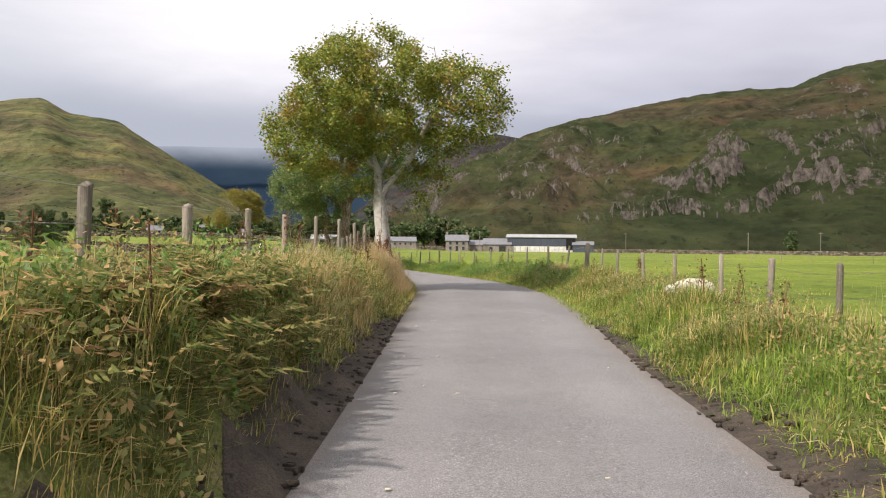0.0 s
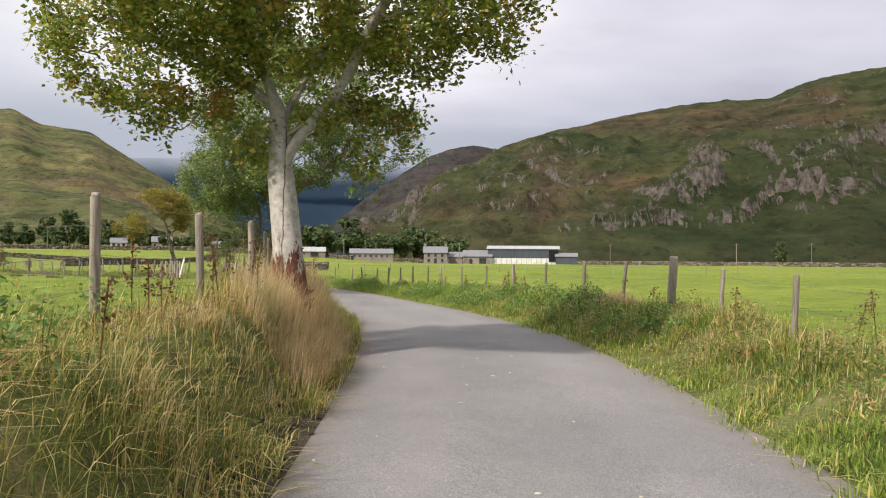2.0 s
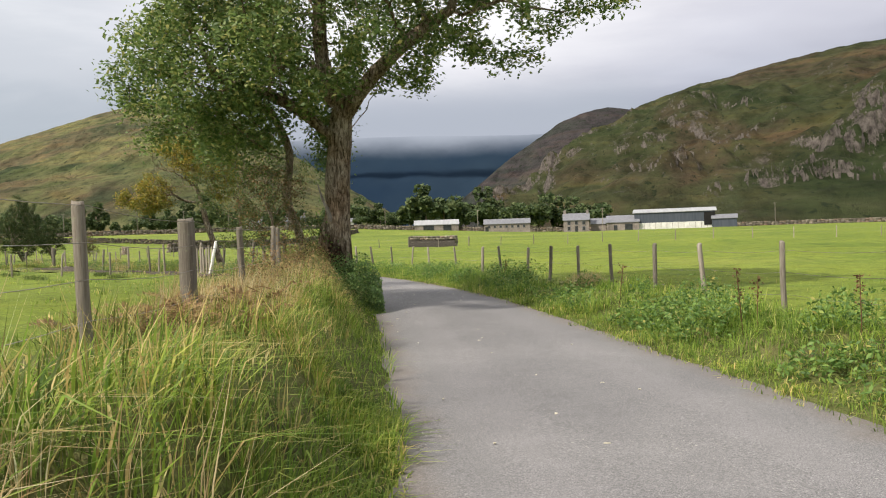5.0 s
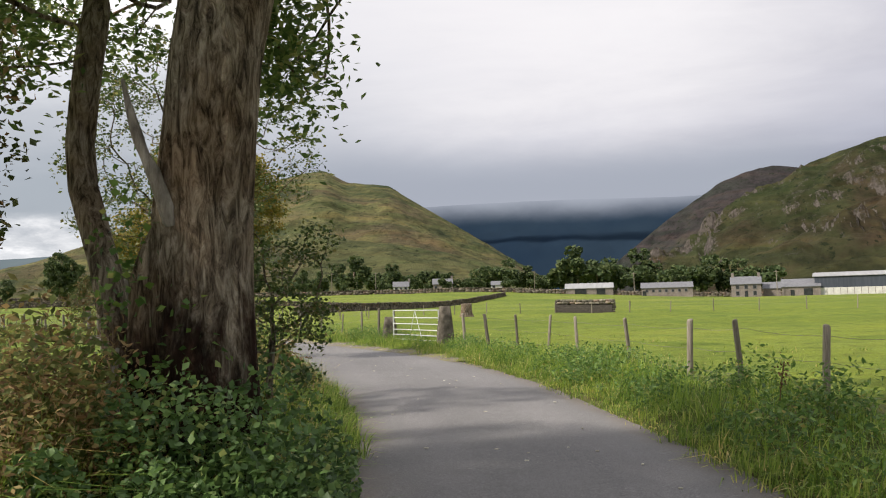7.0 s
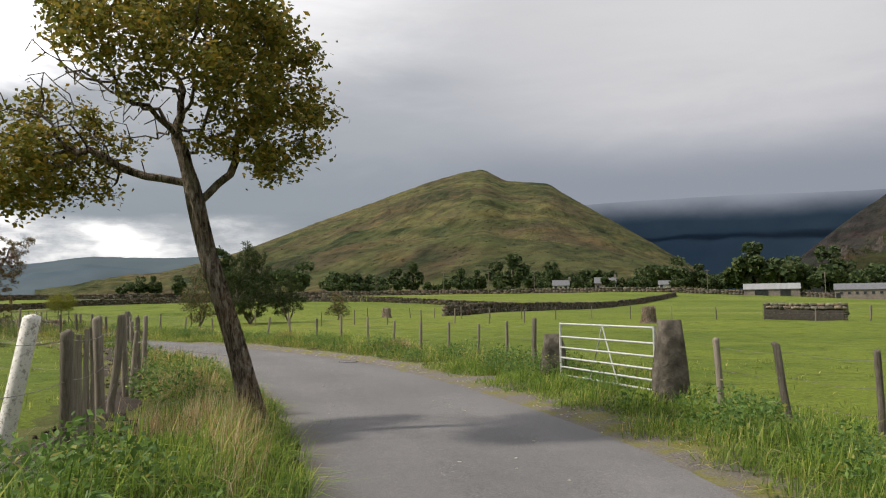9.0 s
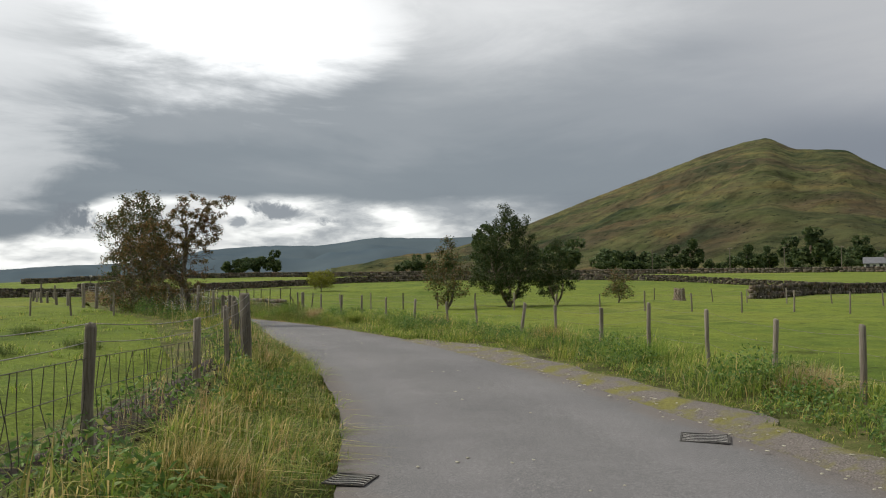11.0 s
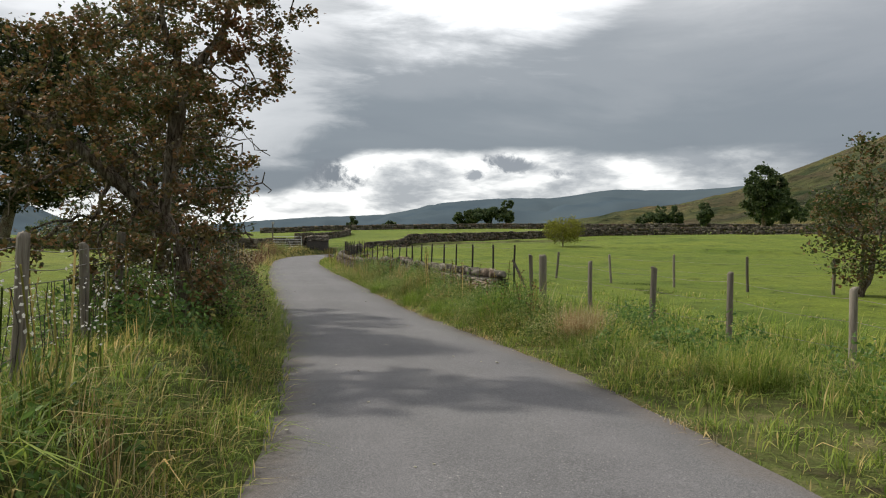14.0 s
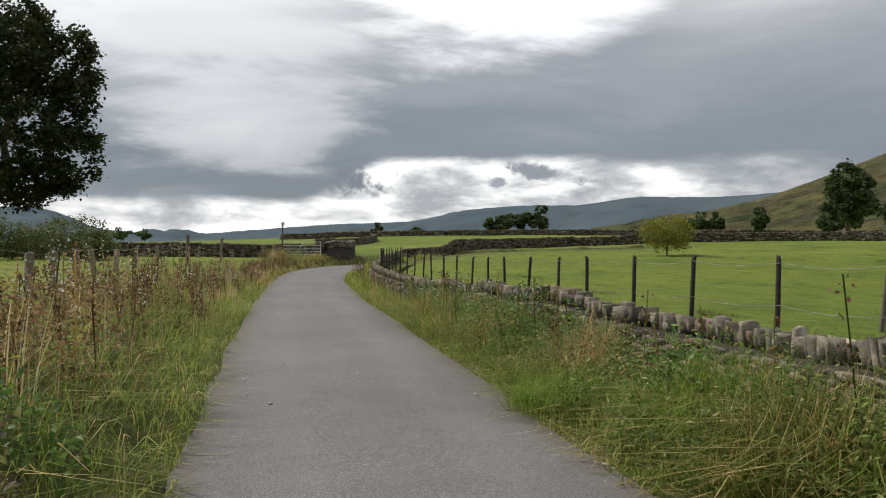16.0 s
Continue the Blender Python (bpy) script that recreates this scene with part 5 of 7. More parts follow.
fence("weathered wooden post and wire fence along the lane", [(6.44, 13.46, 1.65), (6.09, 16.29, 1.55), (5.66, 18.49, 1.54), (5.0, 21.0, 1.48), (4.3, 23.5, 1.42), (3.55, 25.8, 1.36), (2.8, 28.0, 1.32), (2.08, 29.89, 1.28), (1.46, 31.6, 1.26), (0.83, 33.63, 1.23), (0.17, 35.79, 1.17), (-0.58, 38.05, 1.13),
       (-1.22, 39.4, 1.08), (-2.08, 40.78, 1.12), (-2.82, 42.21, 1.08), (-3.92, 44.35, 1.06), (-5.4, 47.3, 1.03), (-6.5, 49.05, 1.04), (-7.55, 50.18, 1.05), (-8.53, 50.91, 1.07), (-9.46, 51.56, 1.08)],
      2.2, (0.40, 0.70, 1.0), THIN, lean=3.0, seed=6, strain=(0,), exact=True)
fence("weathered wooden post and wire fence along the lane", [(-14.2, 56.0), (-15.7, 57.7), (-17.39, 59.31, 1.02), (-18.99, 60.52, 1.03), (-20.55, 61.48, 1.04), (-22.3, 62.53, 1.03), (-24.0, 63.4), (-25.9, 64.3), (-27.77, 65.09, 1.04), (-29.91, 65.97, 1.05), (-32.0, 66.77, 1.07), (-34.85, 67.74, 1.06),
       (-36.99, 68.37, 1.0), (-39.85, 69.06, 1.05), (-42.38, 69.57, 1.08), (-44.58, 69.88, 1.15), (-46.4, 70.02, 1.15), (-48.4, 70.2, 1.18), (-50.41, 70.4, 1.25), (-51.0, 70.46, 1.24)],
      1.9, (0.45, 0.75, 1.0), THIN, lean=2.5, seed=7, strain=(18,), exact=True)
STAKES = [51.17, 52.37, 53.7, 54.89, 55.96, 57.15, 58.25, 59.4, 60.4, 61.64, 62.75, 63.82, 65.1] + [65.1 + 1.22 * k for k in range(1, 26)]
stake_line = spline([(-51.13, 70.1), (-58, 70.75), (-66, 72.05), (-76, 73.85), (-86, 76.6), (-96, 81.0)], 400)
fence("dark slender stakes with wire above the stone wall", [(-q, float(np.interp(q, -stake_line[:, 0], stake_line[:, 1])), float(np.interp(q, [51, 57, 60, 65, 96], [1.44, 1.40, 1.33, 1.24, 1.30]))) for q in STAKES], 1.165, (0.75, 1.08), [STAKE], 1.5, seed=8, exact=True)
brace = thing("fence_brace", (-51.2, 70.1, 0.55), "slanting dark timber strut propping the first stake", "strut")
part("strut", mesh_from("strut", *tubes([np.array([(0, 0, 0.55), (0.35, -0.02, 0.25), (0.75, -0.04, -0.15)])], 0.028, 6), dark_stake), brace)
fence("low wooden stakes fencing across the pasture", [(-10, 97), (-25, 98.5), (-42, 101), (-54, 104)], 3.2, (0.5, 0.8), [SMALL], 2.5, seed=9)
fence("low wooden stakes fencing across the pasture", [(-30, 89), (-42, 84), (-50, 80), (-60, 76.5)], 2.4, (0.5, 0.8), [SMALL], 2.5, seed=10)
fence("low wooden stakes fencing across the pasture", [(-10, 97), (10, 93), (40, 84), (80, 70)], 3.4, (0.5, 0.8), [SMALL], 2.5, seed=11)
fence("line of old wooden stakes in rough pasture", [(-15.5, 49.0), (-22, 47.0), (-30, 44.5), (-42, 42)], 2.0, (0.4, 0.8), [SMALL], 4, seed=12)
fence("line of old wooden stakes in rough pasture", [(-49, 61), (-58, 56), (-70, 50), (-85, 44)], 2.2, (0.4, 0.8), [SMALL], 3, seed=13)
# leaning white stake and old boards near the small tree
paint_white = material("paint_white", lambda n, at: n.ramp(n.noise(at, 30, 4, 0.7), [(0.35, (0.30, 0.28, 0.25)), (0.48, (0.74, 0.73, 0.70)), (0.8, (0.82, 0.81, 0.78))]), 0.7)
o = thing("marker_stake", (-12.9, 43.8, high(-12.9, 43.8)), "leaning white painted wooden stake in long grass", "stake")
p = part("stake", post_mesh(20, 1.25, 0.11, paint_white, True), o)
p.rotation_euler = (0, radians(13), 0.5)
boards = thing("board_fence", (-13.1, 44.5, high(-13.1, 44.5)), "short run of grey upright wooden boards", "fence")
for k in range(9):
    b_ = part("board", box_mesh("board", (0.13, 0.03, 1.1 + 0.1 * math.sin(k * 2.1)), post_wood, (0, 0, 0.5)), boards)
    b_.location = (-0.20 * k, 0.18 * k, 0)
    b_.rotation_euler = (radians(2 * math.sin(k * 3.0)), 0, radians(-42))


# ---- stone ----
def paint_stone(n, at):
    col = n.ramp(n.noise(at, 5, 5, 0.65), [(0.3, (0.13, 0.12, 0.11)), (0.5, (0.24, 0.22, 0.20)), (0.72, (0.38, 0.35, 0.31))])
    tint = n.ramp(each(n), [(0.0, (0.75, 0.68, 0.62)), (0.35, (1.0, 0.95, 0.9)), (0.7, (1.25, 1.12, 1.0)), (1.0, (1.15, 0.82, 0.74))])
    col = n.mix(1.0, col, tint, "MULTIPLY")
    return n.mix(n.ramp(n.noise(at, 16, 4, 0.7), [(0.58, 0.0), (0.70, 0.5)]), col, (0.36, 0.36, 0.30))


def paint_stone_many(n, at):
    col = n.ramp(n.noise(at, 5, 5, 0.65), [(0.3, (0.060, 0.056, 0.048)), (0.5, (0.125, 0.115, 0.098)), (0.72, (0.24, 0.22, 0.19))])
    return n.mix(1.0, col, n.ramp(island(n), [(0.0, (0.5, 0.47, 0.44)), (0.4, (0.95, 0.92, 0.88)), (0.7, (1.45, 1.40, 1.30)), (0.85, (1.05, 0.80, 0.72)), (1.0, (1.7, 1.6, 1.45))]), "MULTIPLY")


stone_far = material("stone_far", paint_stone_many, 0.95, lambda n, at: (n.noise(at, 10, 4, 0.7), 0.8, 0.04), spec=0.1)


def paint_stone_wall(n, at):
    return n.mix(1.0, paint_stone_many(n, at), (1.45, 1.48, 1.48), "MULTIPLY")


stone = material("stone", paint_stone, 0.92, lambda n, at: (n.noise(at, 26, 6, 0.7), 0.8, 0.02), spec=0.2)
stone_many = material("stone_many", paint_stone_wall, 0.92, lambda n, at: (n.noise(at, 18, 5, 0.7), 0.8, 0.03), spec=0.2)
dark_gap = material("dark_gap", lambda n, at: n.ramp(n.noise(at, 8, 4), [(0.3, (0.03, 0.028, 0.024)), (0.7, (0.07, 0.062, 0.05))]), 1.0)


def stone_block(seed):
    """A rough stone of unit size: 26 points, 48 triangles."""
    rng = np.random.default_rng(seed)
    g = [(x, y, z) for x in (-1, 0, 1) for y in (-1, 0, 1) for z in (-1, 0, 1) if (x, y, z) != (0, 0, 0)]
    v = np.array(g, float)
    ln = np.linalg.norm(v, axis=1)[:, None]
    v = v * (1 - 0.06 * (ln - 1)) + rng.normal(size=v.shape) * 0.11
    idx = {p: i for i, p in enumerate(g)}
    f = []
    for axis in range(3):
        for s in (-1, 1):
            o_ = [a for a in range(3) if a != axis]
            for a in (-1, 0):
                for b in (-1, 0):
                    q = []
                    for da, db in ((0, 0), (1, 0), (1, 1), (0, 1)):
                        p = [0, 0, 0]
                        p[axis], p[o_[0]], p[o_[1]] = s, a + da, b + db
                        q.append(idx[tuple(p)])
                    if (s > 0) != (axis == 1):
                        f += [(q[0], q[1], q[2]), (q[0], q[2], q[3])]
                    else:
                        f += [(q[2], q[1], q[0]), (q[3], q[2], q[0])]
    return v * 0.5, np.array(f)


BLOCKS = [stone_block(100 + k) for k in range(7)]
BLOCK_MESHES = [mesh_from("stone", v, f, stone, False) for v, f in BLOCKS]


def rough_box(seed):
    """A rough stone of eight corners, for walls far off."""
    rng = np.random.default_rng(seed)
    v = np.array([(x, y, z) for x in (-1, 1) for y in (-1, 1) for z in (-1, 1)], float) * 0.5 + rng.normal(size=(8, 3)) * 0.06
    q = [(0, 1, 3, 2), (4, 6, 7, 5), (0, 4, 5, 1), (2, 3, 7, 6), (1, 5, 7, 3), (0, 2, 6, 4)]
    return v, np.array([t for a, b, c, d in q for t in ((a, b, c), (a, c, d))])


BOXES = [rough_box(200 + k) for k in range(7)]


def dry_wall(name, label, points, tall, gap_z=0.0, thick=0.42, single=0.0, rows=6, long=0.30, seed=0, cope=True, lift=0.0, near_face=1, rise=0.0):
    """A dry stone wall along a line: a dark core, courses of rough stones on both faces and upright cope stones. The stones of the first
    metres (single) are pieces of their own, the others one mesh."""
    rng = np.random.default_rng(seed)
    p = spline(points, 30 * len(points))
    s = np.concatenate([[0], np.cumsum(np.linalg.norm(np.diff(p, axis=0), axis=1))])
    total = s[-1]

    def at(t):
        x, y = np.interp(t, s, p[:, 0]), np.interp(t, s, p[:, 1])
        e = 0.1
        dx, dy = np.interp(min(t + e, total), s, p[:, 0]) - np.interp(max(t - e, 0), s, p[:, 0]), np.interp(min(t + e, total), s, p[:, 1]) - np.interp(max(t - e, 0), s, p[:, 1])
        return x, y, math.atan2(dy, dx)
    x0, y0, _ = at(0)
    home = np.array([x0, y0, high(x0, y0) + lift])
    ob = thing(name, tuple(home), label, "wall", "dry stone walls")
    tt = np.arange(0, total, 0.8)
    core = np.array([at(t) for t in np.append(tt, total)])
    zc = land(core[:, 0], core[:, 1]) + lift + np.interp(np.append(tt, total), [0, 9, 17], [rise, rise, 0.0])
    nx, ny = -np.sin(core[:, 2]), np.cos(core[:, 2])
    hw = thick / 2 - 0.06
    ring = [np.stack([core[:, 0] + nx * k, core[:, 1] + ny * k, zc + q], -1) for k, q in ((-hw, -0.3), (-hw * 0.8, tall - 0.08), (hw * 0.8, tall - 0.08), (hw, -0.4))]
    v = np.stack(ring, 1).reshape(-1, 3) - home
    part("core", mesh_from("core", v, grid_faces(len(core), 4), dark_gap, False), ob)
    course = (tall - (0.10 if cope else 0)) / rows
    heaps_v, heaps_f, count, laid = [], [], 0, [0]

    def lay(t, off, z, l, d, h, turn, tip=0.0):
        nonlocal count
        x, y, a = at(min(max(t, 0), total))
        ground_z = high_at(t)
        c = np.array([x - math.sin(a) * off, y + math.cos(a) * off, ground_z + z]) - home
        k = rng.integers(0, 7)
        a = a + turn
        if t < single and count < 300 and off >= -0.01:
            o_ = part("stone", BLOCK_MESHES[k], ob)
            o_.location, o_.rotation_euler, o_.scale = c, (rng.normal() * 0.05, tip + rng.normal() * 0.05, a), (l, d, h)
            count += 1
        else:
            v_, f_ = BLOCKS[k] if t < 20 else BOXES[k]
            q = v_ * [l, d, h]
            q = np.stack([q[:, 0] * math.cos(tip) + q[:, 2] * math.sin(tip), q[:, 1], q[:, 2] * math.cos(tip) - q[:, 0] * math.sin(tip)], -1)
            q = np.stack([q[:, 0] * math.cos(a) - q[:, 1] * math.sin(a), q[:, 0] * math.sin(a) + q[:, 1] * math.cos(a), q[:, 2]], -1) + c
            heaps_f.append(f_ + laid[0])
            laid[0] += len(q)
            heaps_v.append(q)
    line_z = land(p[:, 0], p[:, 1]) + lift + np.interp(s, [0, 9, 17], [rise, rise, 0.0])

    def high_at(t):
        return float(np.interp(t, s, line_z))
    for face in (1, -1):
        for r in range(rows - 2 if face * near_face < 0 else 0, rows):
            t = rng.random() * 0.2
            while t < total:
                l = long * (0.55 + 0.9 * rng.random())
                off = face * (thick / 2 - 0.07 - 0.02 * r * thick + 0.02 * rng.normal())
                lay(t + l / 2, off, course * (r + 0.5) + rng.normal() * 0.006, l * 0.97, 0.17, course * (0.86 + 0.2 * rng.random()), 0.06 * rng.normal())
                t += l
    if cope:
        t = 0.0
        while t < total:
            l = 0.035 + 0.055 * rng.random() ** 1.3
            lay(t + l / 2, 0.03 * rng.normal(), tall - 0.01 + 0.03 * rng.random(), l * 0.95, thick * (0.26 + 0.18 * rng.random()), 0.09 + 0.13 * rng.random(), 0.30 * rng.normal(), 0.16 + 0.20 * rng.normal())
            t += l * 1.14
    part("stones", mesh_from("stones", np.vstack(heaps_v), np.vstack(heaps_f), stone_many, False), ob)["kind"] = "stuff"
    return ob


def far_wall(label, points, tall, seed=0, thick=0.5, gap_=0.45, rows=3):
    """A field wall far off: one ragged run of stones."""
    rng = np.random.default_rng(seed)
    at = along(points, gap_)
    z = land(at[:, 0], at[:, 1])
    d = np.gradient(at, axis=0)
    a = np.arctan2(d[:, 1], d[:, 0])
    home = np.array([at[0, 0], at[0, 1], z[0]])
    ob = thing("field_wall", tuple(home), label, "wall", "dry stone walls")
    vs, fs = [], []
    for k in range(len(at)):
        for r in range(rows):
            v_, f_ = BOXES[rng.integers(0, 7)]
            h = tall / (rows - 0.3)
            q = v_ * [gap_ * (0.95 + 0.35 * rng.random()), thick * (1 - 0.1 * r), h * (1.0 + 0.3 * rng.random())]
            q = np.stack([q[:, 0] * math.cos(a[k]) - q[:, 1] * math.sin(a[k]), q[:, 0] * math.sin(a[k]) + q[:, 1] * math.cos(a[k]), q[:, 2]], -1)
            fs.append(f_ + 8 * len(vs))
            vs.append(q + [at[k, 0] + rng.normal() * 0.08, at[k, 1], z[k] + h * (r + 0.4) + rng.normal() * 0.02] - home)
    part("stones", mesh_from("stones", np.vstack(vs), np.vstack(fs), stone_far, False), ob)["kind"] = "stuff"
    return ob


far_wall("grey dry stone field wall across the pasture", [(-54, 119), (-57, 150), (-62, 210), (-68, 271)], 1.15, 1, 0.6, 0.55, 4)
far_wall("long dry stone wall at the foot of the hill", [(-270, 105), (-235, 190), (-180, 262), (-110, 300), (-40, 315), (30, 318)], 1.4, 2, 0.7, 1.2)
far_wall("dry stone wall beyond the pasture", [(-105, 84), (-118, 99), (-122, 118), (-112, 136), (-92, 152), (-70, 165)], 0.90, 3, 0.5, 0.36, 5)
far_wall("dry stone wall beyond the rough field", [(-108, 80), (-108, 70), (-112, 55), (-122, 35), (-140, 5)], 0.90, 4, 0.5, 0.36, 5)
far_wall("dry stone wall along the valley floor", [(30, 319), (90, 300), (150, 262), (210, 215)], 1.3, 5, 0.7, 1.2)
far_wall("low dry stone wall on the moor", [(-160, 90), (-200, 110), (-235, 120)], 1.1, 6, 0.6, 0.6, 4)
dry_wall("sheepfold_wall", "short free-standing stretch of old dry stone wall", [(-16.6, 99.0), (-14.0, 98.8), (-11.6, 98.6)], 1.15, rows=6, long=0.42, seed=4, cope=False)
dry_wall("dry_stone_wall", "mossy dry stone wall with upright cope stones", [(-51.2, 69.85), (-58, 70.55), (-66, 71.8), (-76, 73.6), (-86, 76.3), (-96, 80.6)], 0.50, single=11.5, rows=7, long=0.20, seed=5, thick=0.44, lift=0.03, rise=0.12)
# end wall and gate at the far bend
dry_wall("end_wall", "tall dark dry stone wall at the far bend of the lane", [(-103.2, 78.0), (-106.0, 80.6), (-109, 80.5)], 1.05, rows=8, long=0.26, seed=6, lift=0.0)


def rock(name, label, at, size, seed, mat):
    rng = np.random.default_rng(seed)
    bm = bmesh.new()
    bmesh.ops.create_icosphere(bm, subdivisions=3, radius=1)
    off = rng.random(3) * 50
    for v in bm.verts:
        k = 1 + 0.25 * noise.fractal(v.co * 1.3 + Vector(off), 0.8, 2.1, 4)
        v.co = Vector((v.co.x * size[0] * k, v.co.y * size[1] * k, v.co.z * size[2] * k))
    ob = new(name, bm_mesh(name, bm, mat, False))
    ob.location = at
    return tagged(ob, label, "rock")


pale_stone = material("pale_stone", lambda n, at: n.ramp(n.noise(at, 9, 5, 0.65), [(0.3, (0.36, 0.33, 0.25)), (0.6, (0.55, 0.52, 0.42)), (0.8, (0.66, 0.63, 0.54))]), 0.95, lambda n, at: (n.noise(at, 20, 5, 0.7), 0.8, 0.03))
rock("boulder", "pale rounded limestone boulder lying in dry grass", (6.0, -0.75, high(6.0, -0.75) + 0.14), (0.46, 0.30, 0.25), 3, pale_stone)


def gatepost_stone(at, size, seed, turn=0.0):
    """A rough standing slab, narrower at the head."""
    rng = np.random.default_rng(seed)
    bm = bmesh.new()
    bmesh.ops.create_cube(bm, size=2)
    bmesh.ops.subdivide_edges(bm, edges=list(bm.edges), cuts=3, use_grid_fill=True)
    off = Vector(rng.random(3) * 40)
    for v in bm.verts:
        u = (v.co.z + 1) / 2
        k = 1 - 0.45 * u ** 1.6
        w = 1 + 0.14 * noise.fractal(v.co * 1.1 + off, 0.8, 2.0, 4)
        v.co = Vector((v.co.x * size[0] * k * w * (1 - 0.12 * abs(v.co.y)), v.co.y * size[1] * k * w, (u * size[2] - 0.2) * (0.97 + 0.05 * w)))
    ob = new("stone_gatepost", bm_mesh("stone_gatepost", bm, stone_far, False))
    ob.matrix_world = pose(*at, 0, 0, turn)
    return tagged(ob, "rough upright grey stone gatepost with pointed head", "gatepost", "stone gateposts")


gatepost_stone((-10.35, 52.35, high(-10.35, 52.35)), (0.27, 0.20, 1.45), 1, 40)
gatepost_stone((-13.3, 54.9, high(-13.3, 54.9)), (0.30, 0.22, 1.05), 2, 35)
gate_steel = material("gate_steel", lambda n, at: n.ramp(n.noise(at, 20, 4), [(0.3, (0.50, 0.52, 0.50)), (0.7, (0.72, 0.74, 0.72))]), 0.45, metal=0.3)


def field_gate(a, b, label):
    a, b = Vector((*a, high(*a))), Vector((*b, high(*b)))
    ob = thing("field_gate", tuple(a), label, "gate")
    d = b - a
    d.z = 0
    for k, z in enumerate((0.15, 0.30, 0.47, 0.66, 0.86, 1.10)):
        v, f = tubes([np.array([(0, 0, z), tuple(d * 0.5 + Vector((0, 0, z))), tuple(d + Vector((0, 0, z)))])], 0.017, 8)
        part("rail", mesh_from("rail", v, f, gate_steel), ob)
    for q in (0.0, 1.0):
        v, f = tubes([np.array([tuple(d * q + Vector((0, 0, 0.1))), tuple(d * q + Vector((0, 0, 0.6))), tuple(d * q + Vector((0, 0, 1.12)))])], 0.024, 8)
        part("upright", mesh_from("upright", v, f, gate_steel), ob)
    for q, e in ((0.35, 0.5), (0.65, 0.5)):
        v, f = tubes([np.array([tuple(d * q + Vector((0, 0, 0.15))), tuple(d * (q + e) / 2 + Vector((0, 0, 0.6))), tuple(d * e + Vector((0, 0, 1.1)))])], 0.012, 6)
        part("brace", mesh_from("brace", v, f, gate_steel), ob)
    return ob


field_gate((-13.0, 54.55), (-10.65, 52.6), "galvanised steel five-bar field gate, closed, between stone posts")
field_gate((-100.2, 74.6), (-103.0, 77.6), "closed tubular field gate at the end of the lane")


def stump(x, y, tall, wide, seed):
    """A sawn tree stump with a flared foot."""
    rng = np.random.default_rng(seed)
    sides, rings = 14, []
    ang = np.arange(sides) * 2 * math.pi / sides
    flare = 1 + 0.18 * rng.normal(size=sides)
    for z, k in ((-0.15, 1.5), (0.05, 1.25), (0.25, 1.02), (tall * 0.7, 0.95), (tall, 0.92)):
        rings.append(np.stack([np.cos(ang) * wide * k * flare, np.sin(ang) * wide * k * flare, z + 0.05 * rng.normal(size=sides) * (z > 0.3)], -1))
    v = np.vstack(rings + [np.array([[0, 0, tall]])])
    f = []
    for k in range(4):
        for j in range(sides):
            a, b = k * sides + j, k * sides + (j + 1) % sides
            f += [(a, b, b + sides), (a, b + sides, a + sides)]
    f += [(4 * sides + j, 4 * sides + (j + 1) % sides, 5 * sides) for j in range(sides)]
    ob = new("tree_stump", mesh_from("tree_stump", v, f, bark))
    ob.location = (x, y, high(x, y))
    return tagged(ob, "dark weathered tree stump in the pasture", "stump", "tree stumps")


stump(-21.8, 89.6, 1.0, 0.42, 1)
stump(-52.0, 104.5, 0.95, 0.45, 2)

# ---- iron road drains ----
iron = material("iron", lambda n, at: n.ramp(n.noise(at, 40, 4, 0.6), [(0.3, (0.05, 0.048, 0.045)), (0.7, (0.13, 0.125, 0.12))]), 0.95, spec=0.05)
hole_shade = material("hole_shade", lambda n, at: n.ramp(n.noise(at, 10, 3), [(0.3, (0.008, 0.008, 0.008)), (0.7, (0.02, 0.019, 0.018))]), 1.0)


worn_iron = material("worn_iron", lambda n, at: n.ramp(n.noise(at, 40, 4, 0.6), [(0.3, (0.26, 0.25, 0.24)), (0.7, (0.44, 0.43, 0.41))]), 0.8, spec=0.1)


def drain(x, y, turn, z, size):
    ob = thing("drain_grate", (x, y, z), "cast iron drain grate with curved bars at the road's edge", "drain", "road drains")
    ob.rotation_euler = (0, 0, radians(turn))
    ob.scale = (size, size, 1)
    # Near-black plate paints the shade of the hollow beneath the bars.
    part("pit", box_mesh("pit", (0.44, 0.44, 0.006), hole_shade, (0, 0, 0.0)), ob)
    for k, (sx, sy, px, py) in enumerate(((0.48, 0.02, 0, 0.23), (0.48, 0.02, 0, -0.23), (0.02, 0.44, 0.23, 0), (0.02, 0.44, -0.23, 0))):
        part("frame_bar", box_mesh("frame_bar", (sx, sy, 0.012), iron, (px, py, 0.003), 0.003), ob)
    for k in range(5):
        off = -0.17 + 0.085 * k
        t = np.linspace(-1, 1, 9)
        line = np.stack([t * 0.215, off + 0.03 * np.sin(t * 3.0), np.full(9, 0.004)], -1)
        v, f = tubes([line], 0.006, 6)
        part("bar", mesh_from("bar", v, f, worn_iron), ob)
    return ob


drain(-21.56, 54.27, 35, 0.016, 0.75)
drain(-20.62, 57.9, 32, 0.020, 1.0)

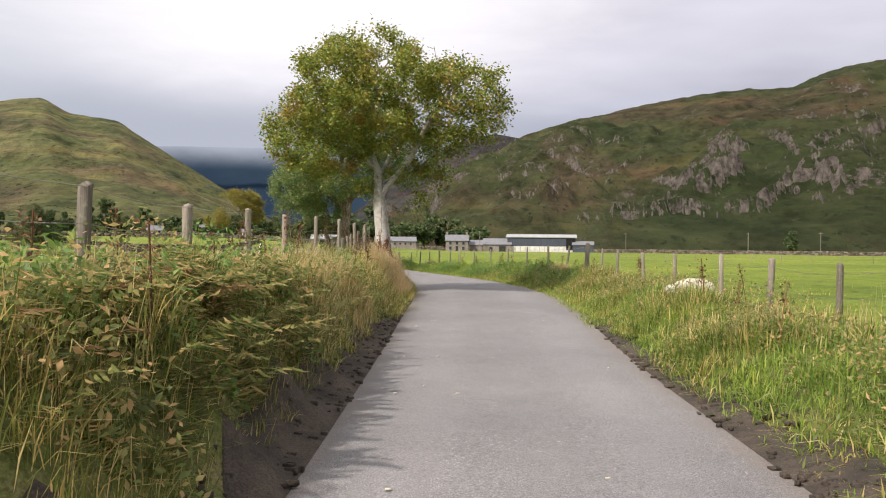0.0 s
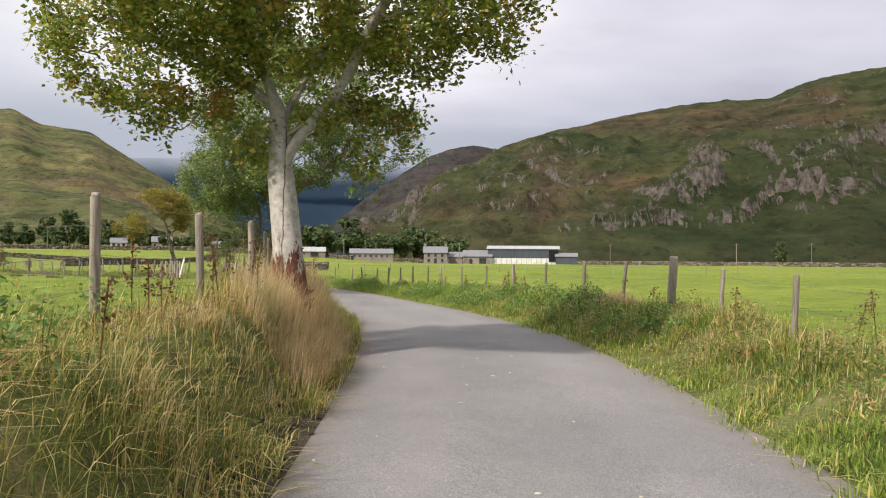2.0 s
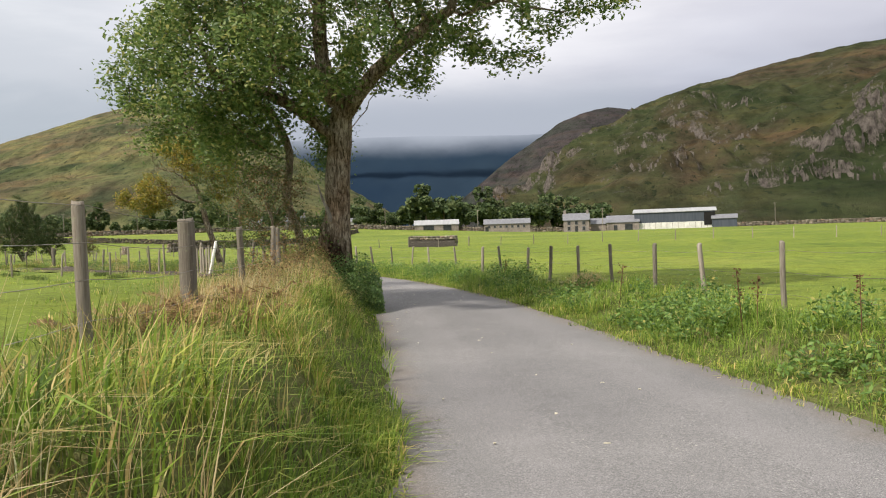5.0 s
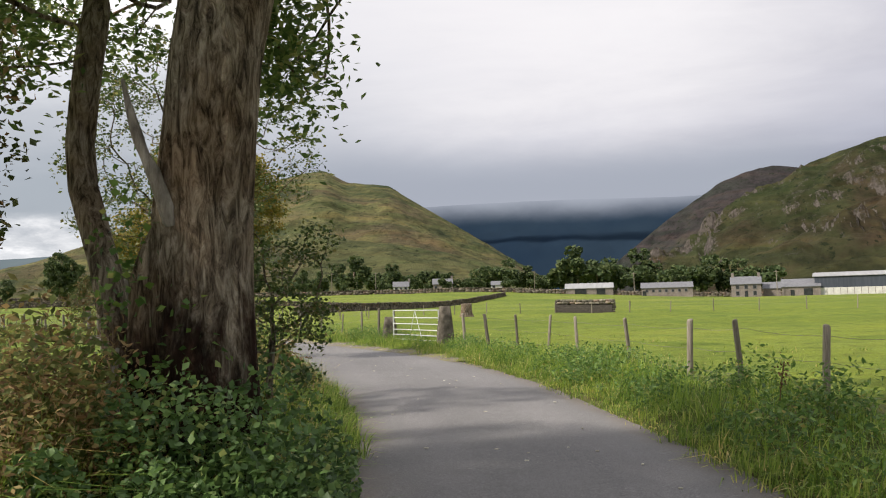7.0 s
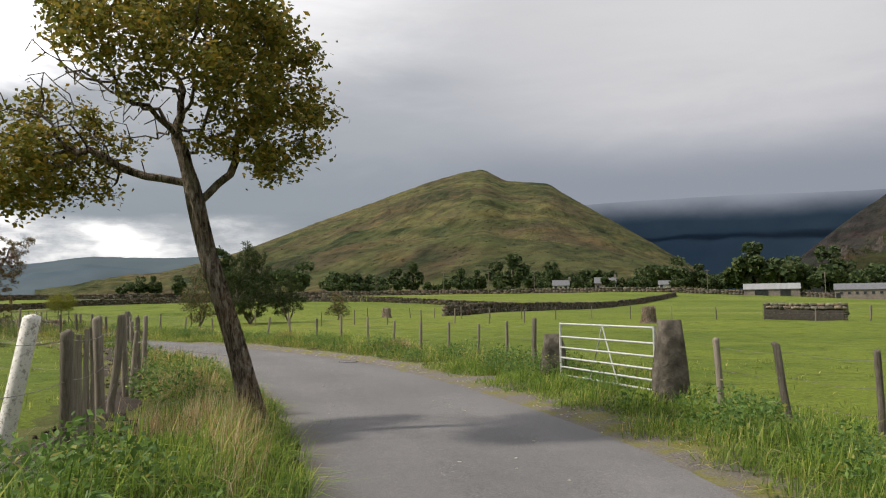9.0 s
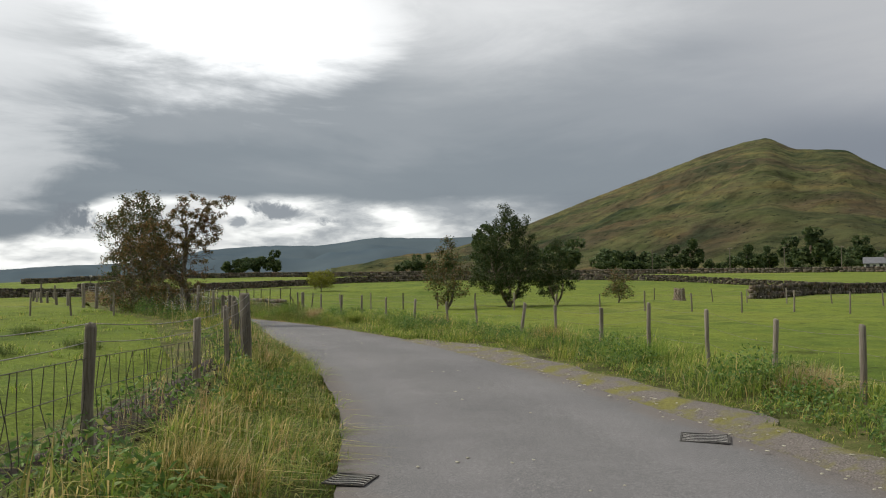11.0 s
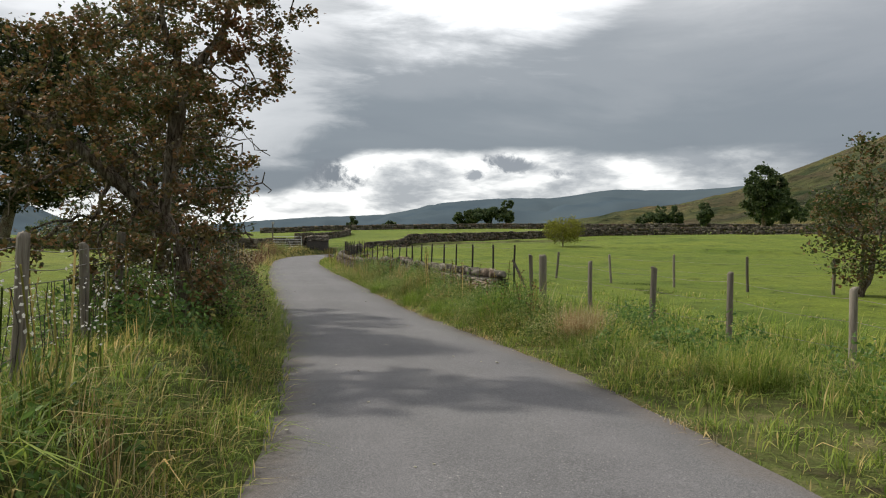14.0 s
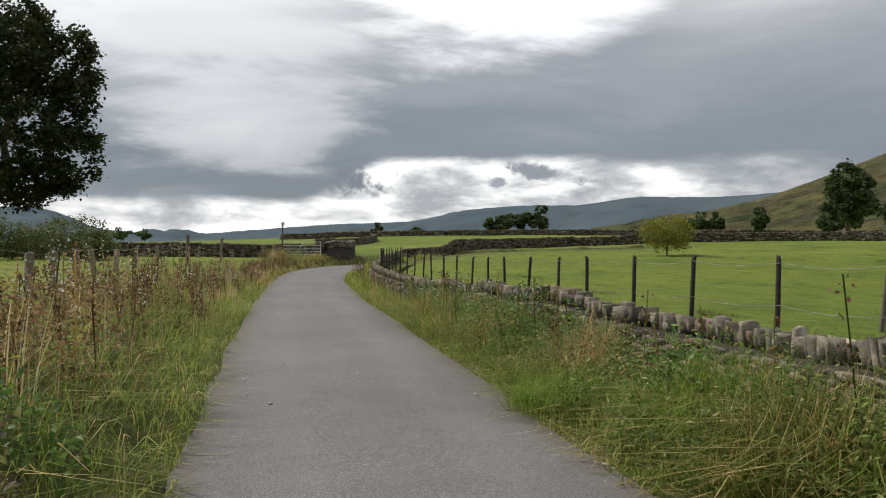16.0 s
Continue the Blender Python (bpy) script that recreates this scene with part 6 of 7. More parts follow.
# gravel apron and muddy edges
def edge_band(name, label, line, s0, s1, d0, d1, mat, up_z, seed, wob=0.25):
    """A band beside the lane's edge, from d0 to d1 metres outside it."""
    p = spline(line, 1001)
    m = (spline(LEFT, 1001) + spline(RIGHT, 1001)) / 2
    n_ = p - m
    n_ /= np.linalg.norm(n_, axis=1)[:, None]
    s = np.concatenate([[0], np.cumsum(np.linalg.norm(np.diff(m, axis=0), axis=1))])
    keep = (s > s0) & (s < s1)
    p, n_, s = p[keep], n_[keep], s[keep]
    f = np.sin(np.pi * np.clip((s - s0) / (s1 - s0), 0, 1)) ** 0.35
    outer = d1 * f * np.clip(1 + wob * fbm(s * 0.8, s * 0, 4, seed), 0.0, 2.2)
    v = np.stack([np.concatenate([p + n_ * (d0 + (outer * k - d0) * (k > 0))[:, None], (land(*(p + n_ * (outer * k)[:, None]).T) + up_z)[:, None]], 1) if k else
                  np.concatenate([p + n_ * d0, np.full((len(p), 1), 0.006)], 1) for k in (0, 0.2, 0.4, 0.6, 0.8, 1.0)], 1)
    v[:, 1:, 2] = np.maximum(v[:, 1:, 2], np.where(np.abs(d1) > 1, 0.012, -1))
    v[:, -1, 2] -= 0.10 if d1 > 1 else 0.02
    ob = new(name, mesh_from(name, v.reshape(-1, 3), grid_faces(len(p), 6), mat))
    return tagged(ob, label, "verge", kind="structure")


edge_band("gravel_apron", "gravel apron with yellow moss beside the asphalt", RIGHT, 109, 140, -0.42, 1.0, gravel, 0.05, 2, 0.25)
edge_band("mud_verge_left", "dark wet soil along the road's edge", LEFT, 20, 66, -0.12, 0.34, soil, 0.03, 3, 0.4)
edge_band("mud_verge_right", "dark wet soil along the road's edge", RIGHT, 40, 61, -0.10, 0.34, soil, 0.04, 4, 0.6)


def trampled(label, s0, s1, d0, d1, seed):
    """Bare trodden soil lying in the pasture beside a fence."""
    s = np.arange(s0, s1, 0.25)
    e, m = [np.stack([np.interp(s, lane_s, q[:, 0]), np.interp(s, lane_s, q[:, 1])], -1) for q in (left_edge, middle)]
    n_ = (e - m) / np.linalg.norm(e - m, axis=1)[:, None]
    taper = np.sin(np.pi * (s - s0) / (s1 - s0)) ** 0.5
    mid = (d0 + d1) / 2 + 0.2 * fbm(s * 0.3, s * 0, 3, seed)
    half = (d1 - d0) / 2 * taper * np.clip(1 + 0.7 * fbm(s * 0.7, s * 0 + 5, 4, seed + 1), 0.1, 2)
    v = []
    for k in np.linspace(-1, 1, 6):
        q = e + n_ * (mid + half * k)[:, None]
        v.append(np.column_stack([q, land(q[:, 0], q[:, 1]) + 0.06 - 0.09 * abs(k) ** 3]))
    ob = new("trodden_soil", mesh_from("trodden_soil", np.stack(v, 1).reshape(-1, 3), grid_faces(len(s), 6), soil))
    return tagged(ob, label, "soil", kind="structure")


trampled("dark trodden soil along the foot of the fence", 103, 128, 1.85, 2.80, 1)

# clods turned up in the trodden soil and along the broken edges of the asphalt
def clods(label, line, n, s0, s1, d0, d1, size, seed):
    rng = np.random.default_rng(seed)
    s_ = rng.uniform(s0, s1, n)
    e_, m_ = [np.stack([np.interp(s_, lane_s, q[:, 0]), np.interp(s_, lane_s, q[:, 1])], -1) for q in (line, middle)]
    q_ = e_ + (e_ - m_) / np.linalg.norm(e_ - m_, axis=1)[:, None] * rng.uniform(d0, d1, n)[:, None]
    qz = land(q_[:, 0], q_[:, 1])
    vs, fs = [], []
    for k in range(n):
        v_, f_ = BOXES[int(rng.integers(0, 7))]
        fs.append(f_ + 8 * k)
        vs.append(v_ * (rng.random(3) * [1.0, 0.9, 0.5] + 0.3) * size + [q_[k, 0], q_[k, 1], max(qz[k] + size * 0.4, 0.01)])
    return tagged(new("soil_clods", mesh_from("soil_clods", np.vstack(vs), np.vstack(fs), soil, False)), label, "soil", kind="stuff")


clods("dark clods of trodden soil beside the netting fence", left_edge, 620, 104, 127, 1.85, 2.80, 0.05, 61)
clods("crumbled dark soil along the road's edge", left_edge, 420, 46, 66, -0.12, 0.30, 0.06, 62)
clods("crumbled dark soil along the road's edge", right_edge, 380, 47, 61, -0.15, 0.40, 0.06, 63)


# ---- farm and cottages across the valley ----
rubble = material("rubble", lambda n, at: n.mix(1.0, n.ramp(n.noise(at, 2.2, 4, 0.7), [(0.3, (0.16, 0.14, 0.125)), (0.7, (0.30, 0.26, 0.235))]),
                  n.ramp(n.noise(at, 0.5, 3), [(0.3, 0.8), (0.7, 1.15)]), "MULTIPLY"), 0.95)
slate = material("slate", lambda n, at: n.ramp(n.noise(n.scaled(at, 1, 1, 3), 1.5, 4, 0.6), [(0.3, (0.11, 0.115, 0.13)), (0.7, (0.20, 0.205, 0.22))]), 0.7)
white_wall = material("white_wall", lambda n, at: n.ramp(n.noise(at, 0.8, 4), [(0.3, (0.50, 0.50, 0.48)), (0.7, (0.70, 0.69, 0.66))]), 0.8)
tin_roof = material("tin_roof", lambda n, at: n.ramp(n.noise(n.scaled(at, 1, 0.1, 0.1), 1.2, 3), [(0.3, (0.240, 0.248, 0.256)), (0.7, (0.336, 0.344, 0.352))]), 0.5)
dark_clad = material("dark_clad", lambda n, at: n.ramp(n.noise(n.scaled(at, 1, 1, 0.1), 1.8, 3), [(0.3, (0.045, 0.055, 0.075)), (0.7, (0.070, 0.082, 0.105))]), 0.6)
pane_dark = material("pane_dark", lambda n, at: n.ramp(n.noise(at, 1.0, 2), [(0.3, (0.02, 0.022, 0.026)), (0.7, (0.05, 0.055, 0.06))]), 0.15, spec=0.5)
FARM = np.array([-0.6, 19.9])


def farm_spot(turn, away):
    x, y = FARM[0] - away * math.sin(radians(turn)), FARM[1] + away * math.cos(radians(turn))
    return (x, y, high(x, y) - 0.1)


def gable(name, length, deep, eave, ridge, over, mat, thick=0.18):
    """A pitched roof slab along x."""
    bm = bmesh.new()
    l, d = length / 2 + over, deep / 2 + over
    drop = over * (ridge - eave) / (deep / 2)
    low = eave - drop
    pts = [(-d, low), (0, ridge), (d, low), (d, low + thick), (0, ridge + thick * 1.2), (-d, low + thick)]
    a = [bm.verts.new((-l, y, z)) for y, z in pts]
    b = [bm.verts.new((l, y, z)) for y, z in pts]
    for k in range(6):
        bm.faces.new((a[k], a[(k + 1) % 6], b[(k + 1) % 6], b[k]))
    bm.faces.new((a[0], a[5], a[4], a[1]))
    bm.faces.new((a[1], a[4], a[3], a[2]))
    bm.faces.new((b[1], b[4], b[5], b[0]))
    bm.faces.new((b[2], b[3], b[4], b[1]))
    bmesh.ops.recalc_face_normals(bm, faces=bm.faces)
    return bm_mesh(name, bm, mat)


def house_body(name, length, deep, eave, ridge, mat):
    bm = bmesh.new()
    l, d = length / 2, deep / 2
    pts = [(-d, -0.6), (d, -0.6), (d, eave), (0, ridge), (-d, eave)]
    a = [bm.verts.new((-l, y, z)) for y, z in pts]
    b = [bm.verts.new((l, y, z)) for y, z in pts]
    for k in range(5):
        bm.faces.new((a[k], a[(k + 1) % 5], b[(k + 1) % 5], b[k]))
    bm.faces.new(a[::-1])
    bm.faces.new(b)
    bmesh.ops.recalc_face_normals(bm, faces=bm.faces)
    return bm_mesh(name, bm, mat)


def building(name, label, turn, away, length, deep, eave, ridge, wall_mat, roof_mat, windows=(), doors=(), chimneys=(), group="", yaw=0.0):
    ob = thing(name, farm_spot(turn, away), label, "building", group)
    ob.rotation_euler = (0, 0, radians(turn + yaw))
    part("wall", house_body("wall", length, deep, eave, ridge, wall_mat), ob)
    roof = part("roof", gable("roof", length, deep, eave + 0.02, ridge + 0.05, 0.3, roof_mat), ob)
    for x in chimneys:
        part("chimney", box_mesh("chimney", (0.9, 0.7, 1.6), rubble, (x, 0, ridge + 0.6), 0.05), roof)
    for x, z, w_, h in windows:
        win = part("window", box_mesh("window", (w_ + 0.24, 0.14, h + 0.24), slate, (x, -deep / 2 - 0.02, z)), ob)
        part("pane", box_mesh("pane", (w_, 0.06, h), pane_dark, (x, -deep / 2 - 0.08, z)), win)
    for x, w_, h in doors:
        part("door", box_mesh("door", (w_, 0.16, h), pane_dark, (x, -deep / 2 - 0.02, h / 2)), ob)
    return ob


# large modern barn
barn = thing("barn", farm_spot(-7.5, 285), "modern barn with dark cladding, white lower wall and pale tin roof", "barn")
barn.rotation_euler = (0, 0, radians(-7.5))
part("lower_wall", box_mesh("lower_wall", (27.0, 14, 3.0), white_wall, (0, 7, 0.8)), barn, "white concrete lower wall")
for k in range(13):
    part("wall_joint", box_mesh("wall_joint", (0.10, 0.1, 2.0), rubble, (-12 + 1.9 * k, -0.04, 1.2)), barn)
part("cladding", box_mesh("cladding", (26.9, 13.9, 3.5), dark_clad, (0, 7, 4.05)), barn, "dark blue-grey sheet cladding")
# Near-black slab for the shade inside the doorway; the wall behind is closed.
part("opening", box_mesh("opening", (3.6, 0.3, 4.4), hole_shade, (11.6, -0.06, 3.2)), barn, "dark slab painted as the shade inside an open doorway")
rf = part("roof", gable("roof", 27.5, 14, 5.82, 7.0, 0.3, tin_roof), barn, "pale corrugated roof")
rf.location = (0, 7, 0)
building("lean_to", "low dark open shed beside the barn", -10.8, 286, 8, 6, 3.0, 4.2, dark_clad, slate)
building("stone_shed", "grey stone shed with slate roof", -4.0, 288, 11, 8, 3.0, 5.2, rubble, slate, doors=((2, 2.6, 2.4), (-2.5, 1.2, 2.0)))
building("farmhouse", "grey stone farmhouse with slate roof and chimneys", -0.75, 288, 9, 7, 4.2, 6.4, rubble, slate,
         ((-2.6, 3.2, 0.9, 1.1), (2.6, 3.2, 0.9, 1.1), (0, 3.2, 0.9, 1.1), (-2.6, 1.2, 0.9, 1.2), (2.6, 1.2, 0.9, 1.2)), ((0, 1.0, 2.0),), (4.0, -4.0))
building("stone_shed", "small stone outhouse beside the farmhouse", -2.3, 292, 5, 6, 2.8, 4.6, rubble, slate)
building("long_barn", "long pinkish stone barn with slate roof", 4.2, 290, 16.5, 7, 3.0, 4.6, rubble, slate, tuple((-6.5 + 2.1 * k, 2.0, 0.7, 0.7) for k in range(7)), ((-7.3, 1.2, 2.0),))
building("long_barn", "low farm building with pale roof", 9.3, 300, 16.5, 7, 2.2, 3.8, rubble, tin_roof, (), ((-3, 4, 2.0), (4, 3, 2.0)))
building("cottage", "white cottage among trees", 22.3, 350, 6.5, 5, 2.5, 4.4, white_wall, slate, ((-2, 1.6, 0.9, 1.0), (2, 1.6, 0.9, 1.0)), ((0, 0.9, 2.0),), (3.5,), "cottages")
building("cottage", "grey stone cottage among trees", 19.4, 360, 8.5, 6, 3.4, 5.6, rubble, slate, ((-3, 2.0, 0.9, 1.0), (2, 2.0, 0.9, 1.0), (0, 3.0, 0.9, 0.8)), ((1, 0.9, 2.0),), (4.0,), "cottages")
building("cottage", "white cottage among trees", 15.5, 345, 6, 5, 2.2, 3.6, white_wall, slate, ((-2, 1.4, 0.9, 1.0), (2, 1.4, 0.9, 1.0)), (), (), "cottages")
pole_mesh_v, pole_mesh_f = tubes([np.array([(0, 0, -0.5), (0, 0, 4), (0, 0, 8.2)])], 0.13, 8)
for turn, away in [(-2.6, 282), (6.3, 300), (13.0, 330), (-14.0, 300), (-23.0, 290), (-28.0, 280), (27.0, 300), (30.0, 300), (34.5, 300), (24.0, 310)]:
    pl = thing("utility_pole", farm_spot(turn, away), "tall wooden utility pole with crossarm", "pole", "utility poles")
    part("pole", mesh_from("pole", pole_mesh_v, pole_mesh_f, post_wood), pl)
    part("crossarm", box_mesh("crossarm", (1.6, 0.12, 0.12), post_wood, (0, 0, 7.8)), pl)
# finger post at the far bend
sign = thing("finger_post", (-98.6, 74.3, high(-98.6, 74.3)), "pale wooden finger post by the far gate", "sign")
part("pole", mesh_from("pole", *tubes([np.array([(0, 0, -0.2), (0, 0, 1.2), (0, 0, 2.3)])], 0.05, 8), post_wood), sign)
part("finger", box_mesh("finger", (0.75, 0.05, 0.2), tin_roof, (0.1, 0, 2.2), 0.01), sign)


# ---- verge plants ----
def beside(side, n, s0, s1, d0, d1, rng, clump=0.0, scale=0.6, seed=0, power=1.0, tufts=0.62):
    """Places on a verge: along the lane from s0 to s1, d0 to d1 metres outside the asphalt."""
    edge = left_edge if side == "left" else right_edge
    s = rng.uniform(s0, s1, n)
    d = d0 + (d1 - d0) * rng.random(n) ** power
    knot = rng.integers(0, max(1, n // 45), n)
    tuft = rng.random(n) < (tufts if n > 3000 else 0.0)
    ks, kd = rng.uniform(s0, s1, n // 45 + 1), d0 + (d1 - d0) * rng.random(n // 45 + 1) ** power
    s = np.where(tuft, ks[knot] + rng.normal(size=n) * 0.10, s)
    d = np.where(tuft, np.maximum(kd[knot] + rng.normal(size=n) * 0.10, d0 - 0.03), d)
    if clump:
        keep = value_noise(s * scale, d * scale * 1.3 + 11, seed) * 0.6 + value_noise(s * scale * 3, d * scale * 3 + 11, seed + 1) * 0.4 > clump - 1 + 0.5 * rng.random(n)
        s, d = s[keep], d[keep]
    x, y = np.interp(s, lane_s, edge[:, 0]), np.interp(s, lane_s, edge[:, 1])
    mx_, my_ = np.interp(s, lane_s, middle[:, 0]), np.interp(s, lane_s, middle[:, 1])
    nx_, ny_ = x - mx_, y - my_
    ln = np.hypot(nx_, ny_)
    return np.stack([x + nx_ / ln * d, y + ny_ / ln * d], -1), s, d


def blades(name, label, xy, tall, wide, mat, rng, lean=0.5, lift_z=-0.02, wind=(0.08, 0.05)):
    """Bent grass blades of four points each."""
    n = len(xy)
    z = land(xy[:, 0], xy[:, 1]) + lift_z
    base = np.column_stack([xy, z])
    a = rng.random(n) * 2 * math.pi
    out = np.stack([np.cos(a), np.sin(a), np.zeros(n)], -1)
    side = np.stack([-np.sin(a), np.cos(a), np.zeros(n)], -1)
    bend = (lean * (0.12 + 1.75 * rng.random(n) ** 2.0))[:, None]
    h = (tall if np.ndim(tall) else np.full(n, tall)) * (0.55 + 0.6 * rng.random(n))
    h = h[:, None]
    w_ = wide * (0.7 + 0.6 * rng.random(n))[:, None]
    blow = np.array([wind[0], wind[1], 0.0])
    mid = base + np.array([0, 0, 1.0]) * h * 0.50 + (out * bend * 0.35 + blow * 0.3) * h
    tip = base + np.array([0, 0, 1.0]) * h * (1.0 - 0.36 * np.minimum(bend, 1.5)) + (out * bend + blow) * h
    v = np.stack([base, mid + side * w_ * 0.5, mid - side * w_ * 0.5, tip], 1).reshape(-1, 3)
    i = np.arange(n)[:, None] * 4
    t = np.concatenate([i + [[0, 1, 2]], i + [[2, 1, 3]]], 1).reshape(-1, 3)
    ob = new(name, mesh_from(name, v, t, mat, False))
    return tagged(ob, label, "grass", kind="stuff")


def grass_mat(name, stops, shine=0.25):
    """Blades that differ one by one and from patch to patch."""
    def paint(n, at):
        col = n.ramp(island(n), stops)
        patch = n.ramp(n.noise(n.scaled(at, 1, 1, 0.3), 1.1, 3, 0.6), [(0.30, (0.62, 0.72, 0.60)), (0.50, (1.0, 1.0, 1.0)), (0.68, (1.18, 1.10, 1.0))])
        return n.mix(1.0, col, patch, "MULTIPLY")
    return material(name, paint, 0.55, spec=shine, through_light=0.52)


grass_green = grass_mat("grass_green", [(0.0, (0.090, 0.145, 0.027)), (0.45, (0.235, 0.330, 0.058)), (0.8, (0.390, 0.455, 0.098)), (0.93, (0.540, 0.470, 0.170)), (1.0, (0.828, 0.636, 0.307))], 0.3)
grass_mixed = grass_mat("grass_mixed", [(0.0, (0.070, 0.100, 0.024)), (0.35, (0.175, 0.220, 0.046)), (0.6, (0.340, 0.310, 0.092)), (0.82, (0.560, 0.420, 0.172)), (1.0, (0.750, 0.640, 0.320))], 0.25)
grass_tan = grass_mat("grass_tan", [(0.0, (0.320, 0.205, 0.100)), (0.5, (0.540, 0.405, 0.215)), (0.85, (0.680, 0.565, 0.345)), (1.0, (0.700, 0.660, 0.450))], 0.2)
grass_lush = grass_mat("grass_lush", [(0.0, (0.080, 0.145, 0.026)), (0.4, (0.185, 0.295, 0.045)), (0.8, (0.310, 0.430, 0.075)), (0.95, (0.450, 0.500, 0.125)), (1.0, (0.64, 0.56, 0.25))], 0.3)
rush_green = grass_mat("rush_green", [(0.0, (0.045, 0.080, 0.022)), (0.7, (0.085, 0.130, 0.032)), (1.0, (0.20, 0.18, 0.07))], 0.2)
weed_leaf = leaf_mat("weed_leaf", [(0.0, (0.066, 0.131, 0.034)), (0.5, (0.127, 0.227, 0.052)), (0.9, (0.217, 0.334, 0.074)), (1.0, (0.381, 0.334, 0.094))], 0.35)
shrub_leaf = leaf_mat("shrub_leaf", [(0.0, (0.045, 0.090, 0.030)), (0.5, (0.105, 0.195, 0.056)), (0.9, (0.185, 0.300, 0.085)), (1.0, (0.30, 0.34, 0.11))], 0.5, 0.4)
bracken_dark = leaf_mat("bracken_dark", [(0.0, (0.090, 0.120, 0.040)), (0.4, (0.185, 0.215, 0.070)), (0.70, (0.310, 0.285, 0.105)), (0.90, (0.46, 0.34, 0.145)), (1.0, (0.58, 0.42, 0.21))], 0.3, 0.5)
bramble_leaf = leaf_mat("bramble_leaf", [(0.0, (0.036, 0.042, 0.019)), (0.5, (0.088, 0.088, 0.038)), (0.85, (0.165, 0.125, 0.062)), (1.0, (0.30, 0.20, 0.11))], 0.25, 0.3)
grass_leaf = leaf_mat("grass_leaf", [(0.0, (0.060, 0.105, 0.024)), (0.45, (0.160, 0.240, 0.050)), (0.85, (0.320, 0.400, 0.105)), (1.0, (0.56, 0.52, 0.24))], 0.35, 0.42)
dock_brown = leaf_mat("dock_brown", [(0.0, (0.079, 0.041, 0.025)), (0.6, (0.165, 0.091, 0.048)), (1.0, (0.286, 0.182, 0.091))], 0.2)
bracken_leaf = leaf_mat("bracken_leaf", [(0.0, (0.120, 0.150, 0.052)), (0.45, (0.205, 0.250, 0.080)), (0.72, (0.345, 0.310, 0.120)), (0.92, (0.500, 0.330, 0.150)), (1.0, (0.640, 0.430, 0.210))], 0.2, 0.48)
fluff_white = material("fluff_white", lambda n, at: n.ramp(n.noise(at, 30, 2), [(0.3, (0.62, 0.60, 0.55)), (0.7, (0.80, 0.78, 0.74))]), 0.9, through_light=0.3)

g = np.random.default_rng(77)


def run(side, name, label, n, s0, s1, d0, d1, tall, wide, mat, **more):
    xy, s, d = beside(side, int(n * 0.86), s0, s1, d0, d1, g, more.pop("clump", 0.0), more.pop("scale", 0.6), more.pop("seed", 0), more.pop("power", 1.0), more.pop("tufts", 0.62))
    low = more.pop("edge_low", 0.0)
    h = np.full(len(xy), float(tall))
    if low:
        h = h * (1 - low * (1 - smooth(0.0, 0.7, d)))
    h = h * np.clip(0.95 + 0.50 * value_noise(s * 0.9, d * 1.4, 5) + 0.50 * value_noise(s * 2.9, d * 3.4, 6), 0.30, 1.9)
    return blades(name, label, xy, h, wide, mat, g, **more)


# left: rank bank, then greener verge
run("left", "verge_grass", "rank mixed green and straw-coloured verge grass", 21000, 46, 60, 0.20, 2.0, 0.40, 0.0070, grass_mixed, edge_low=0.5, lean=0.8)
run("left", "verge_grass", "rank mixed green and straw-coloured verge grass", 16000, 59, 78, 0.30, 2.0, 0.44, 0.0080, grass_mixed, edge_low=0.7, lean=1.2)
run("left", "verge_grass", "rank mixed green and straw-coloured verge grass", 15000, 78, 98, 0.5, 2.4, 0.38, 0.0090, grass_mixed, edge_low=0.3, lean=1.0)
run("left", "verge_grass", "fresh green verge grass along the asphalt", 34000, 76, 118, -0.04, 1.5, 0.34, 0.0105, grass_lush, lean=1.15, edge_low=0.3)
run("left", "verge_grass", "fresh green verge grass along the asphalt", 30000, 114, 152, -0.04, 1.8, 0.34, 0.0110, grass_green, lean=1.6, edge_low=0.35)
run("left", "verge_grass", "pale tangled verge grass along the asphalt", 16000, 114, 152, 0.1, 1.8, 0.36, 0.0120, grass_mixed, lean=1.15, edge_low=0.35)
run("left", "verge_grass", "fresh green verge grass along the asphalt", 32000, 150, 180, -0.03, 2.3, 0.38, 0.0095, grass_green, lean=1.7, edge_low=0.4)
run("left", "verge_grass", "coarse verge grass further along the lane", 9800, 180, 212, -0.03, 2.3, 0.42, 0.0216, grass_mixed, lean=1.15, edge_low=0.4)
run("left", "dry_grass", "tall straw-coloured dry seeding grass", 17000, 51.5, 66, 0.25, 2.0, 0.50, 0.0050, grass_tan, lean=0.7, clump=0.8, seed=2)
run("left", "dry_grass", "tall straw-coloured dry seeding grass round the pale trunk", 30000, 59, 79, 0.22, 2.2, 0.54, 0.0052, grass_tan, lean=0.9, clump=0.85, seed=2)
run("left", "dry_grass", "tall pale seeding grass hiding the foot of the trunk", 9000, 66.0, 71.5, 0.12, 0.95, 0.74, 0.0050, grass_tan, lean=0.6, edge_low=0.35)
run("left", "dry_grass", "tall pale seeding grass hiding the foot of the trunk", 5000, 67.6, 70.4, 0.3, 1.35, 0.80, 0.0048, grass_tan, lean=0.5)
run("left", "dry_grass", "tall straw-coloured dry seeding grass", 18000, 94.5, 114, 0.35, 1.75, 0.44, 0.006, grass_tan, lean=0.5, clump=1.0, seed=3)
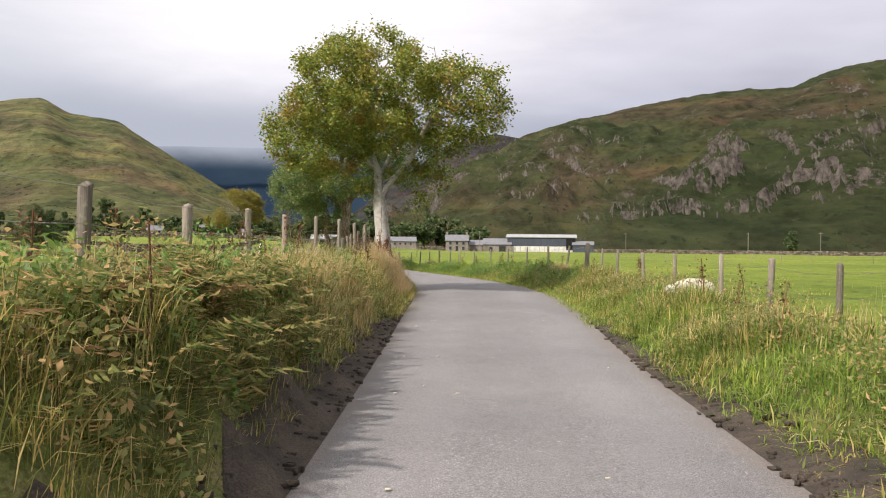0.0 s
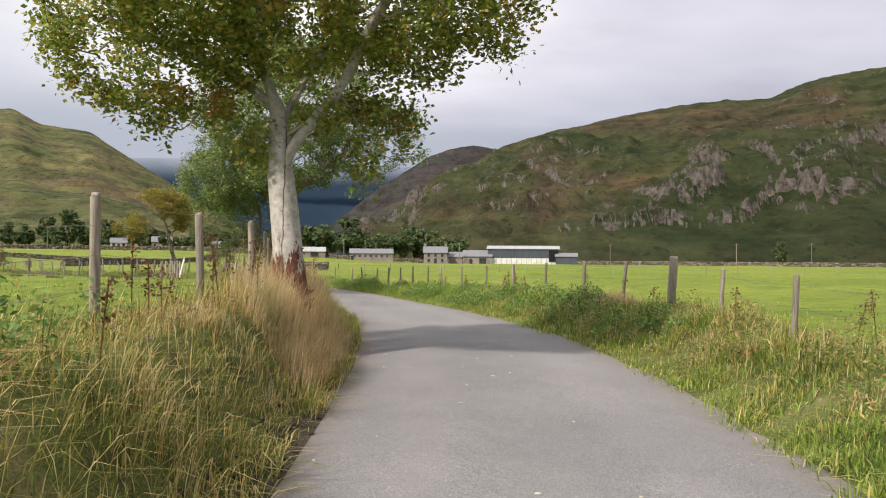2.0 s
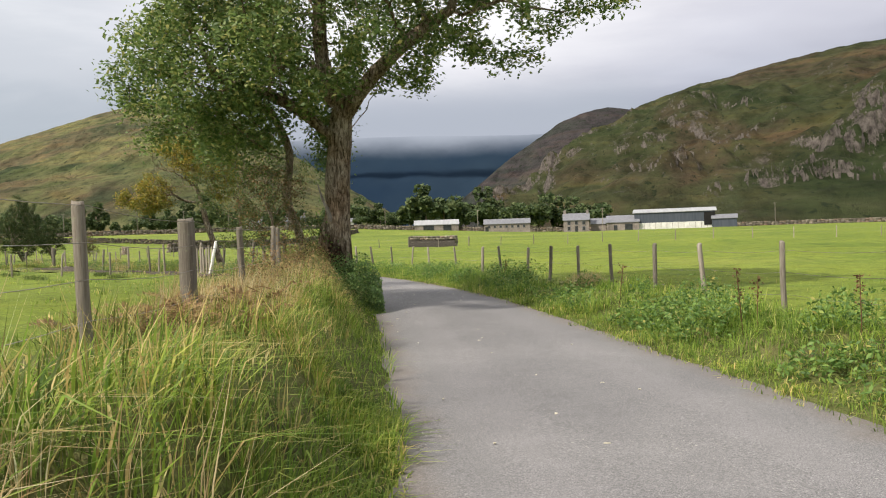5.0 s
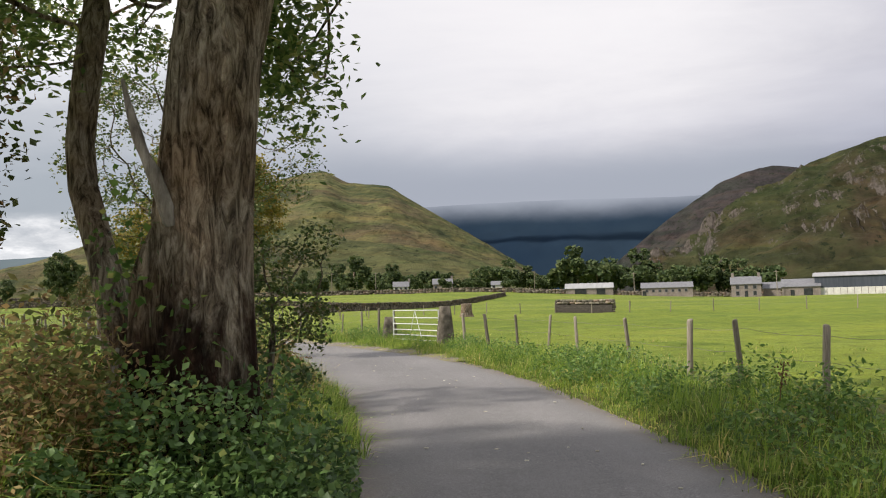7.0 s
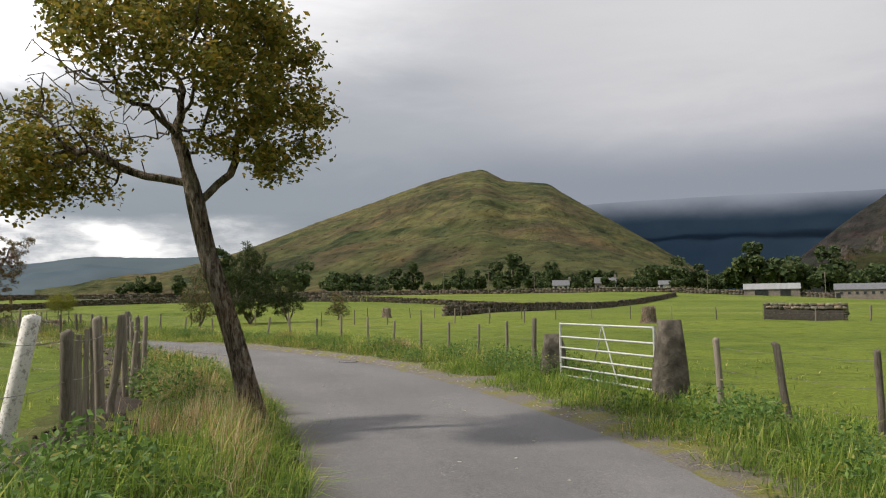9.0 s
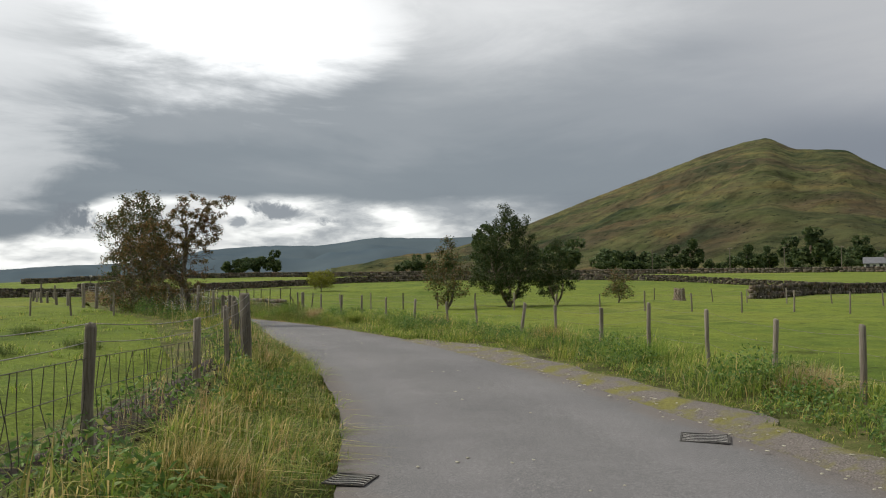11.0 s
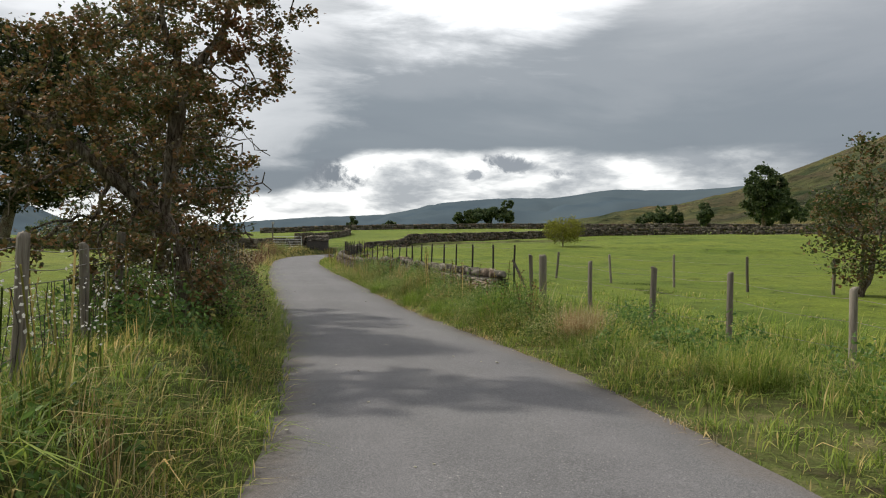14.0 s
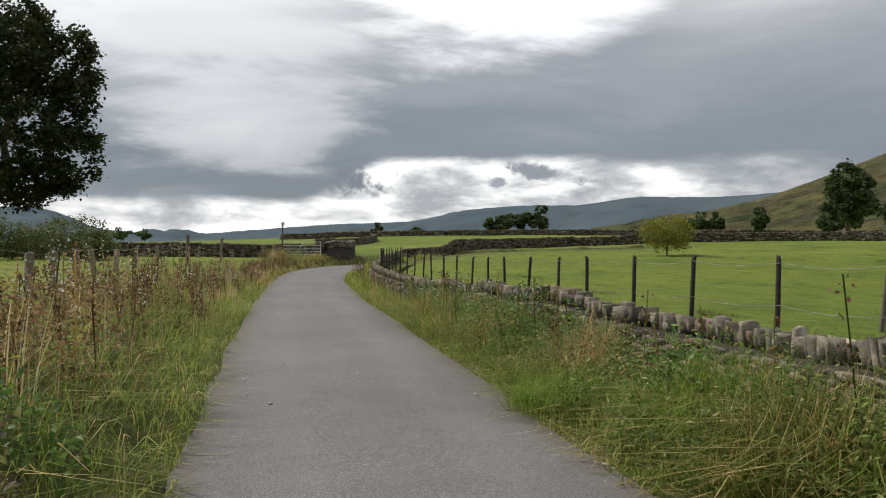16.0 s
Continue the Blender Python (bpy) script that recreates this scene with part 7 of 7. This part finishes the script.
run("left", "dry_grass", "straw-coloured dry grass tufts", 11000, 116, 156, 0.3, 2.6, 0.50, 0.0055, grass_tan, lean=0.6, clump=1.05, seed=4)
run("left", "dry_grass", "straw-coloured dry grass and dead stems", 16000, 158, 205, 0.5, 2.6, 0.60, 0.007, grass_tan, lean=0.5, clump=1.0, seed=5)
run("left", "dry_grass", "straw-coloured dry grass by the old fence", 9000, 84, 93, 1.0, 2.4, 0.42, 0.0055, grass_tan, lean=0.7, clump=0.7, seed=14)
run("left", "verge_grass", "short green grass at the road's edge", 9000, 73, 84, -0.05, 0.6, 0.20, 0.0120, grass_green, lean=1.2)
run("left", "verge_grass", "mixed short grass hanging over the road's edge", 11000, 60, 77, -0.05, 0.7, 0.28, 0.010, grass_mixed, lean=1.2)
run("right", "verge_grass", "short green grass at the road's edge", 15000, 59, 114, -0.22, 0.5, 0.20, 0.0120, grass_green, lean=1.2)
# right
run("right", "verge_grass", "green verge grass with dry tufts along the lane", 36400, 46, 84, 0.05, 2.4, 0.36, 0.0132, grass_mixed, lean=1.15, edge_low=0.5, clump=0.75, seed=7)
run("right", "verge_grass", "lush green verge grass along the lane", 36400, 46, 84, 0.05, 2.2, 0.28, 0.0110, grass_lush, lean=1.15, edge_low=0.5)
run("right", "verge_grass", "lush green verge grass along the lane", 46200, 84, 122, 0.0, 2.1, 0.32, 0.0115, grass_lush, lean=1.15, edge_low=0.5)
run("right", "verge_grass", "lush green verge grass along the lane", 32199, 118, 156, 1.3, 4.2, 0.34, 0.0144, grass_green, lean=1.15)
run("right", "verge_grass", "lush green verge grass along the lane", 11200, 138, 152, 0.0, 2.0, 0.30, 0.0132, grass_green, lean=1.15, edge_low=0.5)
run("right", "verge_grass", "short lush grass beside the broken edge", 30000, 47, 64, 0.18, 2.3, 0.19, 0.0085, grass_lush, lean=1.1, tufts=0.25, edge_low=0.5)
run("right", "verge_grass", "short lush grass behind the gravel", 16000, 107, 124, 0.9, 3.2, 0.17, 0.0100, grass_lush, lean=1.1, tufts=0.3)
run("right", "verge_grass", "short green grass where the gravel ends", 7000, 111, 123, 0.25, 2.2, 0.18, 0.012, grass_green, lean=1.2)
run("right", "verge_grass", "short green grass along the outer edge of the gravel", 9000, 109, 146, 0.70, 1.5, 0.11, 0.0105, grass_green, lean=1.3)
run("right", "verge_grass", "thin yellow mossy line between asphalt and gravel", 6000, 110, 141, -0.46, -0.26, 0.035, 0.0100, grass_mixed, lean=1.4)
run("right", "verge_grass", "short yellow-green grass beside the gravel", 11200, 116, 156, 0.1, 1.6, 0.07, 0.0108, grass_mixed, lean=1.15, clump=0.9, seed=8)
run("right", "verge_grass", "lush green verge grass along the lane", 30000, 148, 182, -0.02, 1.35, 0.40, 0.0090, grass_green, lean=1.7, edge_low=0.6)
run("right", "verge_grass", "pale tangled verge grass before the stone wall", 9000, 148, 182, 0.2, 1.15, 0.42, 0.0080, grass_mixed, lean=1.6, edge_low=0.6)
run("right", "verge_grass", "coarse verge grass further along the lane", 10500, 182, 212, -0.02, 2.2, 0.40, 0.0216, grass_green, lean=1.15, edge_low=0.4)
run("right", "dry_grass", "straw-coloured dry grass tufts", 7000, 48, 84, 0.5, 2.4, 0.44, 0.0055, grass_tan, lean=1.0, clump=1.0, seed=9)
run("right", "dry_grass", "straw-coloured dry grass tufts", 7000, 84, 150, 0.6, 2.4, 0.42, 0.0055, grass_tan, lean=1.0, clump=1.15, seed=10)
run("right", "dry_grass", "straw-coloured dry grass tufts", 5000, 150, 200, 0.4, 1.1, 0.60, 0.0060, grass_tan, lean=1.0, clump=1.05, seed=12)
run("right", "dry_grass", "thin line of dead grass along the asphalt", 9000, 146, 196, -0.07, 0.07, 0.09, 0.0070, grass_tan, lean=1.2)
# pasture behind the fences
run("left", "pasture_grass", "short uneven pasture grass behind the fence", 13600, 46, 160, 1.9, 9.0, 0.14, 0.0168, grass_green, lean=1.0, power=1.6)
run("right", "pasture_grass", "short uneven pasture grass behind the fence", 13600, 46, 200, 2.2, 9.0, 0.13, 0.0168, grass_green, lean=1.0, power=1.6)


def weeds(name, label, spots, mat, leaves, leaf_l, leaf_w, tall, spread_r, category="weed", over=0.06):
    """Leafy clumps: many leaves piled over each spot (x, y)."""
    at = []
    for x, y, k in spots:
        n = int(leaves * k * (1.0 if category == "shrub" else 0.8))
        r = spread_r * k * np.sqrt(g.random(n))
        a = g.random(n) * 6.283
        zz = tall * k * g.random(n) ** 0.8 * (1 - 0.55 * (r / (spread_r * k)) ** 2)
        px, py = x + r * np.cos(a), y + r * np.sin(a)
        off = lane(px, py)[1] > over
        px, py, zz = px[off], py[off], zz[off]
        at.append(np.stack([px, py, land(px, py) + 0.03 + zz], -1))
    ob = new(name, leaf_mesh(name, np.vstack(at), leaf_l, leaf_w, mat, g, 0.7))
    return tagged(ob, label, category, kind="stuff")


def spots(side, n, s0, s1, d0, d1):
    xy, s, d = beside(side, n, s0, s1, d0, d1, g)
    return [(x, y, 0.6 + 0.8 * g.random()) for x, y in xy]


rust_leaf = leaf_mat("rust_leaf", [(0.0, (0.110, 0.072, 0.036)), (0.5, (0.240, 0.150, 0.072)), (1.0, (0.410, 0.285, 0.145))], 0.2, 0.45)
NETTLES = "dark green nettles and broad-leaved weeds in the verge"
weeds("nettle_bed", NETTLES, spots("right", 46, 70, 84, 0.5, 1.7), weed_leaf, 331, 0.069, 0.032, 0.40, 0.38)
weeds("nettle_bed", NETTLES, spots("right", 75, 82, 114, 0.4, 1.9), weed_leaf, 345, 0.065, 0.030, 0.42, 0.40)
weeds("nettle_bed", NETTLES, spots("right", 95, 116, 152, 1.25, 2.5), weed_leaf, 345, 0.058, 0.026, 0.45, 0.40)
weeds("nettle_bed", NETTLES, spots("right", 80, 150, 204, 0.60, 1.35), weed_leaf, 302, 0.058, 0.025, 0.58, 0.30)
weeds("nettle_bed", "dark green weeds in the rank verge", spots("left", 30, 47.5, 64, 0.4, 1.6), weed_leaf, 331, 0.060, 0.026, 0.46, 0.34)
weeds("nettle_bed", "dark green weeds in the rank verge", spots("left", 34, 88, 95, 0.4, 2.4), bracken_dark, 480, 0.042, 0.018, 0.50, 0.42)
weeds("nettle_bed", "dark green weeds in the rank verge", spots("left", 55, 100, 150, 0.5, 2.2), weed_leaf, 302, 0.067, 0.030, 0.38, 0.40)
weeds("bramble", "dark red-brown brambles under the hawthorns", spots("left", 34, 150, 160, 0.7, 2.1), bramble_leaf, 480, 0.050, 0.030, 0.78, 0.40, "bramble")
weeds("nettle_bed", "dark nettles under the hawthorns", spots("left", 46, 148, 161, 0.6, 2.4), weed_leaf, 374, 0.065, 0.031, 0.68, 0.45)
weeds("nettle_bed", "dark green weeds in the rank verge", spots("left", 40, 161, 204, 0.5, 2.4), grass_leaf, 302, 0.062, 0.028, 0.60, 0.40)
weeds("nettle_bed", "withered brown weeds in the rank verge", spots("left", 150, 160, 200, 0.7, 2.5), rust_leaf, 302, 0.056, 0.021, 0.70, 0.36)
weeds("nettle_bed", "withered brown weeds under the ash", spots("left", 26, 87, 95, 0.6, 2.4), rust_leaf, 420, 0.042, 0.014, 0.70, 0.36)
weeds("nettle_bed", "withered brown weeds in the verge", spots("right", 70, 46, 74, 0.5, 2.2), bracken_leaf, 273, 0.056, 0.018, 0.45, 0.36)
weeds("nettle_bed", "withered brown weeds before the stone wall", spots("right", 55, 152, 204, 0.45, 1.05), bracken_leaf, 302, 0.056, 0.018, 0.55, 0.28)
weeds("nettle_bed", "bushy green weeds standing before the stone wall", [(x, y, 1.0) for x, y, k in spots("right", 22, 152, 178, 0.6, 1.15)], grass_leaf, 900, 0.038, 0.012, 0.78, 0.42)
weeds("nettle_bed", "pale leafy weeds crowding the verge before the wall", spots("right", 120, 151, 174, 0.25, 1.2), grass_leaf, 460, 0.048, 0.014, 0.52, 0.34)
weeds("nettle_bed", "tall weeds hiding the stone wall further on", spots("right", 95, 165, 204, 0.75, 1.15), weed_leaf, 360, 0.050, 0.020, 0.80, 0.36)
weeds("nettle_bed", "tangled weeds against the foot of the stone wall", spots("right", 60, 164, 196, 1.05, 1.3), weed_leaf, 260, 0.050, 0.020, 0.52, 0.26)
weeds("shrub", "dark green leafy shrub at the foot of the ash", [(-4.12, 32.55, 0.95), (-4.3, 32.1, 0.72), (-4.35, 32.95, 1.10), (-3.92, 32.85, 0.62), (-3.95, 32.25, 0.55), (-4.55, 31.8, 0.50), (-4.2, 33.2, 0.75), (-4.45, 32.45, 1.0)], shrub_leaf, 3300, 0.044, 0.030, 1.10, 0.44, "shrub", -0.40)
weeds("shrub", "brown-green brambles round the rotten trunk", [(-5.3, 32.3, 1.0), (-5.7, 32.0, 0.9), (-5.0, 32.4, 0.8), (-5.9, 32.7, 0.8)], bracken_leaf, 1500, 0.052, 0.026, 0.85, 0.45, "bramble")
weeds("ivy", "dark ivy climbing the foot of the ash", [(-5.2, 32.9, 1.1), (-4.75, 32.9, 0.9)], weed_leaf, 420, 0.05, 0.04, 1.5, 0.28, "ivy")


def bracken(name, label, places, mat):
    """Arching fern fronds with paired leaflets."""
    vs, count = [], 0
    for x, y, size in places:
        z = float(land(np.array([x]), np.array([y]))[0])
        a = g.random() * 6.283
        length = size * (0.7 + 0.5 * g.random())
        steps = 20
        for k in range(2, steps):
            f = k / steps
            c = np.array([x + math.cos(a) * length * f ** 1.5 * 0.75, y + math.sin(a) * length * f ** 1.5 * 0.75, z + length * (f * 1.05 - 0.55 * f ** 2.6)])
            pin = 0.24 * length * (1 - f) ** 0.8 * min(1, f * 4) + 0.02
            tw = g.normal() * 0.25
            for s in (-1, 1):
                side = np.array([-math.sin(a + tw), math.cos(a + tw), -0.25 + 0.2 * g.normal()]) * s * pin
                fwd = np.array([math.cos(a), math.sin(a), 0.2]) * 0.022 * size
                vs.append([c - fwd, c + side * 0.5 - fwd * 0.9, c + side + fwd * 0.6, c + fwd])
    v = np.array(vs).reshape(-1, 3)
    i = np.arange(len(vs))[:, None] * 4
    t = np.concatenate([i + [[0, 1, 2]], i + [[0, 2, 3]]], 1).reshape(-1, 3)
    ob = new(name, mesh_from(name, v, t, mat, False))
    return tagged(ob, label, "fern", kind="stuff")


def fronds(side, n, s0, s1, d0, d1, size):
    xy, s, d = beside(side, n, s0, s1, d0, d1, g)
    return [(x, y, size * (0.7 + 0.5 * g.random())) for x, y in xy]


bracken("bracken", "dense dark green bracken fronds on the bank", fronds("left", 250, 49.0, 53.6, 0.32, 1.25, 0.62), bracken_dark)
bracken("bracken", "dense bracken fronds turning brown on the bank", fronds("left", 170, 52.5, 58, 0.35, 1.5, 0.56), bracken_leaf)
bracken("bracken", "rust-brown bracken fronds at the road's edge", fronds("left", 130, 46.8, 51.0, 0.7, 2.3, 0.56), rust_leaf)
bracken("bracken", "pale green and straw bracken fronds on the bank", fronds("left", 110, 47.2, 51.0, 0.35, 1.8, 0.52), bracken_leaf)
bracken("bracken", "brown bracken fronds in the grass", fronds("left", 60, 59, 72, 0.7, 1.8, 0.42), rust_leaf)
bracken("bracken", "rust-brown bracken clump in the verge", fronds("left", 170, 82, 85.5, 1.1, 2.3, 0.52), rust_leaf)
bracken("bracken", "rust-brown bracken clump in the verge", fronds("left", 120, 97, 104, 0.9, 2.2, 0.55), rust_leaf)
weeds("nettle_bed", "tangled brown-green weeds at the road's edge", spots("left", 20, 43.5, 51, 0.45, 1.7), bracken_leaf, 331, 0.060, 0.026, 0.52, 0.36)


def stems(name, label, places, tall, mat, head, head_mat, head_size, category):
    """Upright stems with clustered seed heads."""
    lines, heads = [], []
    for x, y in places:
        z = float(land(np.array([x]), np.array([y]))[0])
        h = tall * (0.65 + 0.5 * g.random())
        dx, dy = g.normal() * 0.08, g.normal() * 0.08
        lines.append(np.array([(x, y, z - 0.03), (x + dx * 0.5, y + dy * 0.5, z + h * 0.55), (x + dx, y + dy, z + h)]))
        n = head
        f = 0.55 + 0.45 * g.random(n)
        heads.append(np.stack([x + dx * f + g.normal(size=n) * 0.035, y + dy * f + g.normal(size=n) * 0.035, z + h * f], -1))
    v, f = tubes(lines, 0.006, 4)
    ob = thing(name, tuple(lines[0][0]), label, category, kind="stuff")
    home = lines[0][0]
    part("stem", mesh_from("stem", v - home, f, mat), ob)["kind"] = "stuff"
    part("seed_head", leaf_mesh("seed_head", np.vstack(heads) - home, head_size, head_size * 0.7, head_mat, g, 0.9), ob)["kind"] = "stuff"
    return ob


def dots(side, n, s0, s1, d0, d1):
    return [tuple(q) for q in beside(side, n, s0, s1, d0, d1, g)[0]]


stems("dock_stems", "rust-brown dock stems with seed heads", dots("left", 20, 62, 74, 0.5, 1.5), 0.85, dock_brown, 60, dock_brown, 0.035, "dock")
stems("dock_stems", "rust-brown dock stems with seed heads", dots("left", 14, 46, 62, 0.6, 1.7), 0.8, dock_brown, 50, dock_brown, 0.035, "dock")
stems("dock_stems", "rust-brown dock stems with seed heads", dots("right", 30, 46, 100, 0.8, 2.2), 0.75, dock_brown, 50, dock_brown, 0.035, "dock")
stems("dock_stems", "rust-brown dead dock stems", dots("left", 150, 160, 196, 0.6, 2.5), 0.72, dock_brown, 50, dock_brown, 0.035, "dock")
stems("thistles", "thistle stems with white fluffy seed heads", dots("left", 190, 140, 178, 0.8, 2.6), 0.95, grass_mixed, 20, fluff_white, 0.026, "thistle")
stems("thistles", "thistle stems with dull seed heads", dots("right", 110, 152, 196, 0.5, 1.2), 0.95, grass_mixed, 22, dock_brown, 0.035, "thistle")

# loose pale chippings on the asphalt
xy = np.vstack([beside("left", 260, 44, 190, -3.0, -0.1, g)[0], beside("right", 260, 112, 139, -0.38, 0.75, g)[0]])
vs, fs = [], []
for x, y in xy:
    v_, f_ = BLOCKS[int(g.integers(0, 7))]
    fs.append(f_ + 26 * len(vs))
    vs.append(v_ * [0.02 + 0.03 * g.random() ** 3, 0.015 + 0.02 * g.random(), 0.008] + [x, y, max(0.035, high(x, y) + 0.058 if len(vs) >= 260 else 0.0)])
tagged(new("chippings", mesh_from("chippings", np.vstack(vs), np.vstack(fs), pale_stone, False)), "scattered pale stone chips on asphalt and gravel", "gravel", kind="stuff")


def tussock(label, side, s, d, tall, wide, n, mat):
    """A thick tuft of long grass arching out from one root."""
    xy, _, _ = beside(side, 1, s, s + 0.01, d, d + 0.01, g)
    a, r = g.random(n) * 6.283, wide * np.sqrt(g.random(n)) * 0.45
    at = xy[0] + np.stack([np.cos(a), np.sin(a)], -1) * r[:, None]
    return blades("tussock", label, at, tall * 0.85, 0.0055, mat, g, lean=1.1)


for side, s, d, tall, wide, mat in [("right", 153.8, 0.85, 1.0, 1.3, grass_lush), ("right", 160.4, 0.75, 0.85, 1.1, grass_mixed), ("right", 163.4, 0.25, 0.55, 0.9, grass_lush), ("right", 158.6, 0.35, 0.5, 0.8, grass_lush), ("right", 156.0, 0.4, 0.5, 0.8, grass_lush),
                                     ("right", 148.0, 1.2, 0.6, 0.9, grass_green), ("right", 144.0, 2.4, 0.7, 1.0, grass_mixed), ("right", 133.0, 2.4, 0.6, 1.2, grass_lush), ("left", 121.0, 1.0, 0.5, 0.8, grass_mixed), ("right", 161.5, 0.85, 0.85, 0.9, grass_lush), ("right", 164.6, 1.0, 0.75, 0.7, grass_tan), ("right", 157.2, 0.9, 0.8, 0.8, grass_mixed), ("right", 168.0, 1.0, 0.8, 0.9, grass_mixed),
                                     ("right", 151.5, 1.0, 0.7, 0.7, grass_tan), ("right", 173.0, 1.0, 0.8, 0.8, grass_mixed), 
                                     ("right", 137.0, 2.4, 0.7, 0.8, grass_mixed), ("right", 129.0, 2.5, 0.6, 0.7, grass_tan), ("right", 75.0, 1.6, 0.6, 0.8, grass_tan), ("right", 95.0, 1.6, 0.6, 0.7, grass_tan)]:
    tussock("thick tussock of long arching verge grass", side, s, d, tall, wide, 1500, mat)
for s, d, wide in [(109, 5.2, 0.9), (112, 7.5, 1.1), (114, 4.6, 0.7), (117, 9.0, 1.2), (120, 6.4, 0.9), (123, 11.0, 1.3), (126, 7.8, 0.9), (130, 5.4, 0.8), (133, 9.5, 1.1), (137, 6.8, 0.9)]:
    tussock("dark tuft of rushes in the wet pasture", "left", s, d, 0.34, wide, 500, rush_green)
for s, d, wide in [(170, 5.0, 0.8), (173, 8.5, 1.0), (176, 6.0, 0.7), (168, 9.5, 0.9), (181, 11.0, 1.0), (186, 7.0, 0.8), (163, 7.5, 0.8), (178, 15.0, 1.2), (190, 13.0, 1.0)]:
    tussock("low dark tuft of rushes in the pasture", "right", s, d, 0.16, wide, 300, rush_green)
